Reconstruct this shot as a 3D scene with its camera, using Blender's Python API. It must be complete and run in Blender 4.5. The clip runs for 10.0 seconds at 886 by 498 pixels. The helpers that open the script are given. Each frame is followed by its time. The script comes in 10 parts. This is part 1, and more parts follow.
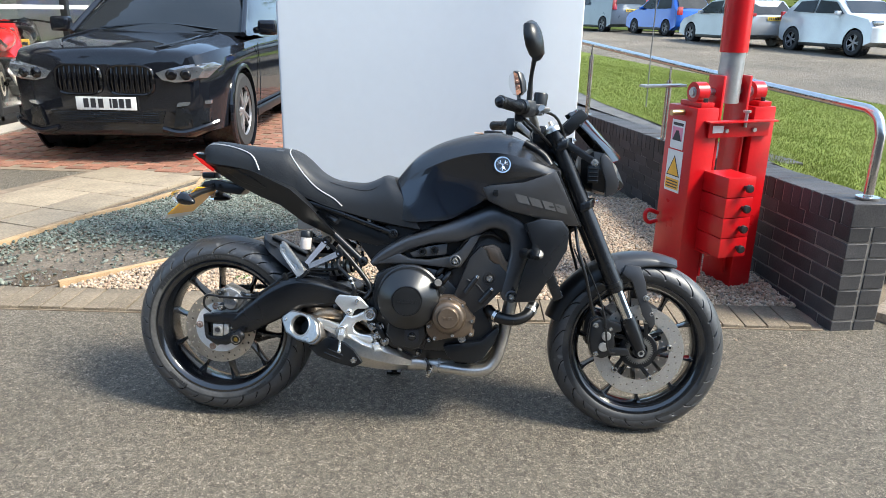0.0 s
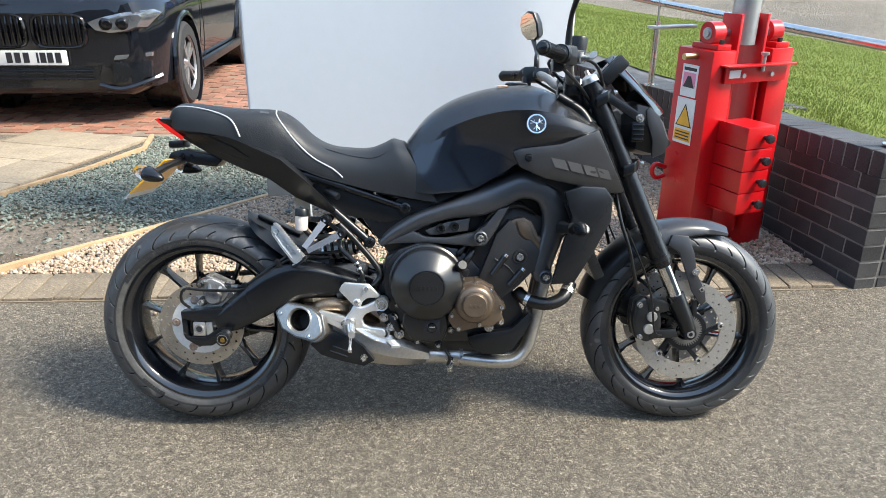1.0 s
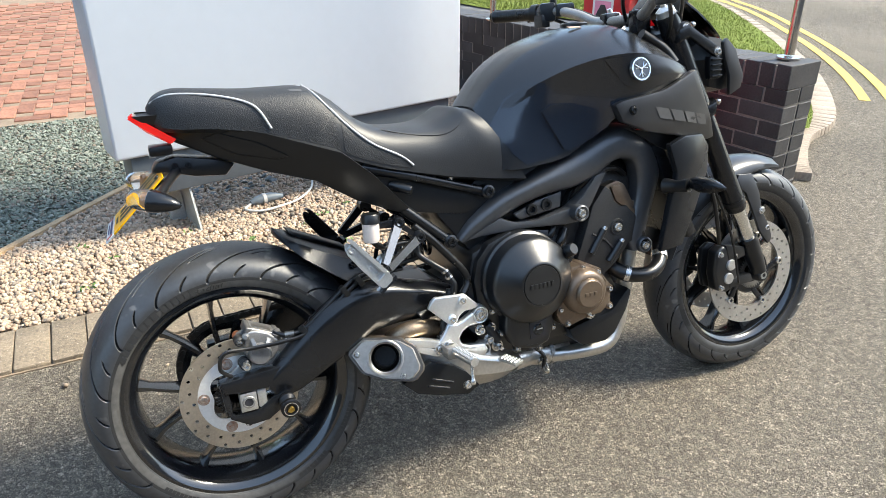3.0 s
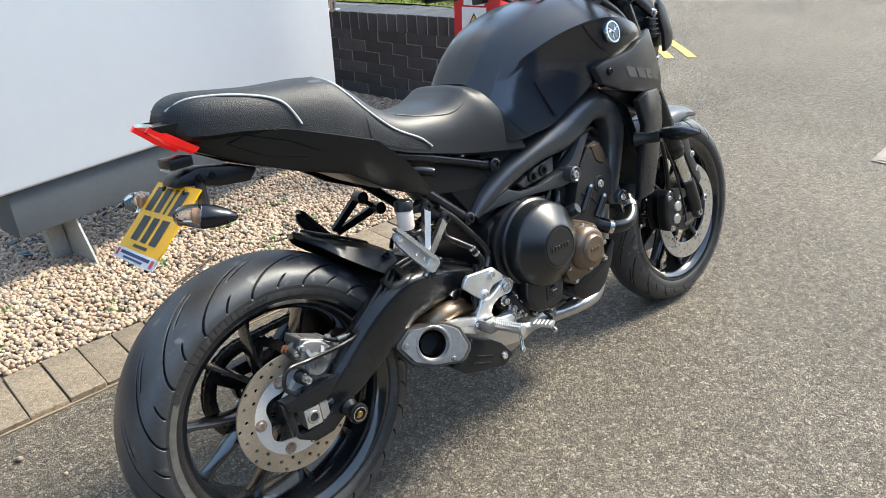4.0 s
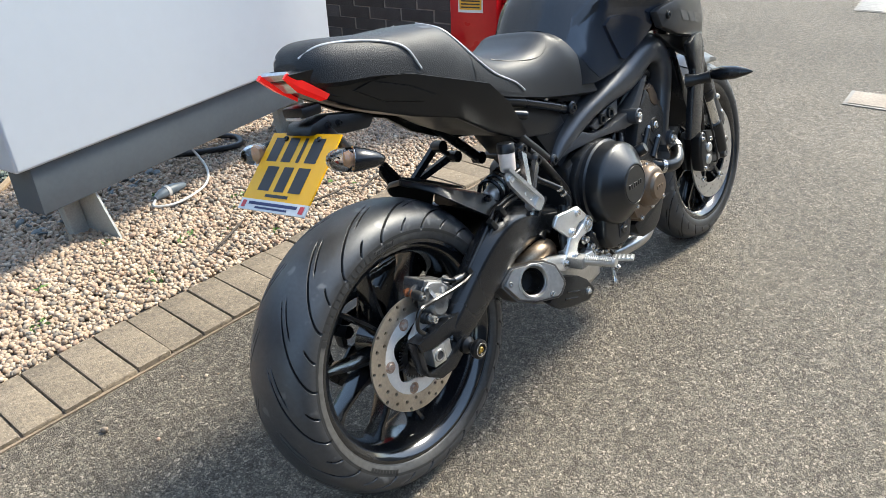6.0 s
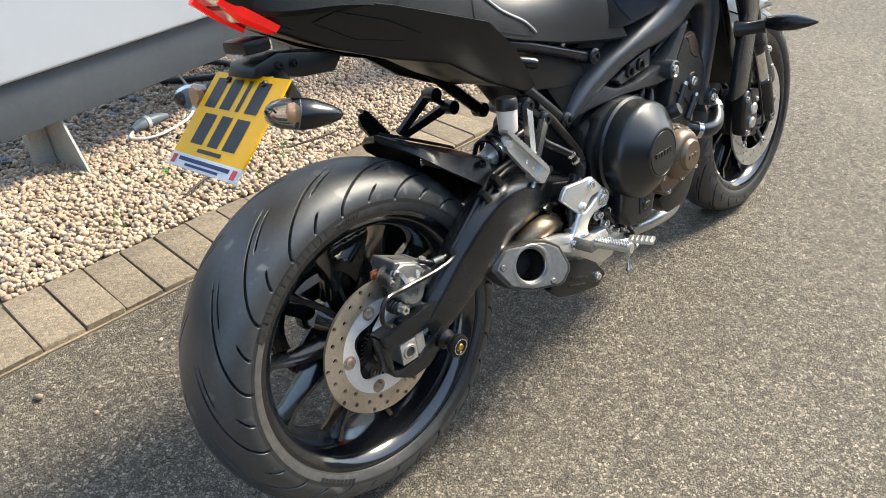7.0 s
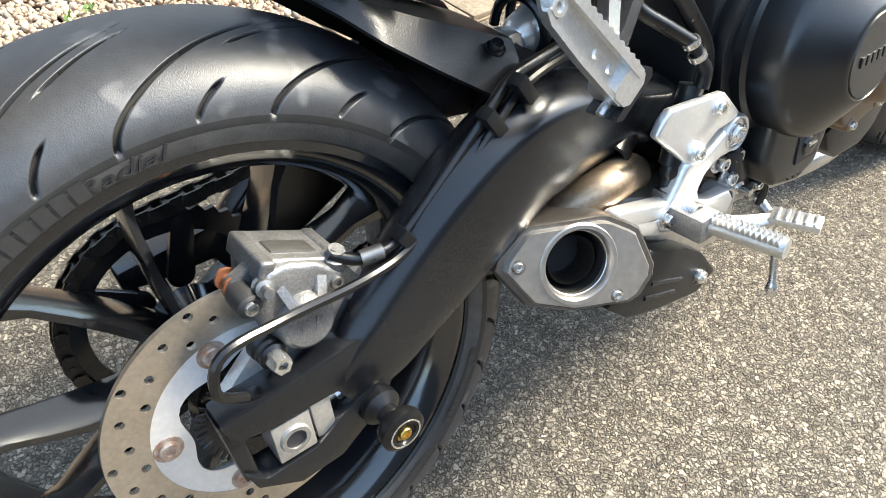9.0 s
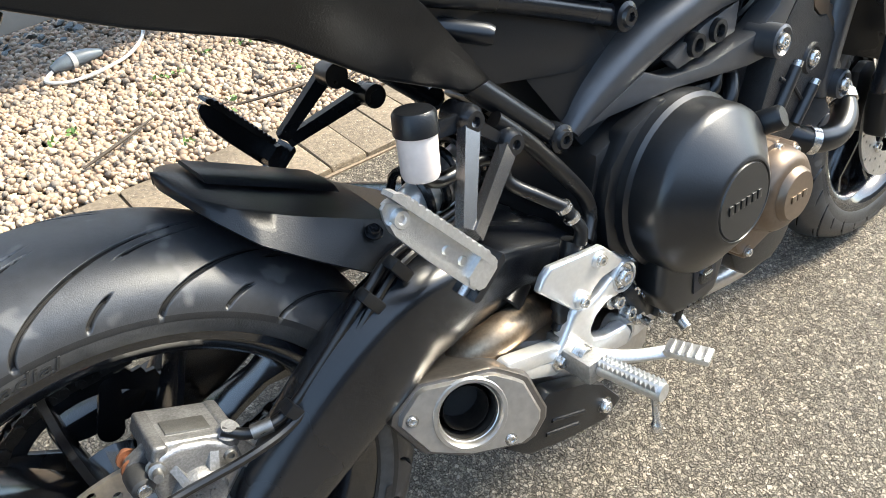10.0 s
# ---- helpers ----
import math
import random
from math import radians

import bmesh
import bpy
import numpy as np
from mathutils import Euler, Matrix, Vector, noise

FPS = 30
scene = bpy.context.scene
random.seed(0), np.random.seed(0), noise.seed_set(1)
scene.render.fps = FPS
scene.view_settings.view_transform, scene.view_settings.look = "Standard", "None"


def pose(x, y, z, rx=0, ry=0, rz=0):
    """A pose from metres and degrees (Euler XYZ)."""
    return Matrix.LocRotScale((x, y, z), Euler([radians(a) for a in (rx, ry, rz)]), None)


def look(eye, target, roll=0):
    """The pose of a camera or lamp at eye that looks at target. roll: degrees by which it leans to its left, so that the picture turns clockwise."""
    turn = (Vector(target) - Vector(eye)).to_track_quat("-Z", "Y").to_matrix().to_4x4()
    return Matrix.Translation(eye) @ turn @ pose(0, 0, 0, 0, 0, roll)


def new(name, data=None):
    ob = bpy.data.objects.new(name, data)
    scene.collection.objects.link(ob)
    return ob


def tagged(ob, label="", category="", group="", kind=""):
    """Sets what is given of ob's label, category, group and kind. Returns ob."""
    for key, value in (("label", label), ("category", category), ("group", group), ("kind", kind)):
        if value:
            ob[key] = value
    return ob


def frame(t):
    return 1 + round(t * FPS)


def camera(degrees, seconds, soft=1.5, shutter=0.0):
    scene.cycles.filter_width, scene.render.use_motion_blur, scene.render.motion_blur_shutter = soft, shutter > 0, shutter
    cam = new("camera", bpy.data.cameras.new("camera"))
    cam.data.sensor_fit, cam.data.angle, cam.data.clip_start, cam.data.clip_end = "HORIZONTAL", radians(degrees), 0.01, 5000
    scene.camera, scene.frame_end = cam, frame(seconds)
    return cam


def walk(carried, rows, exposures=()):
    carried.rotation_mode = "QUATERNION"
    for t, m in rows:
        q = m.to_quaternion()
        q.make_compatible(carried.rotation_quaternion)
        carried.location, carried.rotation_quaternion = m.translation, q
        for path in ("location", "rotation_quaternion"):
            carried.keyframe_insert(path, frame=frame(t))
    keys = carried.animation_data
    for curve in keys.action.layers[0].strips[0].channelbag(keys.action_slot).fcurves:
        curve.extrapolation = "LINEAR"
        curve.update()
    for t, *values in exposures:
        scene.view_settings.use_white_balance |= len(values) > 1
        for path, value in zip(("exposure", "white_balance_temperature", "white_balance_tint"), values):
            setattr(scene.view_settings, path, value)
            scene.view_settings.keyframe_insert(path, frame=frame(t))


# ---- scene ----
cam = camera(63.1, 10.0, soft=0.6)
PATH = [
    (0, (0.896, -2.236, 1.366), (0.772, -0.341, 0.739), 1.1),
    (0.5, (0.771, -2.095, 1.338), (0.695, -0.235, 0.607), 1.4),
    (1, (0.665, -1.891, 1.324), (0.69, -0.04, 0.568), 0.6),
    (1.5, (0.556, -1.685, 1.309), (0.723, 0.134, 0.494), 0.5),
    (2, (0.35, -1.573, 1.294), (0.67, 0.201, 0.427), 0.2),
    (2.5, (0.085, -1.464, 1.298), (0.6, 0.254, 0.413), 0.3),
    (2.7, (0.01, -1.411, 1.288), (0.594, 0.285, 0.403), 0.2),
    (3.8, (-0.446, -1.089, 1.239), (0.656, 0.314, 0.333), -1.3),
    (4, (-0.519, -1.068, 1.244), (0.646, 0.279, 0.334), -1.7),
    (4.5, (-0.672, -1.066, 1.232), (0.536, 0.222, 0.292), -2.5),
    (5, (-0.781, -1.032, 1.249), (0.439, 0.242, 0.305), -3.1),
    (5.5, (-0.838, -0.937, 1.244), (0.419, 0.291, 0.289), -2.8),
    (5.7, (-0.85, -0.902, 1.235), (0.43, 0.296, 0.273), -2.4),
    (6.8, (-0.647, -0.781, 1.17), (0.567, 0.384, 0.088), 0.0),
    (7, (-0.591, -0.743, 1.151), (0.574, 0.423, 0.019), 0.2),
    (7.5, (-0.451, -0.598, 1.064), (0.629, 0.548, -0.169), 0.5),
    (8, (-0.292, -0.463, 0.96), (0.748, 0.68, -0.31), 2.2),
    (8.5, (-0.137, -0.381, 0.875), (0.82, 0.741, -0.476), 2.9),
    (9, (-0.104, -0.372, 0.85), (0.798, 0.715, -0.567), 2.8),
    (9.5, (-0.08, -0.382, 0.873), (0.826, 0.717, -0.531), 2.1),
    (10, (-0.002, -0.424, 0.966), (0.934, 0.771, -0.336), -0.5),
]
LIGHT = [(0.0, 1.58), (1.0, 1.69), (2.0, 1.90), (2.7, 1.87), (4.0, 1.69), (5.5, 1.62), (6.8, 1.70), (7.5, 1.80), (8.0, 1.98), (9.0, 2.34), (10.0, 2.16)]     # the camera's own exposure, in stops
WARM = [(0.0, 6000), (2.5, 6350), (5.5, 6050), (7.5, 6650), (9.0, 6420), (10.0, 6330)]                     # and its white balance
walk(cam, [(t, look(eye, target, roll)) for t, eye, target, roll in PATH],
     [(t, stops, float(np.interp(t, [w[0] for w in WARM], [w[1] for w in WARM])), 4.0) for t, stops in LIGHT])

# ---- light ----
SUN_AZ, SUN_EL = -13.0, 48.0          # degrees from the +x axis towards +y, and above the horizon
world = bpy.data.worlds.new("sky")
scene.world = world
world.use_nodes = True
wn = world.node_tree.nodes
sky = wn.new("ShaderNodeTexSky")
sky.sky_type, sky.sun_disc = "NISHITA", False
sky.sun_elevation, sky.sun_rotation = radians(SUN_EL), radians(90 - SUN_AZ)
sky.air_density, sky.dust_density, sky.ozone_density = 1.0, 1.6, 1.5
# high thin cloud: an even pale veil over the clear sky
veil = wn.new("ShaderNodeMix")
veil.data_type, veil.blend_type = "RGBA", "ADD"
veil.inputs["Factor"].default_value = 1.0
veil.inputs["B"].default_value = (1.20, 1.45, 1.78, 1)
world.node_tree.links.new(sky.outputs["Color"], veil.inputs["A"])
world.node_tree.links.new(veil.outputs["Result"], wn["Background"].inputs["Color"])
wn["Background"].inputs["Strength"].default_value = 0.105
sun = new("sun", bpy.data.lights.new("sun", "SUN"))
sun.data.energy, sun.data.angle, sun.data.color = 3.1, radians(15), (1.0, 0.88, 0.72)
sd = Vector((math.cos(radians(SUN_EL)) * math.cos(radians(SUN_AZ)), math.cos(radians(SUN_EL)) * math.sin(radians(SUN_AZ)), math.sin(radians(SUN_EL))))
sun.matrix_world = look(sd * 30, (0, 0, 0))
scene.view_settings.exposure = 1.45

# ---- materials ----
def surf(name, c1, c2=None, scale=8.0, rough=0.6, metal=0.0, bump=0.0, bscale=60.0, coat=0.0, spots=None, rand=0.0, island=False, rvar=0.08, detail=4.0, fine=0.25, spec=0.5):
    """A surface with two scales of variation: broad patches between c1 and c2, and fine grain; bump in metres."""
    m = bpy.data.materials.new(name)
    m.use_nodes = True
    nt = m.node_tree
    n, L = nt.nodes, nt.links.new
    b = n["Principled BSDF"]
    c2 = c2 or tuple(v * 0.75 for v in c1)
    tc = n.new("ShaderNodeTexCoord")
    co = tc.outputs["Object"]
    n1 = n.new("ShaderNodeTexNoise"); n1.inputs["Scale"].default_value = scale; n1.inputs["Detail"].default_value = detail; L(co, n1.inputs["Vector"])
    n2 = n.new("ShaderNodeTexNoise"); n2.inputs["Scale"].default_value = scale * 14; n2.inputs["Detail"].default_value = 3; L(co, n2.inputs["Vector"])
    r1 = n.new("ShaderNodeMapRange"); r1.inputs["From Min"].default_value, r1.inputs["From Max"].default_value = 0.3, 0.7; L(n1.outputs["Fac"], r1.inputs["Value"])
    mix = n.new("ShaderNodeMix"); mix.data_type = "RGBA"
    mix.inputs["A"].default_value, mix.inputs["B"].default_value = (*c1, 1), (*c2, 1)
    L(r1.outputs["Result"], mix.inputs["Factor"])
    col = mix.outputs["Result"]
    g = n.new("ShaderNodeMapRange"); g.inputs["From Min"].default_value, g.inputs["From Max"].default_value = 0.25, 0.75
    g.inputs["To Min"].default_value, g.inputs["To Max"].default_value = 1 - fine, 1 + fine
    L(n2.outputs["Fac"], g.inputs["Value"])
    mul = n.new("ShaderNodeVectorMath"); mul.operation = "SCALE"; L(col, mul.inputs[0]); L(g.outputs["Result"], mul.inputs["Scale"])
    col = mul.outputs["Vector"]
    if rand:
        src = (n.new("ShaderNodeNewGeometry").outputs["Random Per Island"] if island else n.new("ShaderNodeObjectInfo").outputs["Random"])
        rr = n.new("ShaderNodeMapRange"); rr.inputs["To Min"].default_value, rr.inputs["To Max"].default_value = 1 - rand, 1 + rand
        L(src, rr.inputs["Value"])
        m2 = n.new("ShaderNodeVectorMath"); m2.operation = "SCALE"; L(col, m2.inputs[0]); L(rr.outputs["Result"], m2.inputs["Scale"])
        col = m2.outputs["Vector"]
    if spots:
        sc, amount, colour = spots
        v = n.new("ShaderNodeTexNoise"); v.inputs["Scale"].default_value = sc; v.inputs["Detail"].default_value = 2; L(co, v.inputs["Vector"])
        vr = n.new("ShaderNodeMapRange"); vr.inputs["From Min"].default_value, vr.inputs["From Max"].default_value = amount, amount + 0.06; L(v.outputs["Fac"], vr.inputs["Value"])
        m3 = n.new("ShaderNodeMix"); m3.data_type = "RGBA"; L(vr.outputs["Result"], m3.inputs["Factor"]); L(col, m3.inputs["A"]); m3.inputs["B"].default_value = (*colour, 1)
        col = m3.outputs["Result"]
    L(col, b.inputs["Base Color"])
    rg = n.new("ShaderNodeMapRange"); rg.inputs["To Min"].default_value, rg.inputs["To Max"].default_value = max(0.02, rough - rvar), min(1, rough + rvar)
    L(n1.outputs["Fac"], rg.inputs["Value"]); L(rg.outputs["Result"], b.inputs["Roughness"])
    b.inputs["Metallic"].default_value = metal
    b.inputs["Coat Weight"].default_value = coat
    b.inputs["Coat Roughness"].default_value = 0.04
    b.inputs["Specular IOR Level"].default_value = spec
    if bump:
        n3 = n.new("ShaderNodeTexNoise"); n3.inputs["Scale"].default_value = bscale; n3.inputs["Detail"].default_value = 3; L(co, n3.inputs["Vector"])
        bp = n.new("ShaderNodeBump"); bp.inputs["Strength"].default_value = 1.0; bp.inputs["Distance"].default_value = bump
        L(n3.outputs["Fac"], bp.inputs["Height"]); L(bp.outputs["Normal"], b.inputs["Normal"])
    return m


def palette(name, colours, rough=0.8, island=True, bump=0.0, bscale=200.0):
    """Stones, each of one of several colours."""
    m = bpy.data.materials.new(name)
    m.use_nodes = True
    n, L = m.node_tree.nodes, m.node_tree.links.new
    b = n["Principled BSDF"]
    rnd = n.new("ShaderNodeNewGeometry").outputs["Random Per Island"] if island else n.new("ShaderNodeObjectInfo").outputs["Random"]
    ramp = n.new("ShaderNodeValToRGB")
    ramp.color_ramp.interpolation = "CONSTANT"
    e = ramp.color_ramp.elements
    while len(e) < len(colours):
        e.new(0.5)
    for i, c in enumerate(colours):
        e[i].position, e[i].color = i / len(colours), (*c, 1)
    L(rnd, ramp.inputs["Fac"])
    tc = n.new("ShaderNodeTexCoord")
    no = n.new("ShaderNodeTexNoise"); no.inputs["Scale"].default_value = 150; no.inputs["Detail"].default_value = 3; L(tc.outputs["Object"], no.inputs["Vector"])
    mr = n.new("ShaderNodeMapRange"); mr.inputs["To Min"].default_value, mr.inputs["To Max"].default_value = 0.6, 1.4; L(no.outputs["Fac"], mr.inputs["Value"])
    sc = n.new("ShaderNodeVectorMath"); sc.operation = "SCALE"; L(ramp.outputs["Color"], sc.inputs[0]); L(mr.outputs["Result"], sc.inputs["Scale"])
    L(sc.outputs["Vector"], b.inputs["Base Color"])
    b.inputs["Roughness"].default_value = rough
    if bump:
        bp = n.new("ShaderNodeBump"); bp.inputs["Distance"].default_value = bump; L(no.outputs["Fac"], bp.inputs["Height"]); L(bp.outputs["Normal"], b.inputs["Normal"])
    return m


def tarmac_material():
    """Worn tarmac: close-set stones of slightly different greys with narrow dark gaps, over broad worn patches."""
    m = bpy.data.materials.new("tarmac")
    m.use_nodes = True
    n, L = m.node_tree.nodes, m.node_tree.links.new
    b = n["Principled BSDF"]
    co = n.new("ShaderNodeTexCoord").outputs["Object"]
    big = n.new("ShaderNodeTexNoise"); big.inputs["Scale"].default_value = 0.55; big.inputs["Detail"].default_value = 6; L(co, big.inputs["Vector"])
    mid = n.new("ShaderNodeTexNoise"); mid.inputs["Scale"].default_value = 34; mid.inputs["Detail"].default_value = 4; L(co, mid.inputs["Vector"])
    warp = n.new("ShaderNodeTexNoise"); warp.inputs["Scale"].default_value = 105; warp.inputs["Detail"].default_value = 3; L(co, warp.inputs["Vector"])
    wadd = n.new("ShaderNodeVectorMath"); wadd.operation = "MULTIPLY_ADD"; L(warp.outputs["Color"], wadd.inputs[0]); wadd.inputs[1].default_value = (0.015, 0.015, 0.015); L(co, wadd.inputs[2])
    st = n.new("ShaderNodeTexVoronoi"); st.inputs["Scale"].default_value = 150; L(wadd.outputs["Vector"], st.inputs["Vector"])
    ed = n.new("ShaderNodeTexVoronoi"); ed.feature = "DISTANCE_TO_EDGE"; ed.inputs["Scale"].default_value = 150; L(wadd.outputs["Vector"], ed.inputs["Vector"])
    grit = n.new("ShaderNodeTexNoise"); grit.inputs["Scale"].default_value = 420; grit.inputs["Detail"].default_value = 2; L(co, grit.inputs["Vector"])
    sep = n.new("ShaderNodeSeparateColor"); L(st.outputs["Color"], sep.inputs["Color"])
    ramp = n.new("ShaderNodeValToRGB")
    e = ramp.color_ramp.elements
    e[0].position, e[0].color = 0.0, (0.112, 0.098, 0.078, 1)
    e[1].position, e[1].color = 1.0, (0.262, 0.226, 0.176, 1)
    md = e.new(0.65); md.color = (0.182, 0.160, 0.127, 1)
    L(sep.outputs["Red"], ramp.inputs["Fac"])
    # some stones sit low in the binder, which is dark
    low = n.new("ShaderNodeMath"); low.operation = "MULTIPLY_ADD"; L(sep.outputs["Blue"], low.inputs[0]); low.inputs[1].default_value = -0.10; L(ed.outputs["Distance"], low.inputs[2])
    gap = n.new("ShaderNodeMapRange"); gap.inputs["From Min"].default_value, gap.inputs["From Max"].default_value = -0.080, 0.150; L(low.outputs["Value"], gap.inputs["Value"])
    mix = n.new("ShaderNodeMix"); mix.data_type = "RGBA"; L(gap.outputs["Result"], mix.inputs["Factor"]); mix.inputs["A"].default_value = (0.056, 0.048, 0.039, 1); L(ramp.outputs["Color"], mix.inputs["B"])
    br = n.new("ShaderNodeMapRange"); br.inputs["From Min"].default_value, br.inputs["From Max"].default_value = 0.3, 0.7
    br.inputs["To Min"].default_value, br.inputs["To Max"].default_value = 0.94, 1.52; L(big.outputs["Fac"], br.inputs["Value"])
    bm_ = n.new("ShaderNodeMapRange"); bm_.inputs["From Min"].default_value, bm_.inputs["From Max"].default_value = 0.3, 0.7
    bm_.inputs["To Min"].default_value, bm_.inputs["To Max"].default_value = 0.80, 1.24; L(mid.outputs["Fac"], bm_.inputs["Value"])
    k = n.new("ShaderNodeMath"); k.operation = "MULTIPLY"; L(br.outputs["Result"], k.inputs[0]); L(bm_.outputs["Result"], k.inputs[1])
    sc = n.new("ShaderNodeVectorMath"); sc.operation = "SCALE"; L(mix.outputs["Result"], sc.inputs[0]); L(k.outputs["Value"], sc.inputs["Scale"])
    gm = n.new("ShaderNodeMapRange"); gm.inputs["From Min"].default_value, gm.inputs["From Max"].default_value = 0.3, 0.7
    gm.inputs["To Min"].default_value, gm.inputs["To Max"].default_value = 0.66, 1.34; L(grit.outputs["Fac"], gm.inputs["Value"])
    s2 = n.new("ShaderNodeVectorMath"); s2.operation = "SCALE"; L(sc.outputs["Vector"], s2.inputs[0]); L(gm.outputs["Result"], s2.inputs["Scale"])
    L(s2.outputs["Vector"], b.inputs["Base Color"])
    rr = n.new("ShaderNodeMapRange"); rr.inputs["To Min"].default_value, rr.inputs["To Max"].default_value = 0.6, 0.9; L(sep.outputs["Green"], rr.inputs["Value"]); L(rr.outputs["Result"], b.inputs["Roughness"])
    b.inputs["Specular IOR Level"].default_value = 0.22
    h1 = n.new("ShaderNodeMath"); h1.operation = "MULTIPLY_ADD"; L(sep.outputs["Green"], h1.inputs[0]); h1.inputs[1].default_value = 0.35; L(gap.outputs["Result"], h1.inputs[2])
    h2 = n.new("ShaderNodeMath"); h2.operation = "MULTIPLY_ADD"; L(grit.outputs["Fac"], h2.inputs[0]); h2.inputs[1].default_value = 0.5; L(h1.outputs["Value"], h2.inputs[2])
    bp = n.new("ShaderNodeBump"); bp.inputs["Strength"].default_value = 1.0; bp.inputs["Distance"].default_value = 0.0046
    lump = n.new("ShaderNodeTexNoise"); lump.inputs["Scale"].default_value = 62; lump.inputs["Detail"].default_value = 2; L(co, lump.inputs["Vector"])
    h3 = n.new("ShaderNodeMath"); h3.operation = "MULTIPLY_ADD"; L(lump.outputs["Fac"], h3.inputs[0]); h3.inputs[1].default_value = 2.0; L(h2.outputs["Value"], h3.inputs[2])
    L(h3.outputs["Value"], bp.inputs["Height"]); L(bp.outputs["Normal"], b.inputs["Normal"])
    return m


def glass(name, tint=(0.9, 0.93, 0.95), rough=0.02, dark=False):
    m = bpy.data.materials.new(name)
    m.use_nodes = True
    b = m.node_tree.nodes["Principled BSDF"]
    b.inputs["Base Color"].default_value = (*tint, 1)
    b.inputs["Roughness"].default_value = rough
    b.inputs["Transmission Weight"].default_value = 0.0 if dark else 1.0
    b.inputs["IOR"].default_value = 1.45
    return m


def glow(name, colour, strength):
    m = bpy.data.materials.new(name)
    m.use_nodes = True
    b = m.node_tree.nodes["Principled BSDF"]
    b.inputs["Base Color"].default_value = (*colour, 1)
    b.inputs["Emission Color"].default_value = (*colour, 1)
    b.inputs["Emission Strength"].default_value = strength
    b.inputs["Roughness"].default_value = 0.2
    return m


TARMAC = tarmac_material()
ROADTAR = surf("road_tarmac", (0.115, 0.112, 0.108), (0.08, 0.078, 0.076), 0.5, 0.8, bump=0.003, bscale=90, fine=0.35)
SETT = surf("kerb_sett_concrete", (0.180, 0.142, 0.098), (0.132, 0.105, 0.074), 9, 0.85, bump=0.002, bscale=260, rand=0.13, spots=(330, 0.66, (0.50, 0.44, 0.35)), fine=0.4)
SOIL = surf("soil", (0.150, 0.122, 0.092), (0.095, 0.077, 0.058), 5, 0.85, bump=0.012, bscale=60, fine=0.5)
GRAVEL = palette("beige_gravel", [(0.356, 0.263, 0.182), (0.288, 0.212, 0.146), (0.390, 0.309, 0.224), (0.229, 0.180, 0.134), (0.316, 0.212, 0.146), (0.417, 0.347, 0.267), (0.168, 0.142, 0.116), (0.336, 0.244, 0.164), (0.376, 0.276, 0.194), (0.269, 0.199, 0.139)], 0.75)
SLATE = palette("slate_chippings", [(0.105, 0.122, 0.098), (0.14, 0.162, 0.132), (0.075, 0.085, 0.07), (0.165, 0.188, 0.152), (0.12, 0.14, 0.113), (0.20, 0.21, 0.175), (0.125, 0.105, 0.08)], 0.7)
SLAB = surf("sandstone_slab", (0.29, 0.235, 0.165), (0.225, 0.18, 0.128), 5, 0.85, bump=0.002, bscale=80, rand=0.12, spots=(60, 0.66, (0.20, 0.165, 0.12)))
TIMBER = surf("timber_edging", (0.42, 0.29, 0.16), (0.30, 0.2, 0.11), 14, 0.8, bump=0.002, bscale=120)
REDSETT = surf("red_brick_sett", (0.235, 0.108, 0.068), (0.175, 0.082, 0.054), 6, 0.85, bump=0.0015, bscale=160, rand=0.28, fine=0.35)
SANDJOINT = surf("jointing_sand", (0.22, 0.165, 0.115), (0.14, 0.11, 0.08), 12, 0.95, bump=0.002, bscale=200)
BLUEBRICK = surf("blue_engineering_brick", (0.036, 0.035, 0.037), (0.056, 0.053, 0.053), 10, 0.58, bump=0.001, bscale=180, rand=0.3, fine=0.3, spec=0.25)
MORTAR = surf("mortar", (0.23, 0.205, 0.18), (0.16, 0.145, 0.125), 20, 0.95, bump=0.002, bscale=220)
STEEL = surf("brushed_stainless", (0.62, 0.60, 0.57), (0.52, 0.5, 0.48), 20, 0.22, 1.0, rvar=0.06, fine=0.08)
REDPAINT = surf("red_gloss_paint", (0.46, 0.004, 0.008), (0.39, 0.003, 0.006), 4, 0.30, coat=0.0, bump=0.0004, bscale=30, fine=0.06)
GALV = surf("galvanised_steel", (0.50, 0.51, 0.51), (0.40, 0.41, 0.42), 25, 0.42, 0.9, fine=0.12)
SIGNWHITE = surf("white_sign_sheet", (0.500, 0.538, 0.590), (0.482, 0.520, 0.572), 1.2, 0.34, fine=0.015)
SIGNGREY = surf("grey_sign_frame", (0.088, 0.104, 0.120), (0.074, 0.088, 0.102), 5, 0.45, fine=0.06)
SIGNFOOT = surf("pale_grey_foot", (0.40, 0.41, 0.39), (0.30, 0.31, 0.29), 10, 0.55, fine=0.15)
GRASS = surf("lawn", (0.105, 0.138, 0.024), (0.132, 0.158, 0.034), 1.4, 0.9, bump=0.010, bscale=120, fine=0.4, spots=(90, 0.70, (0.25, 0.24, 0.08)), spec=0.15)
BLADE = surf("grass_blade", (0.115, 0.150, 0.026), (0.152, 0.175, 0.045), 3, 0.85, rand=0.28, island=True, spec=0.15)
KERBSTONE = surf("concrete_kerb", (0.285, 0.235, 0.185), (0.225, 0.186, 0.147), 6, 0.85, bump=0.002, bscale=150, rand=0.08)
YELLOW = surf("yellow_road_paint", (0.62, 0.42, 0.05), (0.48, 0.33, 0.06), 20, 0.7, spots=(80, 0.62, (0.16, 0.14, 0.1)))
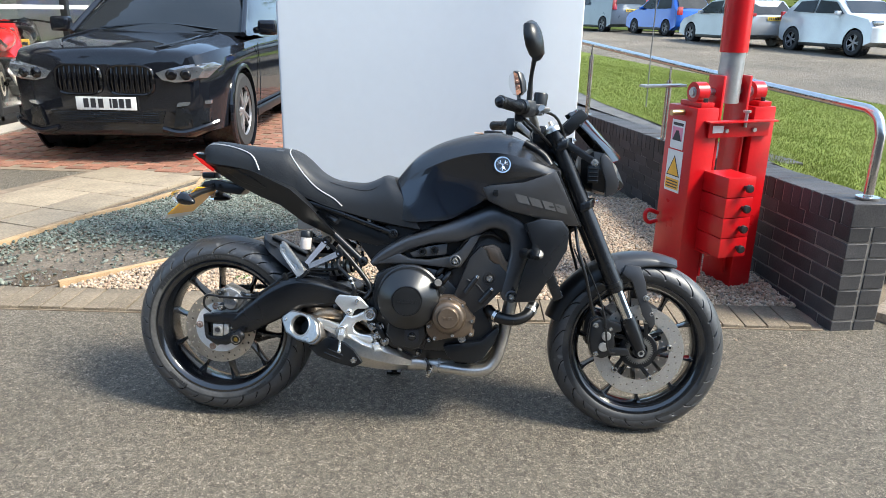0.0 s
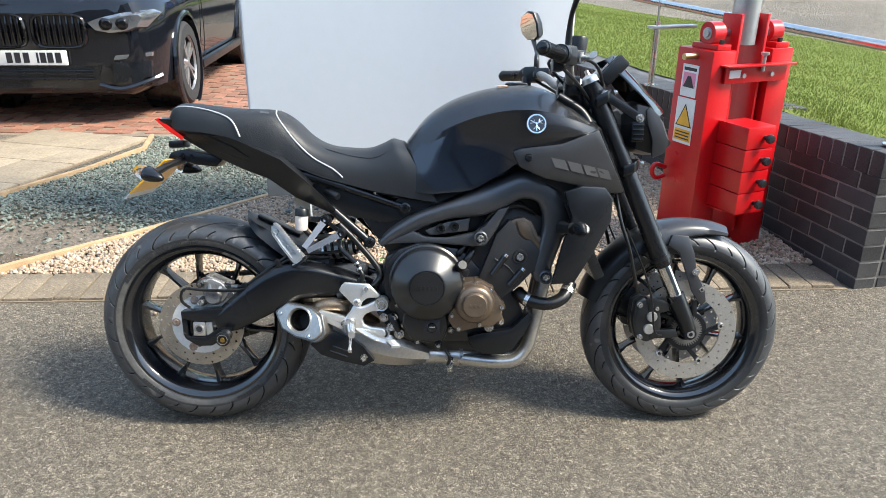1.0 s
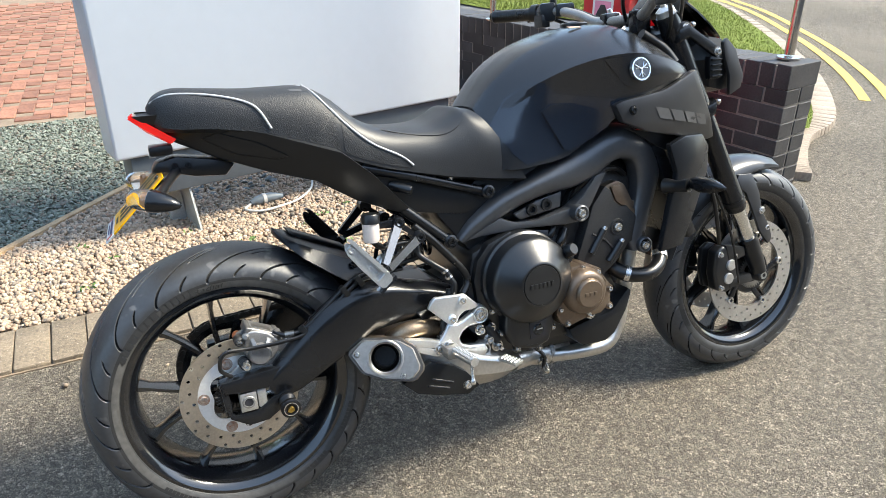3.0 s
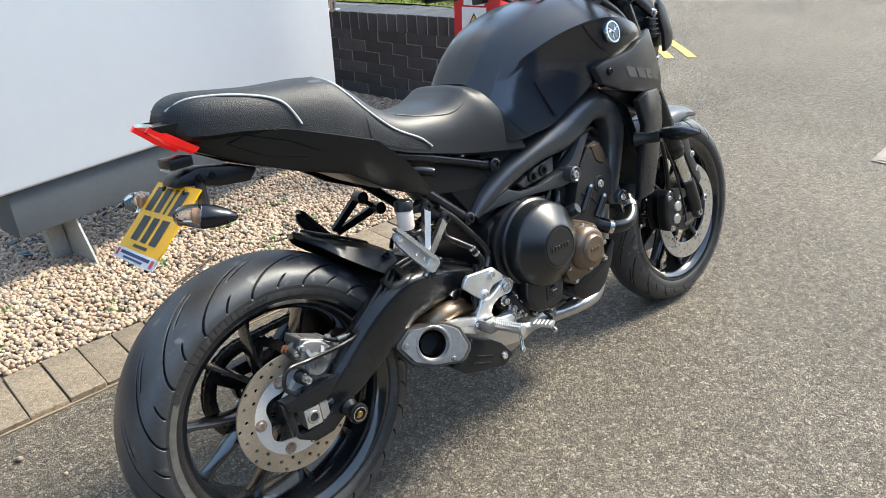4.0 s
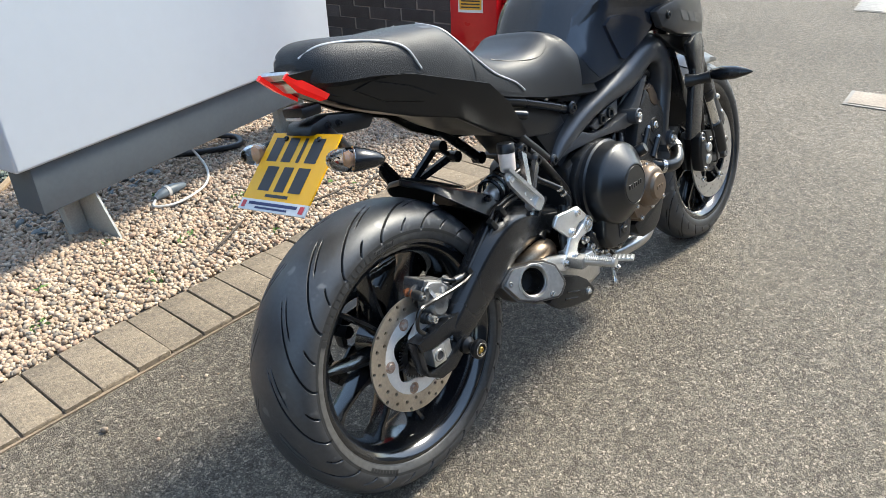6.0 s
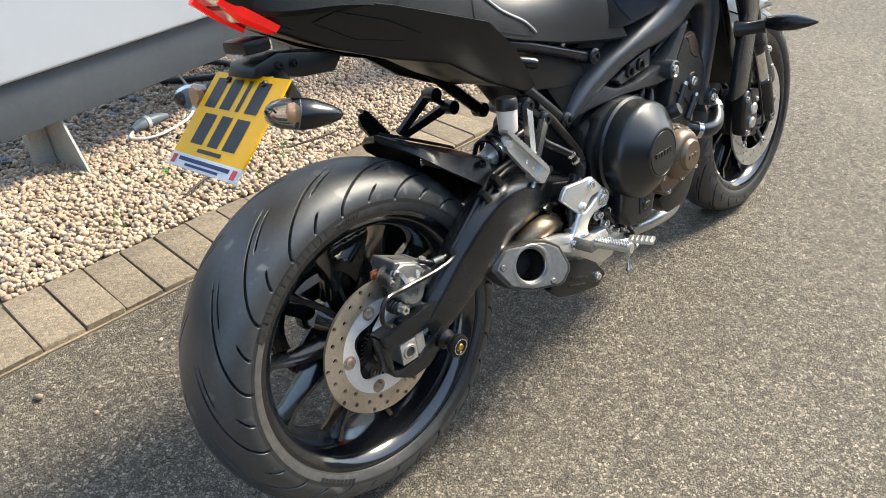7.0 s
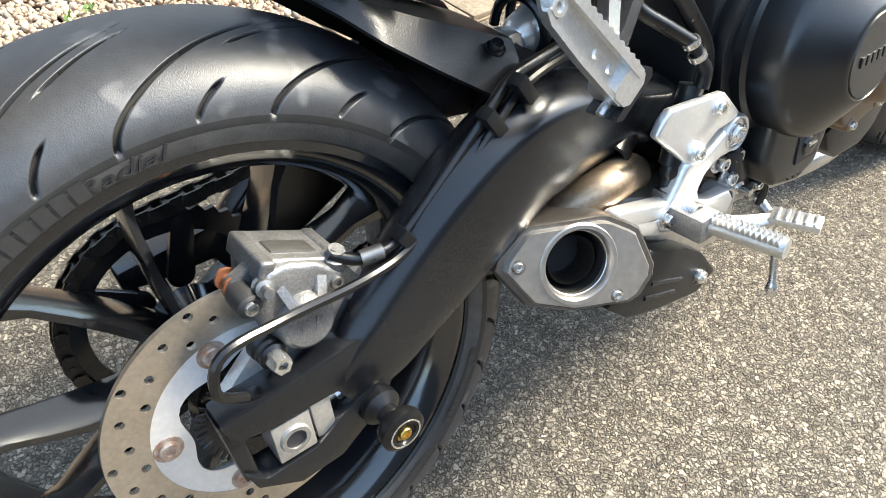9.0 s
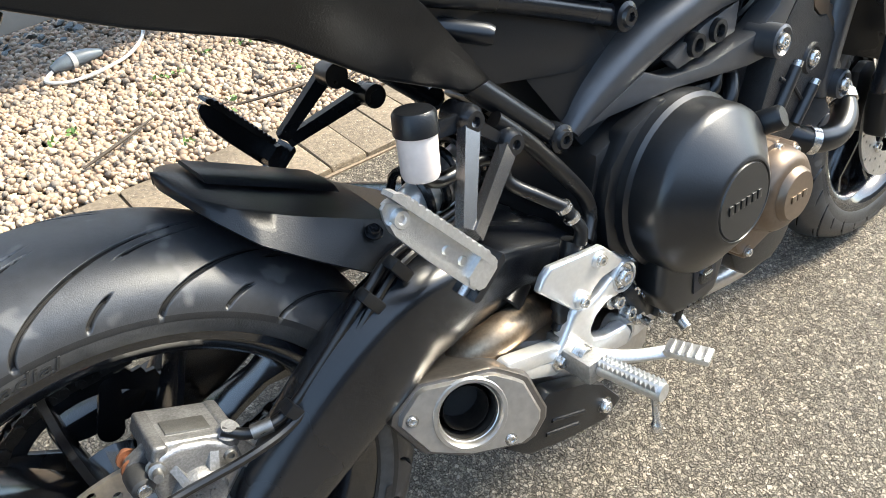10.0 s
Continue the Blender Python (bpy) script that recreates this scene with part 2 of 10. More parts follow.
FOLIAGE = surf("foliage", (0.075, 0.12, 0.025), (0.14, 0.17, 0.04), 0.8, 0.8, rand=0.4, island=True)
BARK = surf("bark", (0.10, 0.08, 0.06), (0.06, 0.05, 0.04), 8, 0.9, bump=0.01, bscale=30)

# ---- mesh helpers ----
def finish(bm, name, material, sharp=38.0, smooth=True):
    bmesh.ops.recalc_face_normals(bm, faces=bm.faces)
    lim = radians(sharp)
    for f in bm.faces:
        f.smooth = smooth
    if smooth:
        for e in bm.edges:
            if len(e.link_faces) == 2 and e.calc_face_angle(0) > lim:
                e.smooth = False
    me = bpy.data.meshes.new(name)
    bm.to_mesh(me)
    bm.free()
    me.materials.append(material)
    return me


def part(name, bm, material, parent=None, label="", sharp=38.0, smooth=True):
    ob = new(name, finish(bm, name, material, sharp, smooth))
    if parent is not None:
        ob.parent = parent
    if label:
        ob["label"] = label
    return ob


def piece(name, me, parent, m):
    ob = new(name, me)
    ob.parent = parent
    ob.matrix_basis = m
    return ob


def empty(name, label, category, group="", m=None, kind=""):
    ob = new(name)
    ob.empty_display_size = 0.1
    if m is not None:
        ob.matrix_basis = m
    return tagged(ob, label, category, group, kind)


def BM():
    return bmesh.new()


def bevel(bm, w, seg=2, ang=25.0, geom=None):
    if w <= 0:
        return bm
    es = [e for e in (geom or bm.edges) if len(e.link_faces) == 2 and e.calc_face_angle(0) > radians(ang)]
    bmesh.ops.bevel(bm, geom=es, offset=w, segments=seg, affect="EDGES", profile=0.6, clamp_overlap=True)
    return bm


def merge(bm, other):
    me = bpy.data.meshes.new("tmp")
    other.to_mesh(me)
    other.free()
    bm.from_mesh(me)
    bpy.data.meshes.remove(me)
    return bm


def box(c, s, w=0.0, m=None, seg=2):
    bm = BM()
    bmesh.ops.create_cube(bm, size=1)
    bmesh.ops.scale(bm, vec=s, verts=bm.verts)
    bevel(bm, w, seg)
    if m is not None:
        bm.transform(m.to_4x4())
    bmesh.ops.translate(bm, vec=c, verts=bm.verts)
    return bm


def plate(pts, y0, y1, w=0.004, seg=2, fun=None, axis="y"):
    """A thick plate: an outline in x and z (axis y) or x and y (axis z), between two depths; fun(x, z) bends it."""
    bm = BM()
    put = (lambda a, b, d: (a, d, b)) if axis == "y" else (lambda a, b, d: (a, b, d))
    va = [bm.verts.new(put(a, b, y0)) for a, b in pts]
    vb = [bm.verts.new(put(a, b, y1)) for a, b in pts]
    n = len(pts)
    bm.faces.new(va)
    bm.faces.new(vb[::-1])
    for i in range(n):
        bm.faces.new((va[i], vb[i], vb[(i + 1) % n], va[(i + 1) % n]))
    bmesh.ops.recalc_face_normals(bm, faces=bm.faces)
    bevel(bm, w, seg, 20)
    if fun:
        bmesh.ops.triangulate(bm, faces=[f for f in bm.faces if len(f.verts) > 4])
        for v in bm.verts:
            v.co.y += fun(v.co.x, v.co.z)
    return bm


def spline(pts, k=6):
    """Catmull-Rom through the points."""
    P = [Vector(p) for p in pts]
    if len(P) < 3:
        return [P[0].lerp(P[1], i / k) for i in range(k + 1)]
    out = []
    for i in range(len(P) - 1):
        a, b, c, d = P[max(i - 1, 0)], P[i], P[i + 1], P[min(i + 2, len(P) - 1)]
        for j in range(k):
            t = j / k
            out.append(0.5 * ((2 * b) + (c - a) * t + (2 * a - 5 * b + 4 * c - d) * t * t + (3 * b - a - 3 * c + d) * t ** 3))
    out.append(P[-1])
    return out


def tube(pts, r, seg=10, k=6, flat=1.0, smooth=True):
    """A pipe along the points; r a number or one per point."""
    rs = r if isinstance(r, (list, tuple)) else [r] * len(pts)
    path = spline(pts, k) if smooth else [Vector(p) for p in pts]
    rad = [v.x for v in spline([(q, 0, 0) for q in rs], k)] if smooth else list(rs)
    bm = BM()
    rings, up = [], None
    for i, p in enumerate(path):
        d = (path[min(i + 1, len(path) - 1)] - path[max(i - 1, 0)]).normalized()
        if up is None:
            up = d.orthogonal().normalized()
        up = (up - d * up.dot(d)).normalized()
        side = d.cross(up)
        rings.append([bm.verts.new(p + (up * math.cos(2 * math.pi * j / seg) + side * math.sin(2 * math.pi * j / seg) * flat) * rad[i]) for j in range(seg)])
    for a, b in zip(rings, rings[1:]):
        for j in range(seg):
            bm.faces.new((a[j], a[(j + 1) % seg], b[(j + 1) % seg], b[j]))
    bm.faces.new(rings[0])
    bm.faces.new(rings[-1][::-1])
    return bm


def cyl(p0, p1, r0, r1=None, seg=20, w=0.0):
    r1 = r0 if r1 is None else r1
    bm = tube([p0, p1], [r0, r1], seg, 1)
    return bevel(bm, w, 2, 50) if w else bm


def lathe(prof, c=(0, 0, 0), axis=(0, 1, 0), seg=48, close=False):
    """Turns a profile of (radius, height along the axis) round the axis through c."""
    ax = Vector(axis).normalized()
    u = ax.orthogonal().normalized()
    if abs(ax.y) > 0.99:
        u = Vector((1, 0, 0))
    v = ax.cross(u)
    bm = BM()
    rings = []
    for r, h in prof:
        if r < 1e-6:
            rings.append([bm.verts.new(Vector(c) + ax * h)])
        else:
            rings.append([bm.verts.new(Vector(c) + ax * h + (u * math.cos(2 * math.pi * j / seg) + v * math.sin(2 * math.pi * j / seg)) * r) for j in range(seg)])
    pairs = list(zip(rings, rings[1:]))
    if close:
        pairs.append((rings[-1], rings[0]))
    for a, b in pairs:
        for j in range(seg):
            q = [a[j % len(a)], a[(j + 1) % len(a)], b[(j + 1) % len(b)], b[j % len(b)]]
            q = list(dict.fromkeys(q))
            if len(q) > 2:
                bm.faces.new(q)
    return bm


def loft(rings, cap=True, closed=True):
    bm = BM()
    R = [[bm.verts.new(p) for p in ring] for ring in rings]
    n = len(R[0])
    for a, b in zip(R, R[1:]):
        for j in range(n if closed else n - 1):
            bm.faces.new((a[j], a[(j + 1) % n], b[(j + 1) % n], b[j]))
    if cap and closed:
        bm.faces.new(R[0])
        bm.faces.new(R[-1][::-1])
    return bm


def flip(bm):
    """Mirrors across the plane y = 0."""
    bmesh.ops.scale(bm, vec=(1, -1, 1), verts=bm.verts)
    bmesh.ops.reverse_faces(bm, faces=bm.faces)
    return bm


def smooth_rows(rows, k):
    """Smooth stations: every row of numbers is interpolated along the list."""
    A = np.array(rows, float)
    out = []
    for i in range(len(A) - 1):
        a, b, c, d = A[max(i - 1, 0)], A[i], A[i + 1], A[min(i + 2, len(A) - 1)]
        for j in range(k):
            t = j / k
            out.append(0.5 * ((2 * b) + (c - a) * t + (2 * a - 5 * b + 4 * c - d) * t * t + (3 * b - a - 3 * c + d) * t ** 3))
    out.append(A[-1])
    return out




def pebbles(name, places, sizes, flat, material, parent, rng, shape=0):
    """Many small stones as one mesh: each a squashed, dented, turned icosahedron or a splinter."""
    p = (1 + 5 ** 0.5) / 2
    V = np.array([(-1, p, 0), (1, p, 0), (-1, -p, 0), (1, -p, 0), (0, -1, p), (0, 1, p), (0, -1, -p), (0, 1, -p), (p, 0, -1), (p, 0, 1), (-p, 0, -1), (-p, 0, 1)]) / 1.9
    F = np.array([(0, 11, 5), (0, 5, 1), (0, 1, 7), (0, 7, 10), (0, 10, 11), (1, 5, 9), (5, 11, 4), (11, 10, 2), (10, 7, 6), (7, 1, 8), (3, 9, 4), (3, 4, 2), (3, 2, 6), (3, 6, 8), (3, 8, 9), (4, 9, 5), (2, 4, 11), (6, 2, 10), (8, 6, 7), (9, 8, 1)])
    n = len(places)
    P = np.asarray(places, float)
    S = np.asarray(sizes, float)
    scale = np.stack([S * rng.uniform(0.75, 1.35, n), S * rng.uniform(0.6, 1.1, n), S * rng.uniform(flat * 0.7, flat * 1.2, n)], 1)
    pts = V[None] * (1 + rng.uniform(-0.16, 0.16, (n, 12, 1))) * scale[:, None]
    q = rng.normal(size=(n, 4)) * np.array([1, 0.32, 0.32, 1])
    q /= np.linalg.norm(q, axis=1)[:, None]
    w, x, y, z = q.T
    R = np.stack([1 - 2 * (y * y + z * z), 2 * (x * y - w * z), 2 * (x * z + w * y), 2 * (x * y + w * z), 1 - 2 * (x * x + z * z), 2 * (y * z - w * x), 2 * (x * z - w * y), 2 * (y * z + w * x), 1 - 2 * (x * x + y * y)], 1).reshape(n, 3, 3)
    pts = np.einsum("nij,nkj->nki", R, pts) + P[:, None]
    faces = (F[None] + 12 * np.arange(n)[:, None, None]).reshape(-1, 3)
    me = bpy.data.meshes.new(name)
    me.from_pydata(pts.reshape(-1, 3).tolist(), [], faces.tolist())
    me.materials.append(material)
    if shape == 0:
        me.polygons.foreach_set("use_smooth", [True] * len(me.polygons))
    ob = new(name, me)
    if parent is not None:
        ob.parent = parent
    return ob


def inside(poly, X, Y):
    """Which of the points lie inside the outline."""
    hit = np.zeros(len(X), bool)
    for (ax, ay), (bx, by) in zip(poly, poly[1:] + poly[:1]):
        cross = (ay > Y) != (by > Y)
        with np.errstate(divide="ignore", invalid="ignore"):
            hit ^= cross & (X < (bx - ax) * (Y - ay) / (by - ay) + ax)
    return hit


def scatter(poly, per_m2, rng):
    P = np.array(poly)
    lo, hi = P.min(0), P.max(0)
    n = int((hi - lo).prod() * per_m2)
    X, Y = rng.uniform(lo[0], hi[0], n), rng.uniform(lo[1], hi[1], n)
    k = inside(poly, X, Y)
    return X[k], Y[k]


RNG = np.random.default_rng(7)

# ---- ground ----
def ground_z(x, y):
    """The forecourt is level; the road behind climbs gently."""
    return max(0.0, min(0.60, (y - 4.0) * 0.0235)) * max(0.0, min(1.0, (x - 2.0) / 0.5))


def sheet(name, xs, ys, zf, material):
    bm = BM()
    g = [[bm.verts.new((x, y, zf(x, y))) for x in xs] for y in ys]
    for a, b in zip(g, g[1:]):
        for i in range(len(xs) - 1):
            bm.faces.new((a[i], a[i + 1], b[i + 1], b[i]))
    return part(name, bm, material)


xs = [-900, -200, -60, -25, -12, -6, -3, 0, 2.0, 2.5, 4, 6, 9, 12, 20, 40, 100, 900]
ys = [-900, -200, -50, -15, -5, 0, 4, 8, 12, 16, 20, 24, 29.5, 36, 45, 70, 120, 300, 900]
ground = tagged(sheet("ground", xs, ys, ground_z, TARMAC), "grey worn tarmac forecourt with exposed aggregate", "ground", kind="structure")


def kerb_y(x):
    return 0.80 + 0.047 * x


def strip(name, poly, z, material, label, category, thick=0.03):
    return tagged(part(name, plate(poly, z - thick, z, 0, axis="z"), material, smooth=False), label, category, kind="structure")


# bed under the loose stone and its timber edge
WOOD = [(-1.40, 0.82), (-1.24, 1.00), (-0.82, 1.43), (-0.48, 1.83), (-0.16, 2.20), (0.25, 2.66), (0.7, 3.15)]
gravel_poly = [(-1.22, 1.00), (2.42, 1.16), (2.26, 2.05), (2.02, 3.2), (0.72, 3.2)] + WOOD[::-1][1:-2]
slate_poly = [(-2.35, 0.95), (-1.30, 1.00), (-0.86, 1.46), (-0.52, 1.87), (-0.20, 2.24), (0.2, 2.7), (0.65, 3.25), (0.9, 3.56), (-1.46, 3.54), (-1.38, 3.14), (-1.56, 2.6), (-1.79, 2.1), (-1.93, 1.6)]
bed = strip("gravel_bed", gravel_poly, 0.006, SOIL, "bare brown soil under the gravel", "soil")
bed2 = strip("slate_bed", slate_poly, 0.005, SOIL, "bare brown soil under slate chippings", "soil")

X, Y = scatter(gravel_poly, 12500, RNG)
mound = 0.010 + 0.018 * np.clip((Y - kerb_y(X) - 0.24) / 0.3, 0, 1)
Z = mound + RNG.uniform(-0.004, 0.009, len(X))
gravel = pebbles("gravel", np.stack([X, Y, Z], 1), RNG.uniform(0.0065, 0.0125, len(X)), 0.75, GRAVEL, None, RNG)
tagged(gravel, "loose beige and pink gravel beside the kerb", "gravel", kind="stuff")
X, Y = scatter(slate_poly, 11000, RNG)
thin = np.clip((((X + 1.30) / 1.4) ** 2 + (Y - 1.32) ** 2 - 0.05) / 0.55, 0.03, 1)
k = RNG.uniform(0, 1, len(X)) < thin
X, Y = X[k], Y[k]
slate = pebbles("slate_chippings", np.stack([X, Y, 0.012 + RNG.uniform(-0.004, 0.010, len(X))], 1), RNG.uniform(0.006, 0.0135, len(X)), 0.42, SLATE, None, RNG, 1)
tagged(slate, "loose grey-green slate chippings", "slate chippings", kind="stuff")
# darker slate pieces under the sign, spilt over the gravel
X = RNG.uniform(-0.15, 0.45, 60); Y = 1.90 + 0.22 * X + RNG.normal(0, 0.09, 60)
spill = pebbles("slate_pieces", np.stack([X, Y, 0.036 + RNG.uniform(-0.004, 0.006, 60)], 1), RNG.uniform(0.008, 0.024, 60), 0.4, surf("dark_slate", (0.07, 0.08, 0.082), (0.12, 0.135, 0.135), 20, 0.6, rand=0.3, island=True), None, RNG, 1)
tagged(spill, "dark slate pieces lying on the gravel", "slate pieces", kind="stuff")
PUDDLE = surf("muddy_water", (0.10, 0.075, 0.05), (0.085, 0.065, 0.045), 3, 0.03, fine=0.02, rvar=0.0)
pts = []
for i in range(28):
    a = 2 * math.pi * i / 28
    r = 1 + 0.18 * math.sin(3 * a + 1) + 0.08 * math.sin(7 * a)
    pts.append((-1.36 + 0.21 * r * math.cos(a), 1.135 + 0.12 * r * math.sin(a) + 0.03 * math.cos(a)))
tagged(part("puddle", plate(pts, 0.006, 0.012, 0, axis="z"), PUDDLE), "shallow brown puddle on bare soil", "puddle")

edging = empty("timber_edging", "weathered timber edging board between gravel and slate", "edging")
for a, b in zip(WOOD[1:], WOOD[2:]):
    d = Vector((b[0] - a[0], b[1] - a[1], 0))
    bm = box(((a[0] + b[0]) / 2, (a[1] + b[1]) / 2, 0.018), (d.length + 0.006, 0.032, 0.06), 0.004, Matrix.Rotation(math.atan2(d.y, d.x), 3, "Z"))
    part("board", bm, TIMBER, edging)
edging2 = empty("path_edging", "weathered timber edging along the paved path", "edging")
PE = [(-2.15, 1.15), (-1.95, 1.60), (-1.80, 2.12), (-1.57, 2.60), (-1.40, 3.15), (-1.48, 3.53)]
for a, b in zip(PE, PE[1:]):
    d = Vector((b[0] - a[0], b[1] - a[1], 0))
    part("board", box(((a[0] + b[0]) / 2, (a[1] + b[1]) / 2, 0.016), (d.length + 0.006, 0.03, 0.05), 0.004, Matrix.Rotation(math.atan2(d.y, d.x), 3, "Z")), TIMBER, edging2)

# kerb of concrete setts
kerb = empty("kerb", "row of flat buff concrete setts along the gravel bed", "kerb", kind="structure")
sett_meshes = []
for i in range(5):
    bm = box((0, 0, 0), (0.0985, 0.245, 0.07), 0.006, None, 2)
    for v in bm.verts:
        v.co += Vector((RNG.uniform(-0.0012, 0.0012), RNG.uniform(-0.002, 0.002), RNG.uniform(-0.0012, 0.0012)))
    sett_meshes.append(finish(bm, "sett", SETT))
x = -2.577
i = 0
while x < 2.40:
    piece("sett", sett_meshes[i % 5], kerb, pose(x, kerb_y(x) + 0.126, -0.018 + RNG.uniform(-0.002, 0.003), RNG.uniform(-0.7, 0.7), RNG.uniform(-0.7, 0.7), 2.7 + RNG.uniform(-0.8, 0.8)))
    x += 0.1025
    i += 1
bm = plate([(-2.7, kerb_y(-2.7) - 0.004), (2.45, kerb_y(2.45) - 0.004), (2.45, kerb_y(2.45) + 0.255), (-2.7, kerb_y(-2.7) + 0.255)], -0.03, 0.004, 0, axis="z")
part("joint_bed", bm, SANDJOINT, kerb, "dark sandy joints between setts")

# paved path of sandstone slabs
path = empty("paved_path", "buff sandstone slab path laid in random sizes", "path", kind="structure")
o, d = Vector((-1.50, 3.50, 0)), Vector((-0.27, -0.962, 0)).normalized()
s = Vector((d.y, -d.x, 0))
rows = [0.0, 0.42, 0.78, 1.25, 1.62, 2.05, 2.45, 2.9]
for r0, r1 in zip(rows, rows[1:]):
    cuts = sorted([0.0, 0.95 + 0.35 * (r0 > 1)] + [RNG.uniform(0.3, 0.62)] + ([RNG.uniform(0.75, 0.85)] if r0 > 1 else []))
    for c0, c1 in zip(cuts, cuts[1:]):
        q = [o + d * r0 + s * c0, o + d * r1 + s * c0, o + d * r1 + s * c1, o + d * r0 + s * c1]
        c = sum(q, Vector()) / 4
        poly = [((p - c) * 0.975 + c + Vector((RNG.uniform(-0.01, 0.01), RNG.uniform(-0.01, 0.01), 0))) for p in q]
        part("slab", plate([(p.x, p.y) for p in poly], -0.02, 0.022 + RNG.uniform(-0.003, 0.003), 0.006, axis="z"), SLAB, path)
q = [o, o + d * 2.95, o + d * 2.95 + s * 1.32, o + s * 0.97]
part("joint_bed", plate([(p.x, p.y) for p in q], -0.03, 0.012, 0, axis="z"), SANDJOINT, path)

# red sett drive, herringbone
drive = empty("sett_drive", "red brick sett drive laid in herringbone", "drive", kind="structure")
part("joint_bed", plate([(-9, 3.55), (1.9, 3.63), (1.75, 12), (-9, 12)], -0.03, 0.004, 0, axis="z"), SANDJOINT, drive)
edge = finish(box((0, 0, 0), (0.198, 0.098, 0.06), 0.005, None, 1), "sett", REDSETT)


def herring(n0, n1, m0, m1):
    """Cells of a herringbone of 0.2 x 0.1 setts: centres and turns."""
    out = []
    for a in range(n0, n1):
        for b in range(m0, m1):
            k = (a - b) % 4
            if k == 0:
                out.append(((a + 1) * 0.1, b * 0.1 + 0.05, 0))
            elif k == 2:
                out.append((a * 0.1 + 0.05, (b + 1) * 0.1, 90))
    return out


singles, joined = [], []
for u, v, t in herring(-90, 60, 0, 95):
    x, y = u - 0.4, 3.68 + v
    if x < -6.5 or x > 1.5 or y > 9.5:
        continue
    (singles if (-2.3 < x < -0.2 and y < 5.1) else joined).append((x, y, t))
for x, y, t in singles[:300]:
    piece("sett", edge, drive, pose(x, y, -0.017 + RNG.uniform(-0.002, 0.002), RNG.uniform(-0.6, 0.6), RNG.uniform(-0.6, 0.6), t + RNG.uniform(-0.6, 0.6)))
V, F = [], []
for x, y, t in singles[300:] + joined:
    hx, hy = (0.0965, 0.0465) if t == 0 else (0.0465, 0.0965)
    z = 0.012 + RNG.uniform(-0.002, 0.003)
    b0 = len(V)
    for zz, g in ((z - 0.03, 0.0), (z - 0.003, 0.0), (z, 0.004)):
        V += [(x - hx + g, y - hy + g, zz), (x + hx - g, y - hy + g, zz), (x + hx - g, y + hy - g, zz), (x - hx + g, y + hy - g, zz)]
    for r in (0, 4):
        for q in range(4):
            F.append((b0 + r + q, b0 + r + (q + 1) % 4, b0 + r + 4 + (q + 1) % 4, b0 + r + 4 + q))
    F.append((b0 + 8, b0 + 9, b0 + 10, b0 + 11))
me = bpy.data.meshes.new("far_setts")
me.from_pydata(V, [], F)
me.materials.append(surf("red_sett_far", (0.235, 0.108, 0.068), (0.175, 0.082, 0.054), 6, 0.85, rand=0.28, island=True, fine=0.35))
far = new("far_setts", me)
far.parent = drive
tagged(far, "red brick setts farther up the drive", kind="stuff")

# ---- brick wall, its coping and handrail ----
wall = empty("wall_east", "low wall of blue-black engineering brick with brick-on-edge coping", "wall", kind="structure")
TH = 0.225                                  # one brick thick
LEN = 4.6
ux = Vector((-0.196, 0.981, 0))
un = Vector((0.981, 0.196, 0))
w0 = Vector((2.478, 0.915, 0))


def top_z(sv):
    return 0.60 - 0.032 * sv


core = BM()
q = [w0 + un * 0.004 + ux * 0.004, w0 + un * (TH - 0.004) + ux * 0.004, w0 + un * (TH - 0.004) + ux * LEN, w0 + un * 0.004 + ux * LEN]
lo = [core.verts.new((p.x, p.y, -0.05)) for p in q]
hi = [core.verts.new((p.x, p.y, top_z(0 if i < 2 else LEN) - 0.006)) for i, p in enumerate(q)]
for i in range(4):
    core.faces.new((lo[i], lo[(i + 1) % 4], hi[(i + 1) % 4], hi[i]))
core.faces.new(hi)
part("mortar_core", core, MORTAR, wall, "recessed grey mortar joints", smooth=False)
brick_long = finish(box((0, 0, 0), (0.215, 0.10, 0.066), 0.0022, None, 1), "brick", BLUEBRICK)
brick_head = finish(box((0, 0, 0), (0.1025, 0.10, 0.066), 0.0022, None, 1), "brick", BLUEBRICK)
brick_cope = finish(box((0, 0, 0), (0.0675, 0.225, 0.105), 0.003, None, 1), "brick", BLUEBRICK)
ang = math.degrees(math.atan2(ux.y, ux.x))
for row in range(7):
    z = 0.0325 + row * 0.075 - 0.02
    sv = 0.0 if row % 2 else -0.1125
    while sv < LEN - 0.2:
        if sv < 0:
            me, cs, nxt = brick_head, 0.051, 0.1125
        else:
            me, cs, nxt = brick_long, sv + 0.1075, sv + 0.225
        zz = z - 0.032 * cs * (row + 1) / 7.5
        p = w0 + ux * cs + un * 0.05
        if zz + 0.03 < top_z(cs) - 0.09:
            piece("brick", me, wall, pose(p.x, p.y, zz, RNG.uniform(-0.4, 0.4), RNG.uniform(-0.3, 0.3), ang + RNG.uniform(-0.5, 0.5)))
        sv = nxt
    # the end face: one stretcher, or a second header beside the first
    if row % 2:
        p = w0 + un * 0.166 + ux * 0.0505
        piece("brick", brick_head, wall, pose(p.x, p.y, z, 0, 0, ang))
    else:
        p = w0 + un * 0.1645 + ux * 0.05
        piece("brick", brick_head, wall, pose(p.x, p.y, z, 0, 0, ang - 90))
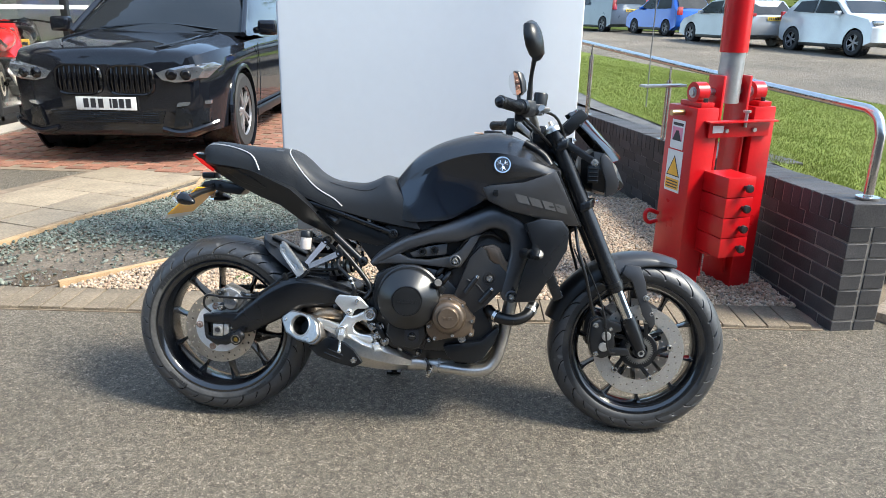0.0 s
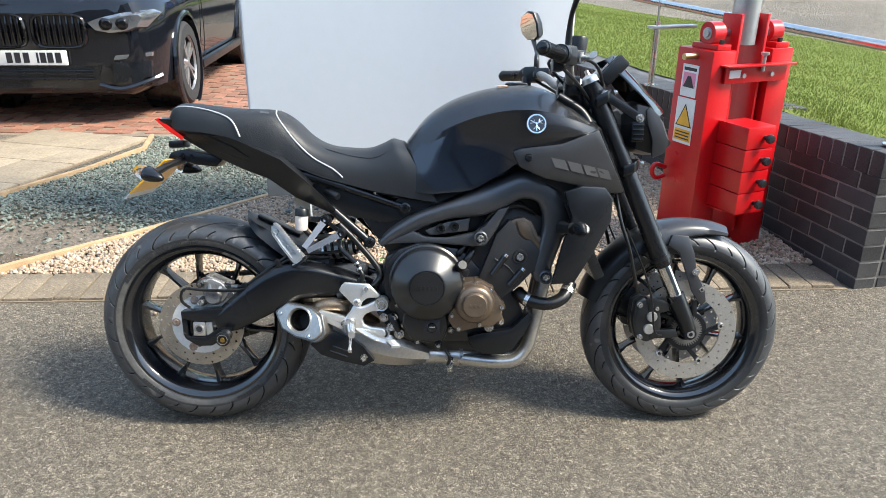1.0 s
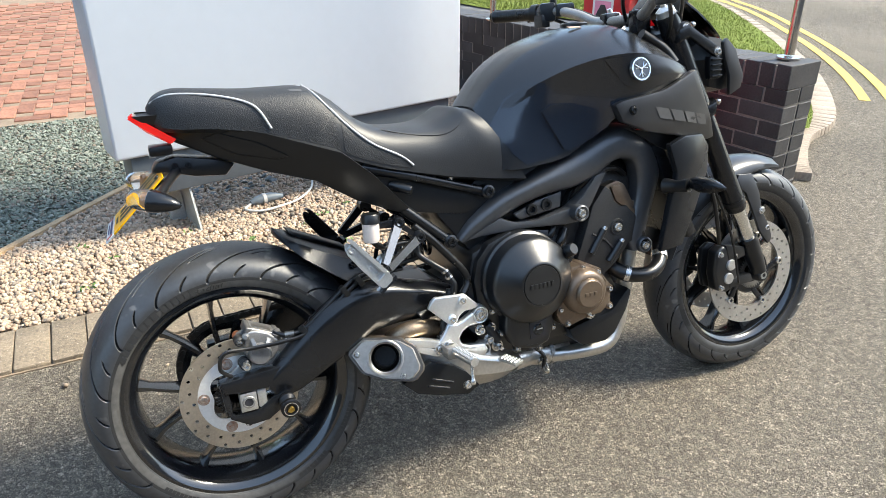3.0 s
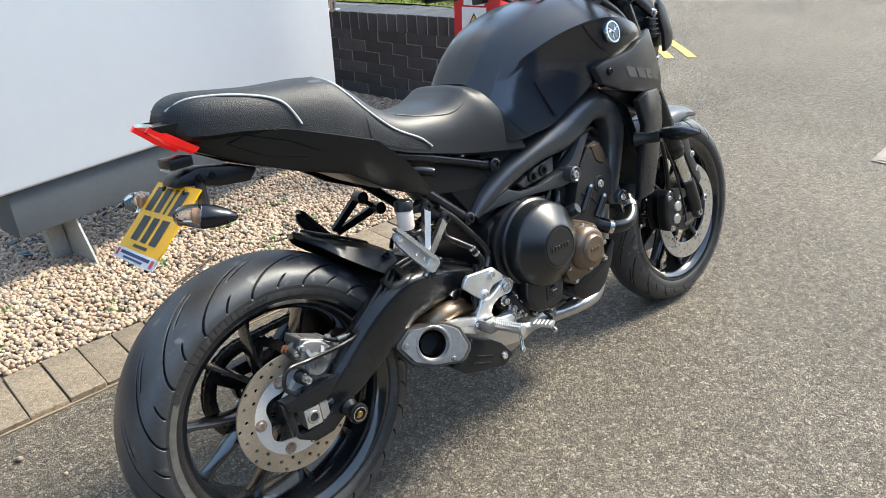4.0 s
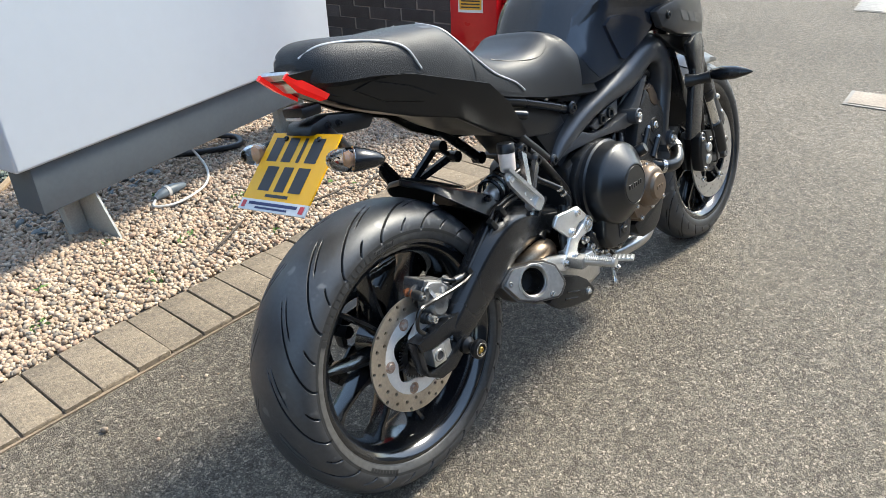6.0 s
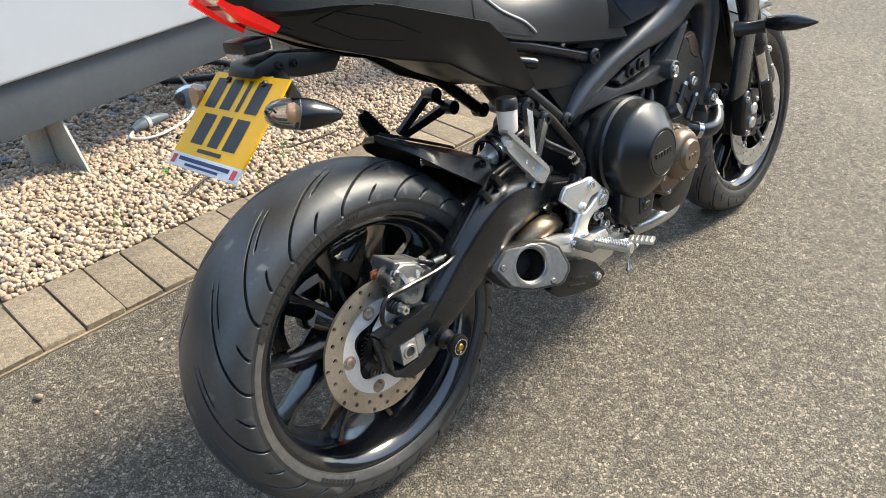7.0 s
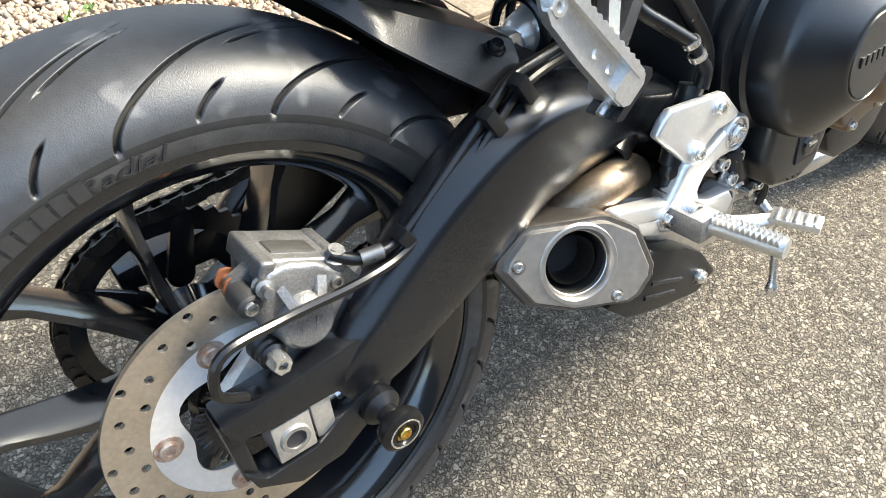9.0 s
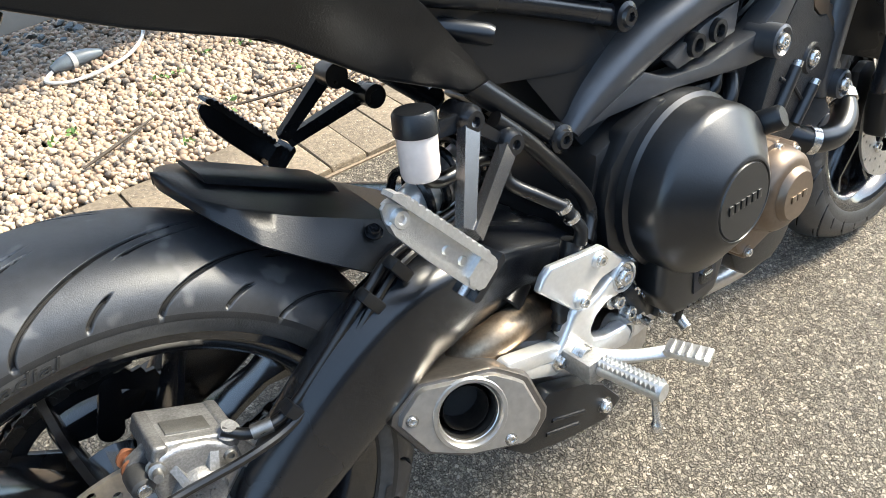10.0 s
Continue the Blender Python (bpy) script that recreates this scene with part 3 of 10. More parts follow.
for i in range(int(LEN / 0.0765)):
    sv = 0.034 + i * 0.0765
    p = w0 + ux * sv + un * 0.112
    piece("brick", brick_cope, wall, pose(p.x, p.y, top_z(sv) - 0.052 + RNG.uniform(-0.002, 0.002), RNG.uniform(-0.5, 0.5), 0, ang + RNG.uniform(-0.6, 0.6)))
    if 1.1 < sv < 2.6:
        p = w0 + ux * sv + un * 0.34
        piece("brick", brick_cope, wall, pose(p.x, p.y, top_z(sv) - 0.054 + RNG.uniform(-0.002, 0.002), 0, 0, ang + RNG.uniform(-0.6, 0.6)))

rail = empty("handrail", "polished stainless steel tube handrail on posts", "handrail")
rb = w0 + un * 0.13 + ux * 0.10
pts = [(rb.x, rb.y, 0.62), (rb.x, rb.y, 0.88), (rb.x - 0.01, rb.y + 0.03, 0.955), (rb.x - 0.025, rb.y + 0.10, 0.985), (2.30, 2.22, 1.02), (1.55, 5.6, 1.135)]
part("rail", tube(pts[:2] + spline([Vector(p) for p in pts[1:4]], 5)[1:] + pts[4:], 0.0215, 16, 1, smooth=False), STEEL, rail)
part("base_plate", lathe([(0, 0.0), (0.05, 0.0), (0.05, 0.008), (0.03, 0.012), (0, 0.012)], (rb.x, rb.y, 0.603), (0, 0, 1), 24), STEEL, rail)
for px, py, zb, zt in ((2.10, 2.95, 0.53, 1.0), (1.76, 4.55, 0.48, 1.07)):
    part("post", cyl((px, py, zb), (px, py, zt - 0.06), 0.02, seg=14), STEEL, rail)
    part("post_pin", cyl((px, py, zt - 0.06), (px, py, zt + 0.03), 0.007, seg=8), STEEL, rail)
    part("base_plate", lathe([(0, 0.0), (0.045, 0.0), (0.045, 0.008), (0, 0.008)], (px, py, zb), (0, 0, 1), 20), STEEL, rail)

# ---- lawn, path behind the wall, outer kerb, road ----
inner = [(2.60, 1.44), (2.535, 1.78), (2.50, 2.6), (2.29, 3.3), (2.14, 4.4), (1.92, 6.0), (1.6, 9.0), (1.2, 13.0), (-3.0, 21.0)]
outer = [(3.34, 1.46), (3.78, 1.84), (4.75, 2.90), (5.75, 4.4), (6.45, 6.0), (6.65, 8.2), (5.75, 11.0), (4.6, 13.4), (2.2, 21.0)]
bm = BM()
rows = []
NI = 14
SI = smooth_rows([(*a, *b) for a, b in zip(inner, outer)], 5)
for si, r in enumerate(SI):
    a, b = Vector((r[0], r[1])), Vector((r[2], r[3]))
    line = []
    for j in range(NI + 1):
        t = j / NI
        p = a.lerp(b, t)
        zi = max(0.50, 0.585 - 0.02 * (p.y - 1))
        zo = ground_z(5, p.y) + 0.075
        f = t * t * (3 - 2 * t)
        z = zi * (1 - f) + zo * f + 0.02 * noise.noise(Vector((p.x * 1.7, p.y * 1.7, 0))) * (4 * t * (1 - t))
        line.append(bm.verts.new((p.x, p.y, z)))
    rows.append(line)
for a, b in zip(rows, rows[1:]):
    for j in range(NI):
        bm.faces.new((a[j], a[j + 1], b[j + 1], b[j]))
grid = [[v.co.copy() for v in line] for line in rows]
lawn = tagged(part("lawn", bm, GRASS), "short green lawn with small pale flecks", "lawn", kind="structure")
# blades near the camera
V, F = [], []
rows_n = [i for i in range(len(grid) - 1) if grid[i][0].y < 15]
areas = np.array([((grid[i][0] - grid[i][NI]).length * (grid[i][0] - grid[i + 1][0]).length) for i in rows_n])
areas = areas / np.array([1 + 0.25 * max(0, grid[i][0].y - 2) for i in rows_n])
picks = RNG.choice(rows_n, 130000, p=areas / areas.sum())
for i in picks:
    j = RNG.integers(0, NI)
    a, b, c, d = grid[i][j], grid[i][j + 1], grid[i + 1][j + 1], grid[i + 1][j]
    u, v = RNG.uniform(), RNG.uniform()
    p = a.lerp(b, u).lerp(d.lerp(c, u), v)
    h, t = RNG.uniform(0.010, 0.026), RNG.uniform(0, 6.28)
    dx, dy = math.cos(t) * 0.0025, math.sin(t) * 0.0025
    lx, ly = RNG.normal(0, 0.010), RNG.normal(0, 0.010)
    n0 = len(V)
    V += [(p.x - dx, p.y - dy, p.z), (p.x + dx, p.y + dy, p.z), (p.x + lx, p.y + ly, p.z + h)]
    F.append((n0, n0 + 1, n0 + 2))
me = bpy.data.meshes.new("grass")
me.from_pydata(V, [], F)
me.materials.append(BLADE)
tagged(new("grass", me), "short mown grass blades on the lawn", "grass", kind="stuff")
# dark path between wall and lawn
q, q2 = [], []
for y in (2.9, 3.3, 4.0, 4.6, 5.4, 6.5, 9.0):
    xl = float(np.interp(y, [2.6, 3.3, 4.4, 6.0, 9.0], [2.52, 2.29, 2.14, 1.92, 1.6]))
    zf = max(0.50, 0.585 - 0.02 * (y - 1)) - 0.004
    q.append((xl + 0.03, y, zf + 0.002))
    q2.append((2.475 - 0.2 * (y - 0.92) + 0.215, y, zf - 0.018))
walkp = tagged(part("footpath", loft([q2, q], False, False), ROADTAR), "narrow dark tarmac footpath behind the wall", "path", kind="structure")
outer_kerb = empty("outer_kerb", "curved pale concrete kerb round the lawn", "kerb", kind="structure")
OL = spline([(x, y, 0) for x, y in [(2.735, 1.085), (2.93, 1.29), (3.27, 1.56)] + outer[1:]], 10)
for a, b in zip(OL, OL[1:]):
    d = b - a
    if a.y > 17:
        break
    m = Matrix.Rotation(math.atan2(d.y, d.x), 3, "Z")
    c = (a + b) / 2 + Vector((d.y, -d.x, 0)).normalized() * 0.075
    part("kerbstone", box((c.x, c.y, ground_z(5, c.y) + 0.0), (d.length * 1.03, 0.15, 0.09), 0.012, m, 2), KERBSTONE, outer_kerb)
strip("kerb_apron", [(2.715, 1.06), (2.93, 1.29), (3.30, 1.58), (3.24, 1.66), (2.60, 1.56), (2.66, 1.2)], 0.030, SETT, "tan block paving between wall and kerb", "paving", 0.05)
# yellow lines along that kerb
lines = empty("yellow_lines", "worn double yellow lines on the road", "road marking", kind="structure")
for off in (0.33, 0.50):
    A, B = [], []
    for a, b in zip(OL[34:72], OL[35:73]):
        nrm = Vector((b.y - a.y, -(b.x - a.x), 0)).normalized()
        for L_, o_ in ((A, off), (B, off + 0.07)):
            p = a + nrm * o_
            L_.append((p.x, p.y, ground_z(5, p.y) + 0.005))
    part("line", loft([A, B], False, False), YELLOW, lines)
# drain covers in the tarmac
COVERRIM = surf("dull_cover_rim", (0.22, 0.20, 0.175), (0.15, 0.14, 0.12), 20, 0.7, 0.2, fine=0.2)
for cx, cy, sx, sy, r, lab in ((3.27, -0.07, 0.26, 0.22, 6, "small pale concrete utility cover flush in the tarmac"), (5.92, 0.47, 0.85, 0.45, 8, "cast iron drain grating flush in the tarmac")):
    cover = empty("utility_cover", lab, "drain cover", m=pose(cx, cy, 0.0, 0, 0, r))
    part("frame", box((0, 0, 0.0), (sx, sy, 0.012), 0.002), COVERRIM, cover)
    part("lid", box((0, 0, 0.005), (sx - 0.04, sy - 0.04, 0.01), 0.002), KERBSTONE if sx < 0.3 else surf("cast_iron", (0.20, 0.19, 0.175), None, 30, 0.6, 0.5, bump=0.004, bscale=60), cover)

# ---- hedge bank and trees beyond the road ----
bank_rng = np.random.default_rng(3)
bm = BM()
bank_pts = [[(-30 + 5 * i, 66 - 4.2 * i + 4 * j, 0) for i in range(16)] for j in range(6)]
g = [[bm.verts.new((x, y, ground_z(x, y) + 0.05 + 0.55 * j)) for j, (x, y, _) in ((jj, bank_pts[jj][i]) for jj in range(6))] for i in range(16)]
for a, b in zip(g, g[1:]):
    for j in range(5):
        bm.faces.new((a[j], a[j + 1], b[j + 1], b[j]))
bank = tagged(part("grass_bank", bm, GRASS), "rough grass bank beyond the road", "bank", kind="structure")


def leaves(name, centres, per, spread, size, parent, material, rng):
    V, F = [], []
    for c in centres:
        for _ in range(per):
            p = np.array(c) + rng.normal(0, 1, 3) * spread
            a, b = rng.normal(size=3), rng.normal(size=3)
            a /= np.linalg.norm(a); b -= a * (a @ b); b /= np.linalg.norm(b)
            s_ = size * rng.uniform(0.6, 1.4)
            n0 = len(V)
            V += [tuple(p - a * s_), tuple(p + b * s_ * 0.5), tuple(p + a * s_), tuple(p - b * s_ * 0.5)]
            F.append((n0, n0 + 1, n0 + 2, n0 + 3))
    me = bpy.data.meshes.new(name)
    me.from_pydata(V, [], F)
    me.materials.append(material)
    ob = new(name, me)
    if parent is not None:
        ob.parent = parent
    return ob


cs = []
for i in range(150):
    t = bank_rng.uniform(0, 15)
    cs.append((-30 + 5 * t + bank_rng.normal(0, 1) + 3, 66 - 4.2 * t + 9 + bank_rng.normal(0, 2.0), 1.8 + bank_rng.uniform(0, 2.2)))
hedge = leaves("hedge", cs, 130, np.array([1.3, 1.3, 0.9]), 0.16, None, FOLIAGE, bank_rng)
tagged(hedge, "loose green hedge on the bank", "hedge", kind="stuff")
for tx, ty, h in ((10.9, 35.5, 9.0), (23.0, 30.0, 8.0), (-4.5, 30.0, 9.0), (-9, 40, 11)):
    tree = empty("tree", "broad leafy tree with a bare trunk", "tree", "roadside trees", pose(tx, ty, ground_z(tx, ty)))
    tr = BM()
    merge(tr, tube([(0, 0, -0.1), (0.05, 0, h * 0.25), (-0.05, 0.1, h * 0.5), (0.1, 0, h * 0.8)], [0.26, 0.2, 0.15, 0.05], 10))
    cs = []
    for b in range(9):
        a = b * 2.4
        z0 = h * (0.32 + 0.05 * b)
        e_ = Vector((math.cos(a) * h * 0.24, math.sin(a) * h * 0.24, z0 + h * 0.16))
        merge(tr, tube([(0, 0, z0), tuple(e_ * 0.5 + Vector((0, 0, z0 * 0.5 + 0.1))), tuple(e_)], [0.09, 0.06, 0.02], 6))
        for _ in range(7):
            cs.append(tuple(e_ + Vector(bank_rng.normal(0, h * 0.07, 3))))
    part("trunk", tr, BARK, tree)
    leaves("crown", cs, 60, np.array([0.5, 0.5, 0.4]), 0.13, tree, FOLIAGE, bank_rng)

# ---- unseen dark wall, added on the camera's side to darken reflections ----
DARKWALL = surf("dark_reflection_wall", (0.075, 0.075, 0.078), (0.055, 0.055, 0.058), 1.5, 0.6, bump=0.002, bscale=20, fine=0.1)
tagged(part("wall_south", box((2, -10.0, 2.8), (50, 0.4, 5.6), 0.02), DARKWALL), "unseen plain dark wall added to darken reflections", "wall", kind="structure")

# ---- cable, hose and litter under and round the sign ----
CABLE = surf("white_cable_sheath", (0.62, 0.60, 0.55), (0.50, 0.48, 0.44), 30, 0.45, fine=0.1)
cab = empty("mains_cable", "white flex with a grey connector on the gravel", "cable")
part("flex", tube([(0.52, 1.98, 0.24), (0.60, 1.92, 0.10), (0.585, 1.80, 0.048), (0.50, 1.67, 0.046), (0.40, 1.61, 0.047), (0.31, 1.595, 0.046), (0.255, 1.635, 0.046), (0.285, 1.685, 0.047)], 0.0052, 8, 8), CABLE, cab, "white flex")
CONN = surf("grey_connector", (0.16, 0.19, 0.21), (0.12, 0.14, 0.16), 30, 0.4, fine=0.1)
part("connector", tube([(0.285, 1.685, 0.052), (0.32, 1.695, 0.056), (0.355, 1.703, 0.056), (0.39, 1.708, 0.056), (0.43, 1.712, 0.052)], [0.010, 0.020, 0.022, 0.019, 0.010], 14, 3), CONN, cab, "blue-grey cable connector")
part("collar", cyl((0.338, 1.699, 0.056), (0.352, 1.702, 0.056), 0.0245, seg=18, w=0.002), CABLE, cab, "pale collar")
HOSEP = surf("black_garden_hose", (0.02, 0.02, 0.021), None, 20, 0.45, fine=0.1)
tagged(part("hose", tube([(0.52, 2.10, 0.05), (0.68, 1.98, 0.05), (0.82, 1.92, 0.052), (0.88, 2.02, 0.05), (0.80, 2.14, 0.05), (0.62, 2.20, 0.05), (0.50, 2.24, 0.05)], 0.013, 10, 8), HOSEP), "black coiled hose lying on the gravel", "hose")
POTRED = surf("dull_red_pot", (0.14, 0.035, 0.03), (0.10, 0.028, 0.025), 12, 0.5, fine=0.15)
pot = tagged(part("plant_pot", lathe([(0, 0.0), (0.085, 0.0), (0.10, 0.10), (0.115, 0.115), (0.115, 0.135), (0.103, 0.135), (0.095, 0.03), (0, 0.03)], (0.72, 2.22, 0.02), (0, 0, 1), 28), POTRED), "dull red plastic pot on the gravel", "pot")
TWIG = surf("dead_twig", (0.05, 0.038, 0.028), None, 30, 0.8, fine=0.2)
for a, b, c in (((0.60, 1.20, 0.045), (0.72, 1.17, 0.055), (0.84, 1.19, 0.045)), ((0.20, 1.16, 0.04), (0.30, 1.20, 0.05), (0.42, 1.28, 0.045)), ((0.86, 1.13, 0.04), (0.95, 1.16, 0.05), (1.02, 1.15, 0.045))):
    tagged(part("twig", tube([a, b, c], [0.003, 0.0045, 0.002], 6, 4), TWIG), "dead brown twig lying on the gravel", "twig", "fallen twigs")
LEAFG = surf("small_weed_leaf", (0.07, 0.15, 0.03), (0.10, 0.18, 0.04), 40, 0.6, rand=0.3, island=True)
weed_rng = np.random.default_rng(21)
wc = [(weed_rng.uniform(-0.7, 0.9), weed_rng.uniform(1.05, 1.75), 0.044) for _ in range(26)]
tagged(leaves("weeds", [c for c in wc if c[1] > 1.06 + 0.05 * c[0] and c[0] > -0.9 + 0.9 * (c[1] - 1.0)], 7, np.array([0.012, 0.012, 0.004]), 0.008, None, LEAFG, weed_rng), "small green weed leaves among the gravel", "weeds", kind="stuff")
# loose chips on the tarmac
X = np.concatenate([weed_rng.uniform(-1.2, 2.6, 60), np.array([-0.43, -0.36, 0.15])])
Y = np.concatenate([0.76 + 0.047 * X[:60] - np.abs(weed_rng.normal(0, 0.12, 60)), np.array([0.65, 0.52, 0.70])])
S_ = np.concatenate([weed_rng.uniform(0.0025, 0.006, 60), np.array([0.011, 0.006, 0.007])])
tagged(pebbles("stone_chips", np.stack([X, Y, S_ * 0.5], 1), S_, 0.7, GRAVEL, None, weed_rng), "stray pale stones on the tarmac by the kerb", "stones", kind="stuff")

# ---- white sign ----
SA = math.degrees(math.atan2(0.355, 1.555))
sign = empty("sign_board", "large blank white sign board on a grey frame with feet", "sign", m=pose(-0.205, 1.487, 0, 0, 0, SA))
SW, SH, SB = 1.605, 2.15, 0.372
part("panel", box((SW / 2, 0.085, SB + SH / 2), (SW, 0.17, SH), 0.012, None, 3), SIGNWHITE, sign, "matt white face sheet")
part("base_frame", plate([(0.055, SB), (SW - 0.055, SB), (SW - 0.055, 0.205), (0.055, 0.205)], 0.02, 0.155, 0.006), SIGNGREY, sign, "dark grey box section")
for fx in (0.17, SW - 0.30):
    bm = BM()
    # a tapering upright and two splayed gussets
    merge(bm, plate([(fx + 0.010, 0.205), (fx + 0.075, 0.205), (fx + 0.088, -0.02), (fx + 0.030, -0.02)], 0.13, 0.17, 0.004))
    part("foot", bm, SIGNFOOT, sign, "pale grey painted steel foot")
    g = BM()
    va = [(-0.05, 0.0), (0.28, 0.0), (0.14, 0.205), (0.04, 0.205)]
    a = [g.verts.new((fx + 0.09 - 0.004, y, z)) for y, z in va]
    b = [g.verts.new((fx + 0.09 + 0.004, y, z)) for y, z in va]
    g.faces.new(a); g.faces.new(b[::-1])
    for i in range(len(va)):
        g.faces.new((a[i], b[i], b[(i + 1) % len(va)], a[(i + 1) % len(va)]))
    part("gusset", g, SIGNFOOT, sign)

# ---- red hinged mast ----
UX = Vector((0.925, 0.38, 0))
mast = empty("hinged_mast", "red painted hinged flagpole base with counterweights on gravel", "mast", m=pose(1.845, 1.235, 0, 0, 0, math.degrees(math.atan2(UX.y, UX.x))))
CW, CD, CH = 0.125, 0.225, 0.955
SEP = 0.33
for x0 in (0.0, SEP):
    part("column", box((x0 + CW / 2, CD / 2, CH / 2), (CW, CD, CH), 0.007, None, 2), REDPAINT, mast, "red box-section column")
    bm = box((x0 + CW / 2, 0.09, CH + 0.012), (0.075, 0.16, 0.024), 0.004)
    merge(bm, cyl((x0 + CW / 2 - 0.03, 0.09, CH + 0.065), (x0 + CW / 2 + 0.03, 0.09, CH + 0.065), 0.048, seg=26, w=0.004))
    part("bearing_block", bm, REDPAINT, mast, "red cast pillow-block bearing")
    part("bearing_ring", cyl((x0 + CW / 2 - 0.033, 0.09, CH + 0.065), (x0 + CW / 2 + 0.033, 0.09, CH + 0.065), 0.026, seg=22, w=0.003), GALV, mast)
    for by in (0.03, 0.15):
        part("bolt", cyl((x0 + CW / 2, by, CH + 0.02), (x0 + CW / 2, by, CH + 0.042), 0.012, seg=6), surf("black_cap", (0.02, 0.02, 0.02), None, 20, 0.4) if by == 0.03 and x0 == 0 else bpy.data.materials["black_cap"], mast)
part("axle", cyl((0.02, 0.09, CH + 0.065), (SEP + CW - 0.02, 0.09, CH + 0.065), 0.017, seg=16), GALV, mast)
for x0 in (CW + 0.022, SEP - 0.034):
    part("swing_plate", box((x0 + 0.006, 0.08, 0.60), (0.014, 0.11, 1.00), 0.003), REDPAINT, mast, "red flat steel plate")
cx = (CW + SEP) / 2
part("sleeve", cyl((cx, 0.09, CH + 0.015), (cx, 0.085, CH + 0.30), 0.058, 0.056, 28, 0.004), GALV, mast, "bare galvanised tube")
part("pole", tube([(cx, 0.085, CH + 0.25), (cx - 0.02, 0.10, CH + 1.6), (cx - 0.06, 0.16, 5.2)], [0.064, 0.062, 0.045], 26, 4), REDPAINT, mast, "glossy red tube")
bm = box(((CW + SEP) / 2 + 0.012, -0.012, CH - 0.10), (SEP + 0.02, 0.012, 0.075), 0.003)
merge(bm, box(((CW + SEP) / 2 + 0.012, -0.025, CH - 0.062), (SEP + 0.06, 0.05, 0.008), 0.002))
part("cross_bar", bm, REDPAINT, mast)
for bx in (0.16, SEP - 0.01):
    part("bolt", cyl((bx, -0.03, CH - 0.105), (bx, -0.015, CH - 0.105), 0.011, seg=6), GALV, mast)
part("pin", lathe([(0, 0.05), (0.018, 0.05), (0.018, 0.04), (0.008, 0.035), (0.008, -0.03), (0, -0.03)], (SEP - 0.07, -0.028, CH - 0.06), (0, 0, 1), 16), GALV, mast)
part("maker_plate", box((0.155 - 0.04, -0.0195, CH - 0.098), (0.062, 0.003, 0.034), 0.001), surf("white_label", (0.75, 0.75, 0.74), None, 6, 0.4, fine=0.03), mast, "small white maker's label")
KNOB = surf("black_knob", (0.015, 0.015, 0.016), None, 20, 0.35)
for i in range(4):
    z = 0.267 + i * 0.098
    wt = part("weight", box((0.162, -0.088, z + 0.049), (0.155, 0.18, 0.0955), 0.005), REDPAINT, mast, "red counterweight block")
    part("knob", lathe([(0, 0.045), (0.016, 0.043), (0.02, 0.034), (0.019, 0.024), (0.011, 0.018), (0.009, 0.0), (0, 0)], (0.182, -0.177, z + 0.049), (0, -1, 0), 20), KNOB, wt, "black ball knob")
part("weight_carrier", box((0.162, -0.02, 0.262), (0.155, 0.16, 0.010), 0.002), REDPAINT, mast)
part("handle", tube([(-0.01, 0.20, 0.40), (-0.07, 0.20, 0.42), (-0.085, 0.20, 0.385), (-0.06, 0.20, 0.355), (-0.01, 0.20, 0.36)], 0.011, 10), REDPAINT, mast, "red loop handle")
part("peg", cyl((-0.07, 0.10, CH - 0.03), (0.01, 0.10, CH - 0.03), 0.014, seg=14), surf("brass", (0.55, 0.42, 0.2), None, 20, 0.35, 0.9), mast, "dull brass peg")
part("bracket", box((-0.02, 0.26, CH + 0.08), (0.24, 0.05, 0.012), 0.002), GALV, mast)
part("halyard", tube([(-0.12, 0.24, CH - 0.02), (-0.115, 0.24, CH + 0.7), (-0.05, 0.2, 3.0)], 0.003, 6), surf("wire", (0.2, 0.2, 0.19), None, 30, 0.5), mast, "thin cable")
WHITE = bpy.data.materials["white_label"]
part("label", box((-0.0015, 0.125, 0.815), (0.002, 0.10, 0.14), 0.0), WHITE, mast, "white maker label with a pink and black mark")
part("label", box((-0.0015, 0.125, 0.635), (0.002, 0.118, 0.205), 0.0), WHITE, mast, "white warning label with a yellow triangle")
AMBER = surf("amber_print", (0.80, 0.42, 0.03), None, 10, 0.45, fine=0.03)
# black for print, and for the painted shade of two recesses
INKBLACK = surf("black_print_recess", (0.02, 0.02, 0.025), None, 10, 0.5, fine=0.03)
PINK = surf("pink_print", (0.70, 0.25, 0.38), None, 10, 0.5, fine=0.03)


def side_mark(pts, d, material, label=""):
    bm = BM()
    bm.faces.new([bm.verts.new((-0.003 - d, y, z)) for y, z in pts])
    part("print", bm, material, mast, label)


side_mark([(0.072, 0.61), (0.178, 0.61), (0.125, 0.715)], 0.0, INKBLACK)
side_mark([(0.081, 0.615), (0.169, 0.615), (0.125, 0.703)], 0.0008, AMBER, "yellow warning triangle")
side_mark([(0.072, 0.545), (0.178, 0.545), (0.178, 0.597), (0.072, 0.597)], 0.0, AMBER)
for r in range(3):
    side_mark([(0.08, 0.553 + 0.014 * r), (0.17, 0.553 + 0.014 * r), (0.17, 0.559 + 0.014 * r), (0.08, 0.559 + 0.014 * r)], 0.0008, INKBLACK)
side_mark([(0.085, 0.858), (0.165, 0.858), (0.165, 0.872), (0.085, 0.872)], 0.0, INKBLACK)
side_mark([(0.085, 0.785), (0.165, 0.785), (0.165, 0.85), (0.085, 0.85)], 0.0, PINK)
side_mark([(0.09, 0.785), (0.16, 0.785), (0.135, 0.835), (0.115, 0.835)], 0.0008, INKBLACK)

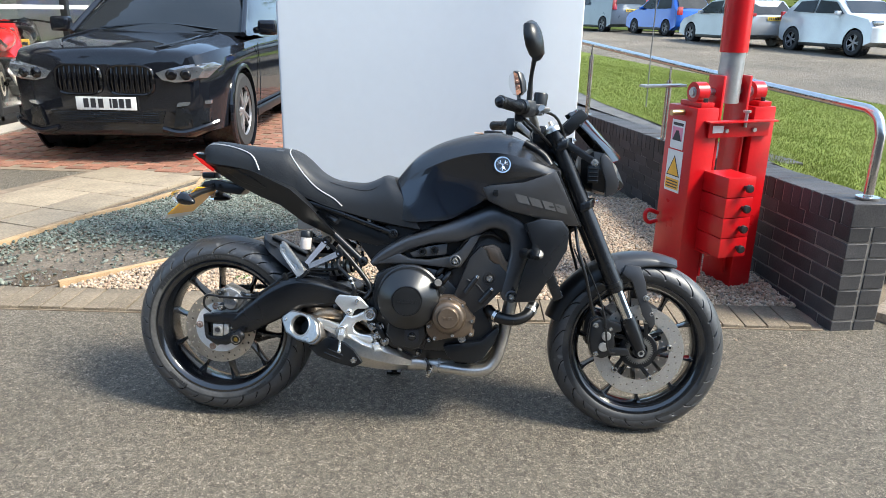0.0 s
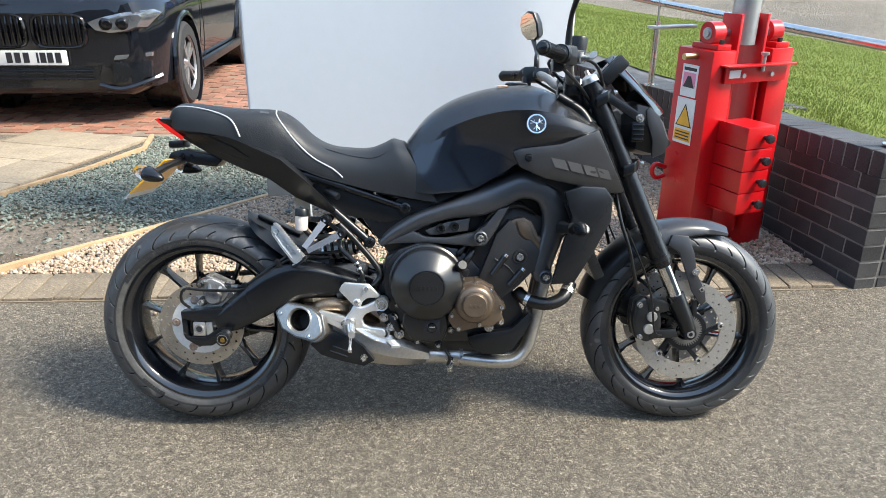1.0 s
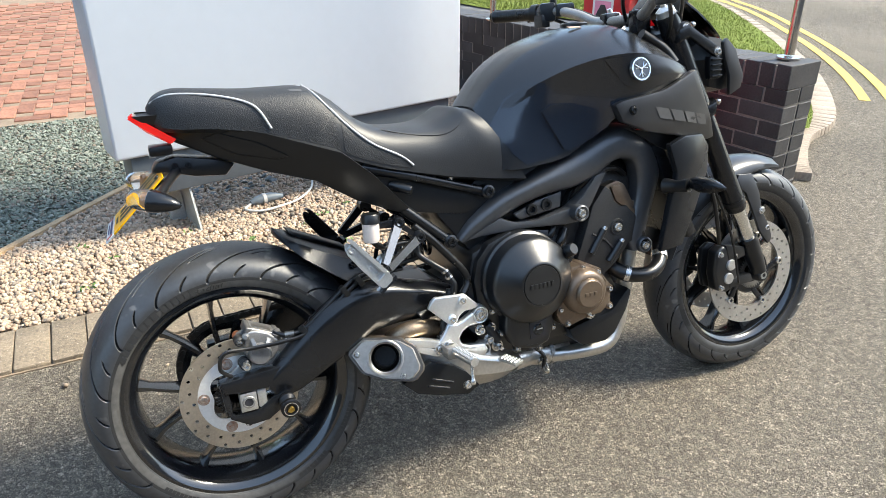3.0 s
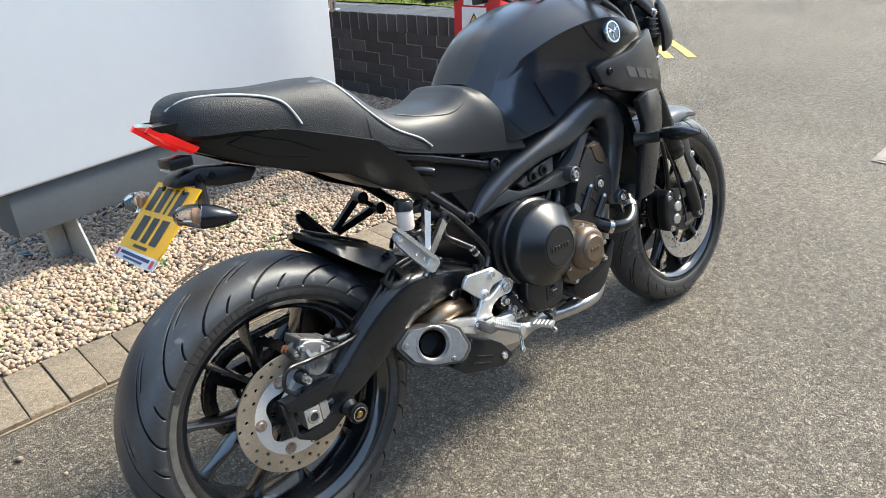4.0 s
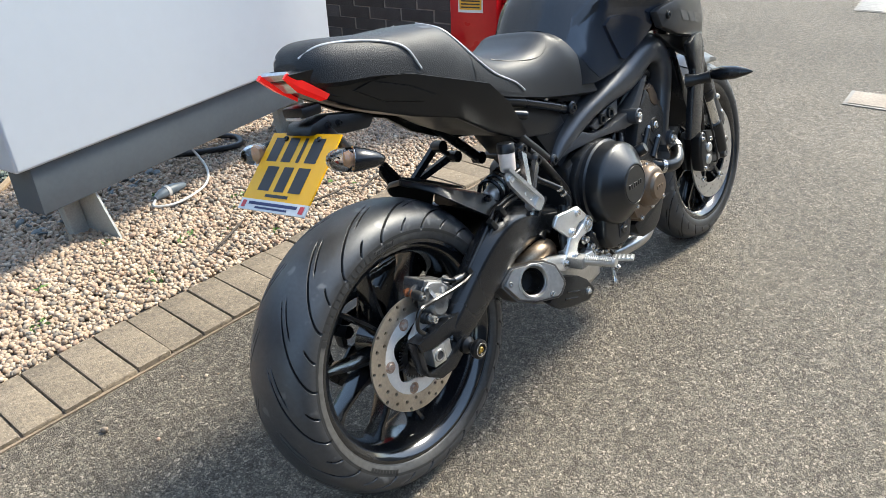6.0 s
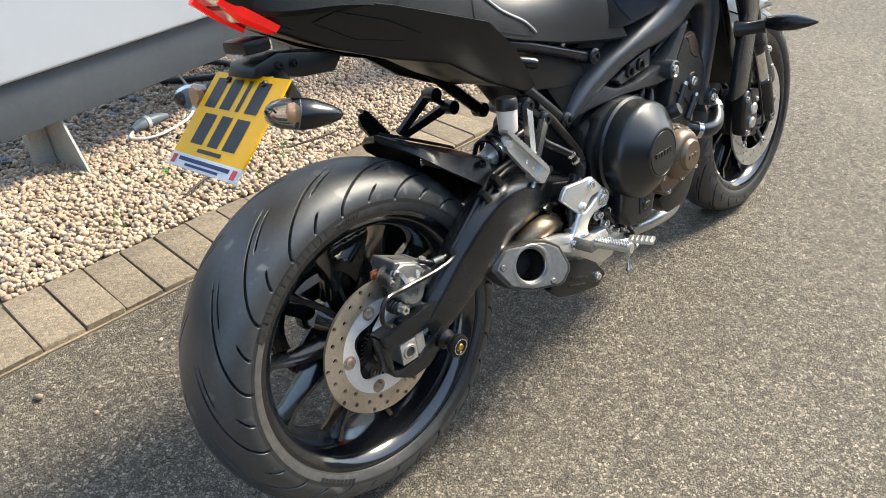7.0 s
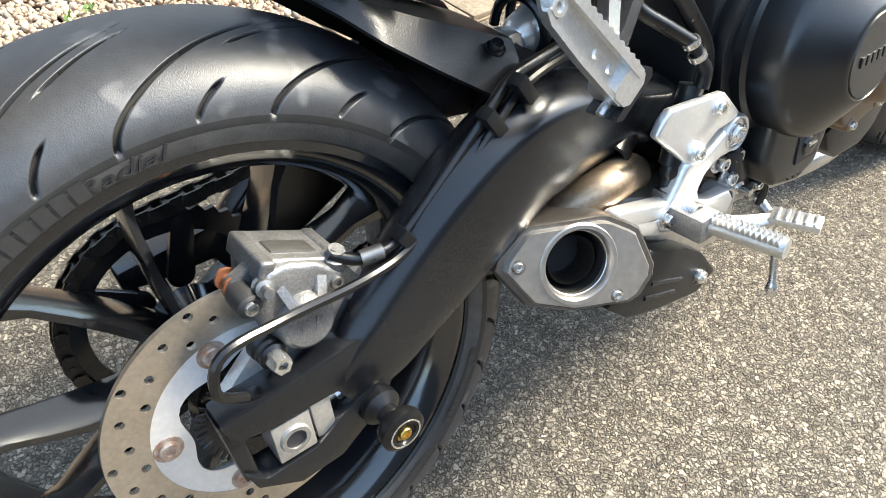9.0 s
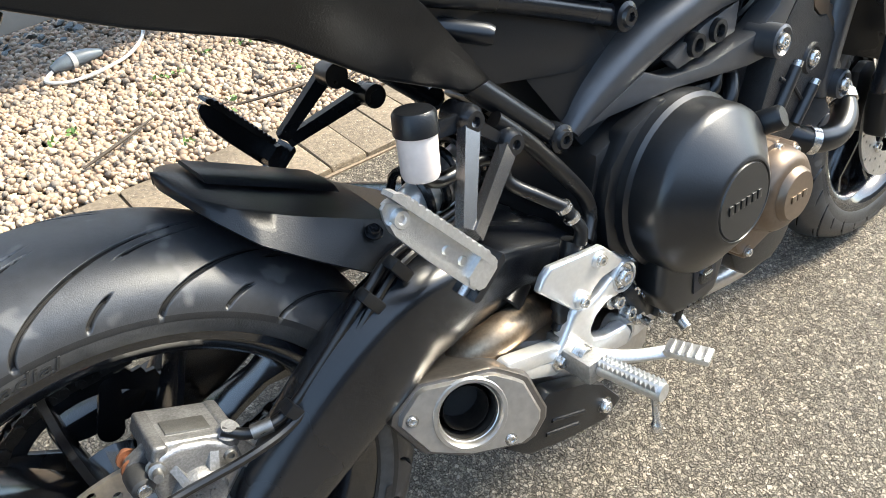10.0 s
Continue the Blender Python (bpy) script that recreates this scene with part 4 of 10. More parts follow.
# ---- motorcycle ----
BLACK = surf("satin_black_metal", (0.0052, 0.0060, 0.0078), (0.0075, 0.0085, 0.0106), 6, 0.27, 0.0, rvar=0.05, fine=0.08, spec=0.5)
FRAMEBLK = surf("black_frame_paint", (0.060, 0.063, 0.070), (0.072, 0.075, 0.082), 6, 0.36, 0.5, bump=0.0001, bscale=500, rvar=0.05, fine=0.08, spec=0.9)
PLASTIC = surf("black_plastic", (0.0058, 0.0066, 0.0080), (0.0080, 0.0090, 0.0106), 10, 0.33, bump=0.0002, bscale=700, fine=0.1, spec=0.42)
TANKPAINT = surf("blue_black_tank_paint", (0.0085, 0.0130, 0.0230), (0.0110, 0.0160, 0.0270), 3, 0.18, 0.1, rvar=0.04, fine=0.04, spec=0.9)
COWLGREY = surf("dark_grey_satin_paint", (0.038, 0.038, 0.040), (0.044, 0.044, 0.046), 4, 0.33, 0.5, rvar=0.04, fine=0.05, spec=0.8)
PRINTGREY = surf("grey_decal", (0.090, 0.090, 0.092), None, 10, 0.4, 0.3, fine=0.05)
RUBBER = surf("tyre_rubber", (0.023, 0.0245, 0.0278), (0.036, 0.0380, 0.0418), 9, 0.44, bump=0.0002, bscale=900, rvar=0.1, fine=0.22, spots=(26, 0.64, (0.095, 0.095, 0.095)), spec=0.8)
# matt rubber of the cuts, with their shade put into the colour
GROOVE = surf("matt_shaded_groove_rubber", (0.018, 0.0175, 0.017), (0.03, 0.029, 0.028), 30, 0.8, fine=0.2, spec=0.2)
WALLRUB = surf("smooth_sidewall_rubber", (0.0165, 0.0170, 0.0180), (0.0235, 0.0240, 0.0250), 9, 0.44, bump=0.0002, bscale=700, fine=0.2, spec=0.5)
SIDEWALL = surf("tyre_sidewall", (0.026, 0.026, 0.026), (0.018, 0.018, 0.018), 12, 0.5, bump=0.0002, bscale=700, fine=0.2)
RIMBLK = surf("gloss_black_wheel", (0.0052, 0.0058, 0.0072), (0.0070, 0.0078, 0.0096), 5, 0.13, 0.0, fine=0.08, spec=1.0)
DISC = surf("brushed_brake_disc", (0.56, 0.51, 0.44), (0.45, 0.40, 0.33), 16, 0.36, 0.9, rvar=0.1, fine=0.12, spots=(22, 0.70, (0.34, 0.23, 0.12)))
DISCF = surf("bright_brake_disc", (0.60, 0.58, 0.55), (0.50, 0.48, 0.45), 16, 0.40, 0.9, rvar=0.1, fine=0.15)
DISCIN = surf("pale_disc_carrier", (0.86, 0.86, 0.85), (0.78, 0.78, 0.77), 14, 0.46, 0.55, fine=0.06)
ALU = surf("cast_aluminium", (0.68, 0.68, 0.67), (0.56, 0.56, 0.55), 20, 0.34, 0.88, bump=0.0003, bscale=600, fine=0.1)
STRUTGREY = surf("dark_anodised_aluminium", (0.20, 0.20, 0.205), (0.17, 0.17, 0.175), 14, 0.24, 0.9, fine=0.06, rvar=0.05)
ALUWHITE = surf("smooth_anodised_aluminium", (0.80, 0.80, 0.79), (0.72, 0.72, 0.71), 14, 0.32, 0.78, bump=0.0001, bscale=600, fine=0.05)
ALUDULL = surf("dull_cast_aluminium", (0.36, 0.355, 0.34), (0.26, 0.255, 0.245), 22, 0.5, 0.8, bump=0.0006, bscale=300, fine=0.18)
ZINC = surf("zinc_bolt", (0.70, 0.69, 0.67), (0.52, 0.51, 0.49), 60, 0.26, 0.9, fine=0.1)
DULLZINC = surf("dull_zinc", (0.30, 0.295, 0.28), (0.20, 0.195, 0.185), 60, 0.42, 0.9, fine=0.15)
COPPER2 = surf("rust_stained_steel", (0.30, 0.15, 0.08), (0.50, 0.45, 0.40), 110, 0.45, 0.5, fine=0.3)
ENGINE = surf("black_engine_casting", (0.0100, 0.0108, 0.0124), (0.0135, 0.0144, 0.0160), 12, 0.32, 0.3, bump=0.0001, bscale=500, rvar=0.06, fine=0.1, spec=0.85)
HEAD = surf("dark_grey_head_casting", (0.026, 0.026, 0.027), (0.019, 0.019, 0.020), 14, 0.42, 0.2, bump=0.0008, bscale=520, fine=0.15)
BRONZE = surf("bronze_cover", (0.155, 0.115, 0.085), (0.185, 0.14, 0.10), 12, 0.36, 0.7, fine=0.08)
EXH = surf("brushed_exhaust_steel", (0.58, 0.56, 0.53), (0.47, 0.45, 0.42), 9, 0.32, 0.9, rvar=0.08, fine=0.1)
EXHHOT = surf("heat_stained_exhaust", (0.26, 0.165, 0.085), (0.36, 0.30, 0.23), 14, 0.42, 0.9, fine=0.25)
CHROME = surf("chrome_stanchion", (0.70, 0.70, 0.69), (0.64, 0.64, 0.63), 10, 0.10, 1.0, rvar=0.03, fine=0.02)
VINYL = surf("black_seat_vinyl", (0.0118, 0.0126, 0.0142), (0.0148, 0.0156, 0.0172), 8, 0.46, bump=0.0003, bscale=420, fine=0.08, rvar=0.05, spec=0.5)
VINYLGRIP = surf("textured_seat_vinyl", (0.011, 0.0118, 0.0132), (0.0158, 0.0166, 0.0182), 30, 0.48, bump=0.0010, bscale=520, fine=0.15, spec=0.45)
PIPING = surf("silver_piping", (0.50, 0.50, 0.50), (0.40, 0.40, 0.40), 60, 0.4, 0.3, fine=0.05)
HOSE = surf("black_hose", (0.007, 0.007, 0.0075), None, 30, 0.30, fine=0.08)
SMOKE = surf("smoked_screen", (0.012, 0.013, 0.014), None, 5, 0.06, fine=0.02, rvar=0.01)
REDLENS = glow("red_tail_lens", (0.62, 0.012, 0.010), 0.22)
LENSGLASS = glass("clear_lens_glass", (0.95, 0.94, 0.92), 0.03)
CLEARLENS = surf("clear_lens", (0.62, 0.60, 0.57), (0.45, 0.42, 0.38), 90, 0.08, 0.2, coat=1.0, fine=0.15, rvar=0.03)
ORANGE = surf("amber_bulb", (0.58, 0.33, 0.18), None, 40, 0.2, fine=0.05)
FLUID = surf("milky_reservoir", (0.66, 0.60, 0.56), (0.60, 0.52, 0.48), 12, 0.3, fine=0.05)
PLATEYELLOW = surf("yellow_plate", (0.80, 0.41, 0.003), (0.78, 0.395, 0.003), 4, 0.30, fine=0.02, spec=0.3)
MIRROR = surf("mirror_glass", (0.85, 0.86, 0.87), (0.85, 0.86, 0.87), 2, 0.02, 1.0, rvar=0.0, fine=0.0)
EMBLEM = surf("chrome_emblem", (0.60, 0.63, 0.66), (0.5, 0.53, 0.56), 40, 0.15, 1.0, fine=0.05)

bike = empty("motorcycle", "black naked sports motorcycle leaning on its side stand on tarmac", "motorcycle", m=pose(0, 0, 0.003, -12, 0, 0))
RC, FC = (-0.010, 0.0, 0.305), (1.410, 0.0, 0.290)      # wheel centres


def bpart(name, bm, material, label="", parent=None, sharp=38.0):
    return part(name, bm, material, parent or bike, label, sharp)


def both(name, make, material, label="", parent=None):
    bpart(name, make(), material, label, parent)
    bpart(name, flip(make()), material, label, parent)


def capsule(p, q, r0, r1, y0, y1, w=0.003, n=8):
    """A flat link: two round ends joined, in x and z."""
    p, q = Vector(p), Vector(q)
    a = math.atan2(q.y - p.y, q.x - p.x)
    pts = [(p.x + r0 * math.cos(a + math.pi / 2 + math.pi * i / n), p.y + r0 * math.sin(a + math.pi / 2 + math.pi * i / n)) for i in range(n + 1)]
    pts += [(q.x + r1 * math.cos(a - math.pi / 2 + math.pi * i / n), q.y + r1 * math.sin(a - math.pi / 2 + math.pi * i / n)) for i in range(n + 1)]
    return plate(pts, y0, y1, w)


def bolt(p, axis=(0, -1, 0), r=0.007, h=0.006, hexa=True):
    a = Vector(axis).normalized()
    return lathe([(0, h * 0.55), (r * 0.45, h * 0.55), (r * 0.5, h), (r * 0.85, h), (r, h * 0.7), (r, 0), (r * 1.45, 0), (r * 1.45, -0.002), (0, -0.002)], p, tuple(a), 14)


def tyre_mesh(c, R, rim_r, hw, nseg, ntr, count, hand):
    """Tyre with cut grooves: bead, sidewall and a round crown."""
    side = [(rim_r - 0.006, 0.80 * hw), (rim_r + 0.002, 0.87 * hw), (rim_r + 0.004, 0.90 * hw), (rim_r + 0.010, 0.955 * hw), (rim_r + 0.018, 0.99 * hw), (rim_r + 0.025, hw)]
    rs = rim_r + 0.026
    prof, us = [], []
    for r, y in side:
        prof.append((r, -y)); us.append(-2)
    for i in range(ntr + 1):
        t = math.pi * i / ntr
        cy, sy = -math.cos(t), math.sin(t)
        prof.append((rs + (R - rs) * (abs(sy) ** 0.98), hw * abs(cy) * (1 if cy > 0 else -1))); us.append(cy)
    for r, y in side[::-1]:
        prof.append((r, y)); us.append(2)
    prof, us = np.array(prof), np.array(us)
    A = np.linspace(0, 2 * np.pi, nseg, endpoint=False)
    Rg = np.repeat(prof[:, 0][None], nseg, 0)
    Yg = np.repeat(prof[:, 1][None], nseg, 0)
    U, AA = np.meshgrid(us, A)
    per = 2 * np.pi / count
    # w runs from the shoulder's edge to the crown; the cuts sweep forward as they rise
    W = np.arccos(np.clip(np.abs(U), 0, 1)) / (np.pi / 2)
    depth = np.zeros_like(U)
    for sgn, shift in ((-1, 0.0), (1, 0.5)):
        for base, w0, w1, width in ((0.0, -0.02, 0.86, 0.0032), (0.50, 0.03, 0.28, 0.0030), (0.80, 0.56, 0.80, 0.0028)):
            d = (AA - (base + shift) * per + per / 2) % per - per / 2
            ends = np.clip((W - w0) / 0.02, 0, 1) * np.clip((w1 - W) / 0.05, 0, 1) * (np.abs(U) <= 1) * (U * sgn > 0)
            thin = width * (0.55 + 0.45 * np.clip(ends * 1.5, 0, 1)) * np.sqrt(1 + 2.2 * W)
            depth = np.maximum(depth, np.clip((thin - np.abs(d) * R) / 0.0014, 0, 1) * (ends > 0.05) * np.clip(ends * 2, 0, 1))
    AA = AA + hand * 1.7 * per * W ** 1.7
    # raised band of letters on the sidewall: plain blocks
    Rd = Rg - 0.0062 * depth * np.sqrt(np.clip(1 - U ** 2, 0.02, 1))
    Yd = Yg - 0.0062 * depth * np.clip(U, -1, 1)
    V = np.stack([c[0] + Rd * np.cos(AA), c[1] + Yd, c[2] + Rd * np.sin(AA)], -1)
    m = V.shape[1]
    idx = np.arange(nseg * m).reshape(nseg, m)
    nx = np.roll(idx, -1, 0)
    F = np.stack([idx[:, :-1], idx[:, 1:], nx[:, 1:], nx[:, :-1]], -1).reshape(-1, 4)
    me = bpy.data.meshes.new("tyre")
    me.from_pydata(V.reshape(-1, 3).tolist(), [], F.tolist())
    me.materials.append(RUBBER)
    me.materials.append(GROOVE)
    me.materials.append(WALLRUB)
    dep = depth.reshape(-1)
    # faces deep in the cuts take the rubber darkened for shade
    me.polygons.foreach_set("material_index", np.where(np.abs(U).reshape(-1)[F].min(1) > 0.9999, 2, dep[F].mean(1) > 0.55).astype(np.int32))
    me.polygons.foreach_set("use_smooth", [True] * len(me.polygons))
    return me


def annulus(c, r0, r1, y0, y1, holes, seg=72):
    """A flat ring with round holes, in the wheel's plane."""
    bm = BM()
    def ring(cx, cz, r, n):
        vs = [bm.verts.new((c[0] + cx + r * math.cos(2 * math.pi * i / n), y0, c[2] + cz + r * math.sin(2 * math.pi * i / n))) for i in range(n)]
        return [bm.edges.new((vs[i], vs[(i + 1) % n])) for i in range(n)]
    es = ring(0, 0, r1, seg) + ring(0, 0, r0, seg)
    for x, z, r in holes:
        es += ring(x, z, r, 8)
    res = bmesh.ops.triangle_fill(bm, edges=es, use_beauty=True, use_dissolve=False)
    faces = [f for f in bm.faces]
    ext = bmesh.ops.extrude_face_region(bm, geom=faces)
    bmesh.ops.translate(bm, vec=(0, y1 - y0, 0), verts=[v for v in ext["geom"] if isinstance(v, bmesh.types.BMVert)])
    return bm


def wheel(name, c, R, rim_r, hw, spokes, hub_w, tread, label):
    prof = [(rim_r + 0.005, 0.90 * hw), (rim_r - 0.003, 0.905 * hw), (rim_r - 0.010, 0.86 * hw), (rim_r - 0.020, 0.74 * hw), (rim_r - 0.029, 0.45 * hw), (rim_r - 0.031, 0.0)]
    prof = prof + [(r, -y) for r, y in prof[-2::-1]]
    back = [(rim_r + 0.003, -0.80 * hw), (rim_r - 0.012, -0.68 * hw), (rim_r - 0.020, 0), (rim_r - 0.012, 0.68 * hw), (rim_r + 0.003, 0.80 * hw)]
    bm = lathe(prof + back, c, (0, 1, 0), 96, True)
    w = bpart(name, bm, RIMBLK, label, sharp=30)
    hub = lathe([(0.014, -hub_w), (0.040, -hub_w), (0.046, -hub_w + 0.006), (0.040, -hub_w * 0.6), (0.036, 0), (0.040, hub_w * 0.6), (0.046, hub_w - 0.006), (0.040, hub_w), (0.014, hub_w)], c, (0, 1, 0), 40, True)
    bpart("hub", hub, RIMBLK, parent=w)
    n = spokes
    for i in range(n):
        rim_a = 2 * math.pi * (i + 0.5) / n + 0.12
        hub_a = 2 * math.pi * (i // 2 * 2 + 1) / n + 0.12 + (0.10 if i % 2 else -0.10)
        rings = []
        for t in np.linspace(0, 1, 7):
            r = 0.034 + (rim_r - 0.026 - 0.034) * t
            a = hub_a + (rim_a - hub_a) * (t ** 0.8)
            half = 0.0066 - 0.0014 * t + (0.004 * (t - 0.85) / 0.15 if t > 0.85 else 0)
            dep = (hub_w * 0.55) * (1 - t) + 0.018 * t + (0.012 * (t - 0.85) / 0.15 if t > 0.85 else 0)
            er, et = Vector((math.cos(a), 0, math.sin(a))), Vector((-math.sin(a), 0, math.cos(a)))
            p = Vector(c) + er * r
            prof8 = [(-1, -0.55), (-0.6, -1), (0.6, -1), (1, -0.55), (1, 0.55), (0.6, 1), (-0.6, 1), (-1, 0.55)]
            rings.append([p + et * half * u + Vector((0, dep * v, 0)) for u, v in prof8])
        bpart("spoke", loft(rings), RIMBLK, parent=w, sharp=50)
    t = new("tyre", tyre_mesh(c, R, rim_r, hw, *tread))
    t.parent = w
    t["label"] = "black road tyre with sweeping tread grooves"
    return w


rear = wheel("rear_wheel", RC, 0.3095, 0.228, 0.0885, 10, 0.062, (1900, 110, 15, -1), "gloss black ten-spoke cast wheel")
front = wheel("front_wheel", FC, 0.296, 0.224, 0.061, 10, 0.050, (1500, 80, 15, 1), "gloss black ten-spoke cast wheel")


def sidewall_band(c, r, y, parent, marks):
    """Unreadable raised sidewall lettering as plain blocks."""
    for a0, n, h, wd in marks:
        bm = BM()
        for i in range(n):
            a = radians(a0) - i * wd / r * 1.25
            er, et = Vector((math.cos(a), 0, math.sin(a))), Vector((-math.sin(a), 0, math.cos(a)))
            p = Vector(c) + er * r + Vector((0, y, 0))
            out = Vector((0, -1 if y < 0 else 1, 0)) * 0.0012
            q = [p + et * u * wd / 2 + er * v * h / 2 + Vector((0, (0.0035 if y < 0 else -0.0035) * 0, 0)) for u, v in ((-1, -1), (1, -1), (1, 1), (-1, 1))]
            f = [bm.verts.new(v + out - er * 0) for v in q]
            bm.faces.new(f)
        bpart("raised_lettering", bm, SIDEWALL, "grey raised sidewall lettering blocks", parent)


sidewall_band(RC, 0.2440, -0.0877, rear, ((148, 8, 0.013, 0.012), (118, 6, 0.013, 0.010), (-20, 11, 0.008, 0.007), (-50, 8, 0.008, 0.008), (-120, 9, 0.008, 0.007)))
sidewall_band(FC, 0.2390, -0.0606, front, ((160, 8, 0.011, 0.011), (-10, 9, 0.007, 0.007), (-60, 6, 0.007, 0.007), (-150, 7, 0.007, 0.007)))
cu = bpy.data.curves.new("raised_word", "FONT")
cu.body, cu.size, cu.extrude, cu.shear, cu.align_x = "Radial", 0.026, 0.0008, 0.25, "CENTER"
tmp = new("raised_word", cu)
bpy.context.view_layer.update()
me = bpy.data.meshes.new_from_object(tmp.evaluated_get(bpy.context.evaluated_depsgraph_get()))
bpy.data.objects.remove(tmp)
for v in me.vertices:
    # wrapped round the sidewall
    rr_, aa_ = 0.2372 + v.co.y * 0.62, radians(97) - v.co.x / 0.250
    v.co = (RC[0] + rr_ * math.cos(aa_), -0.0868 - max(0.0, min(1.0, (rr_ - 0.238) / 0.018)) * 0.0030 - v.co.z * 0.8, RC[2] + rr_ * math.sin(aa_))
me.materials.append(SIDEWALL)
word = new("raised_word", me)
word.parent = rear
# paler grey band round the outer sidewall
bpart("scuff_band", lathe([(0.2345, -0.0825), (0.2400, -0.0858), (0.2470, -0.0878), (0.2480, -0.0884), (0.2400, -0.0866), (0.2340, -0.0833)], RC, (0, 1, 0), 96, True), surf("pale_sidewall", (0.085, 0.083, 0.080), (0.022, 0.022, 0.022), 5, 0.55, fine=0.3, bump=0.0003, bscale=500), "pale grey band round the sidewall", rear)

# brake discs
holes = []
for i in range(20):
    for k, r in enumerate((0.094, 0.102, 0.110, 0.117)):
        if (i + k) % 2 == 0:
            a = 2 * math.pi * (i + 0.22 * k) / 20
            holes.append((r * math.cos(a), r * math.sin(a), 0.0041))
disc = bpart("brake_disc", annulus(RC, 0.0865, 0.1225, -0.0865, -0.0815, holes), DISC, "drilled steel brake disc", rear)
pts = []
for i in range(60):
    a = 2 * math.pi * i / 60
    pts.append(0.060 + 0.006 * math.cos(5 * a))
bm = BM()
ins = [(RC[0] + pts[i] * math.cos(2 * math.pi * i / 60), RC[2] + pts[i] * math.sin(2 * math.pi * i / 60)) for i in range(60)]
out = [(RC[0] + 0.087 * math.cos(2 * math.pi * i / 60), RC[2] + 0.087 * math.sin(2 * math.pi * i / 60)) for i in range(60)]
bm = loft([[(x, -0.0855, z) for x, z in ins], [(x, -0.0855, z) for x, z in out], [(x, -0.0818, z) for x, z in out], [(x, -0.0818, z) for x, z in ins], [(x, -0.0855, z) for x, z in ins]], False)
bpart("disc_carrier", bm, DISCIN, "bright inner ring of the disc", rear)
for i in range(5):
    a = 2 * math.pi * (i + 0.44) / 5
    bpart("disc_bolt", bolt((RC[0] + 0.074 * math.cos(a), -0.0865, RC[2] + 0.074 * math.sin(a)), r=0.0085, h=0.004), COPPER2, "rust-stained button bolt", rear)
def toothed(c, r0, r1, r2, y0, y1, n):
    out_ = [(c[0] + (r2 if (i // 2) % 2 else r1) * math.cos(math.pi * i / (2 * n) * 1.0), c[2] + (r2 if (i // 2) % 2 else r1) * math.sin(math.pi * i / (2 * n))) for i in range(4 * n)]
    in_ = [(c[0] + r0 * math.cos(math.pi * i / (2 * n)), c[2] + r0 * math.sin(math.pi * i / (2 * n))) for i in range(4 * n)]
    return loft([[(x, y0, z) for x, z in in_], [(x, y0, z) for x, z in out_], [(x, y1, z) for x, z in out_], [(x, y1, z) for x, z in in_], [(x, y0, z) for x, z in in_]], False)


bpart("sensor_ring", toothed(RC, 0.030, 0.042, 0.052, -0.0895, -0.0870, 44), BLACK, "toothed black sensor ring", rear)

fholes = []
for i in range(30):
    for k, r in enumerate((0.112, 0.122, 0.132, 0.142)):
        if (i + k) % 2 == 0:
            a = 2 * math.pi * (i + 0.3 * k) / 30
            fholes.append((r * math.cos(a), r * math.sin(a), 0.0033))
for sy in (-1, 1):
    bpart("brake_disc", annulus(FC, 0.102, 0.149, sy * 0.073 - 0.0025, sy * 0.073 + 0.0025, fholes, 84), DISCF, "drilled steel brake disc", front)
    bm = lathe([(0.030, sy * 0.066), (0.060, sy * 0.066), (0.064, sy * 0.070), (0.060, sy * 0.074), (0.030, sy * 0.074)], FC, (0, 1, 0), 48, True)
    for i in range(5):
        a = 2 * math.pi * (i + 0.1) / 5
        p = (FC[0] + 0.056 * math.cos(a - 0.25), FC[2] + 0.056 * math.sin(a - 0.25))
        q = (FC[0] + 0.102 * math.cos(a), FC[2] + 0.102 * math.sin(a))
        bpart("carrier_arm", capsule(p, q, 0.0060, 0.0075, *sorted((sy * 0.068, sy * 0.0762)), 0.001), BLACK, "", front)
    bpart("disc_carrier", bm, BLACK, "black disc carrier", front)
    for i in range(5):
        a = 2 * math.pi * (i + 0.1) / 5
        bpart("disc_button", lathe([(0.0045, sy * 0.070), (0.0045, sy * 0.080), (0.0095, sy * 0.080), (0.0108, sy * 0.077), (0.0108, sy * 0.070)], (FC[0] + 0.103 * math.cos(a), 0, FC[2] + 0.103 * math.sin(a)), (0, 1, 0), 16), ZINC, "", front)
bpart("sensor_ring", toothed(FC, 0.030, 0.040, 0.048, -0.0795, -0.0770, 40), DULLZINC, "toothed sensor ring", front)

# chain and sprocket on the far side
sp = BM()
NT = 45
outer_ = [(RC[0] + (0.108 if i % 2 else 0.1135) * math.cos(math.pi * i / NT), 0.088, RC[2] + (0.108 if i % 2 else 0.1135) * math.sin(math.pi * i / NT)) for i in range(2 * NT)]
inner_ = [(RC[0] + 0.088 * math.cos(math.pi * i / NT), 0.088, RC[2] + 0.088 * math.sin(math.pi * i / NT)) for i in range(2 * NT)]
up = lambda R_: [(x, 0.094, z) for x, y, z in R_]
merge(sp, loft([inner_, outer_, up(outer_), up(inner_), inner_], False))
for i in range(5):
    a = 2 * math.pi * i / 5
    bpart("sprocket_arm", capsule((RC[0] + 0.04 * math.cos(a), RC[2] + 0.04 * math.sin(a)), (RC[0] + 0.094 * math.cos(a), RC[2] + 0.094 * math.sin(a)), 0.014, 0.011, 0.0862, 0.0938, 0.001), BLACK, "", rear)
bpart("sprocket", sp, BLACK, "black rear sprocket", rear)
chain_pts = []
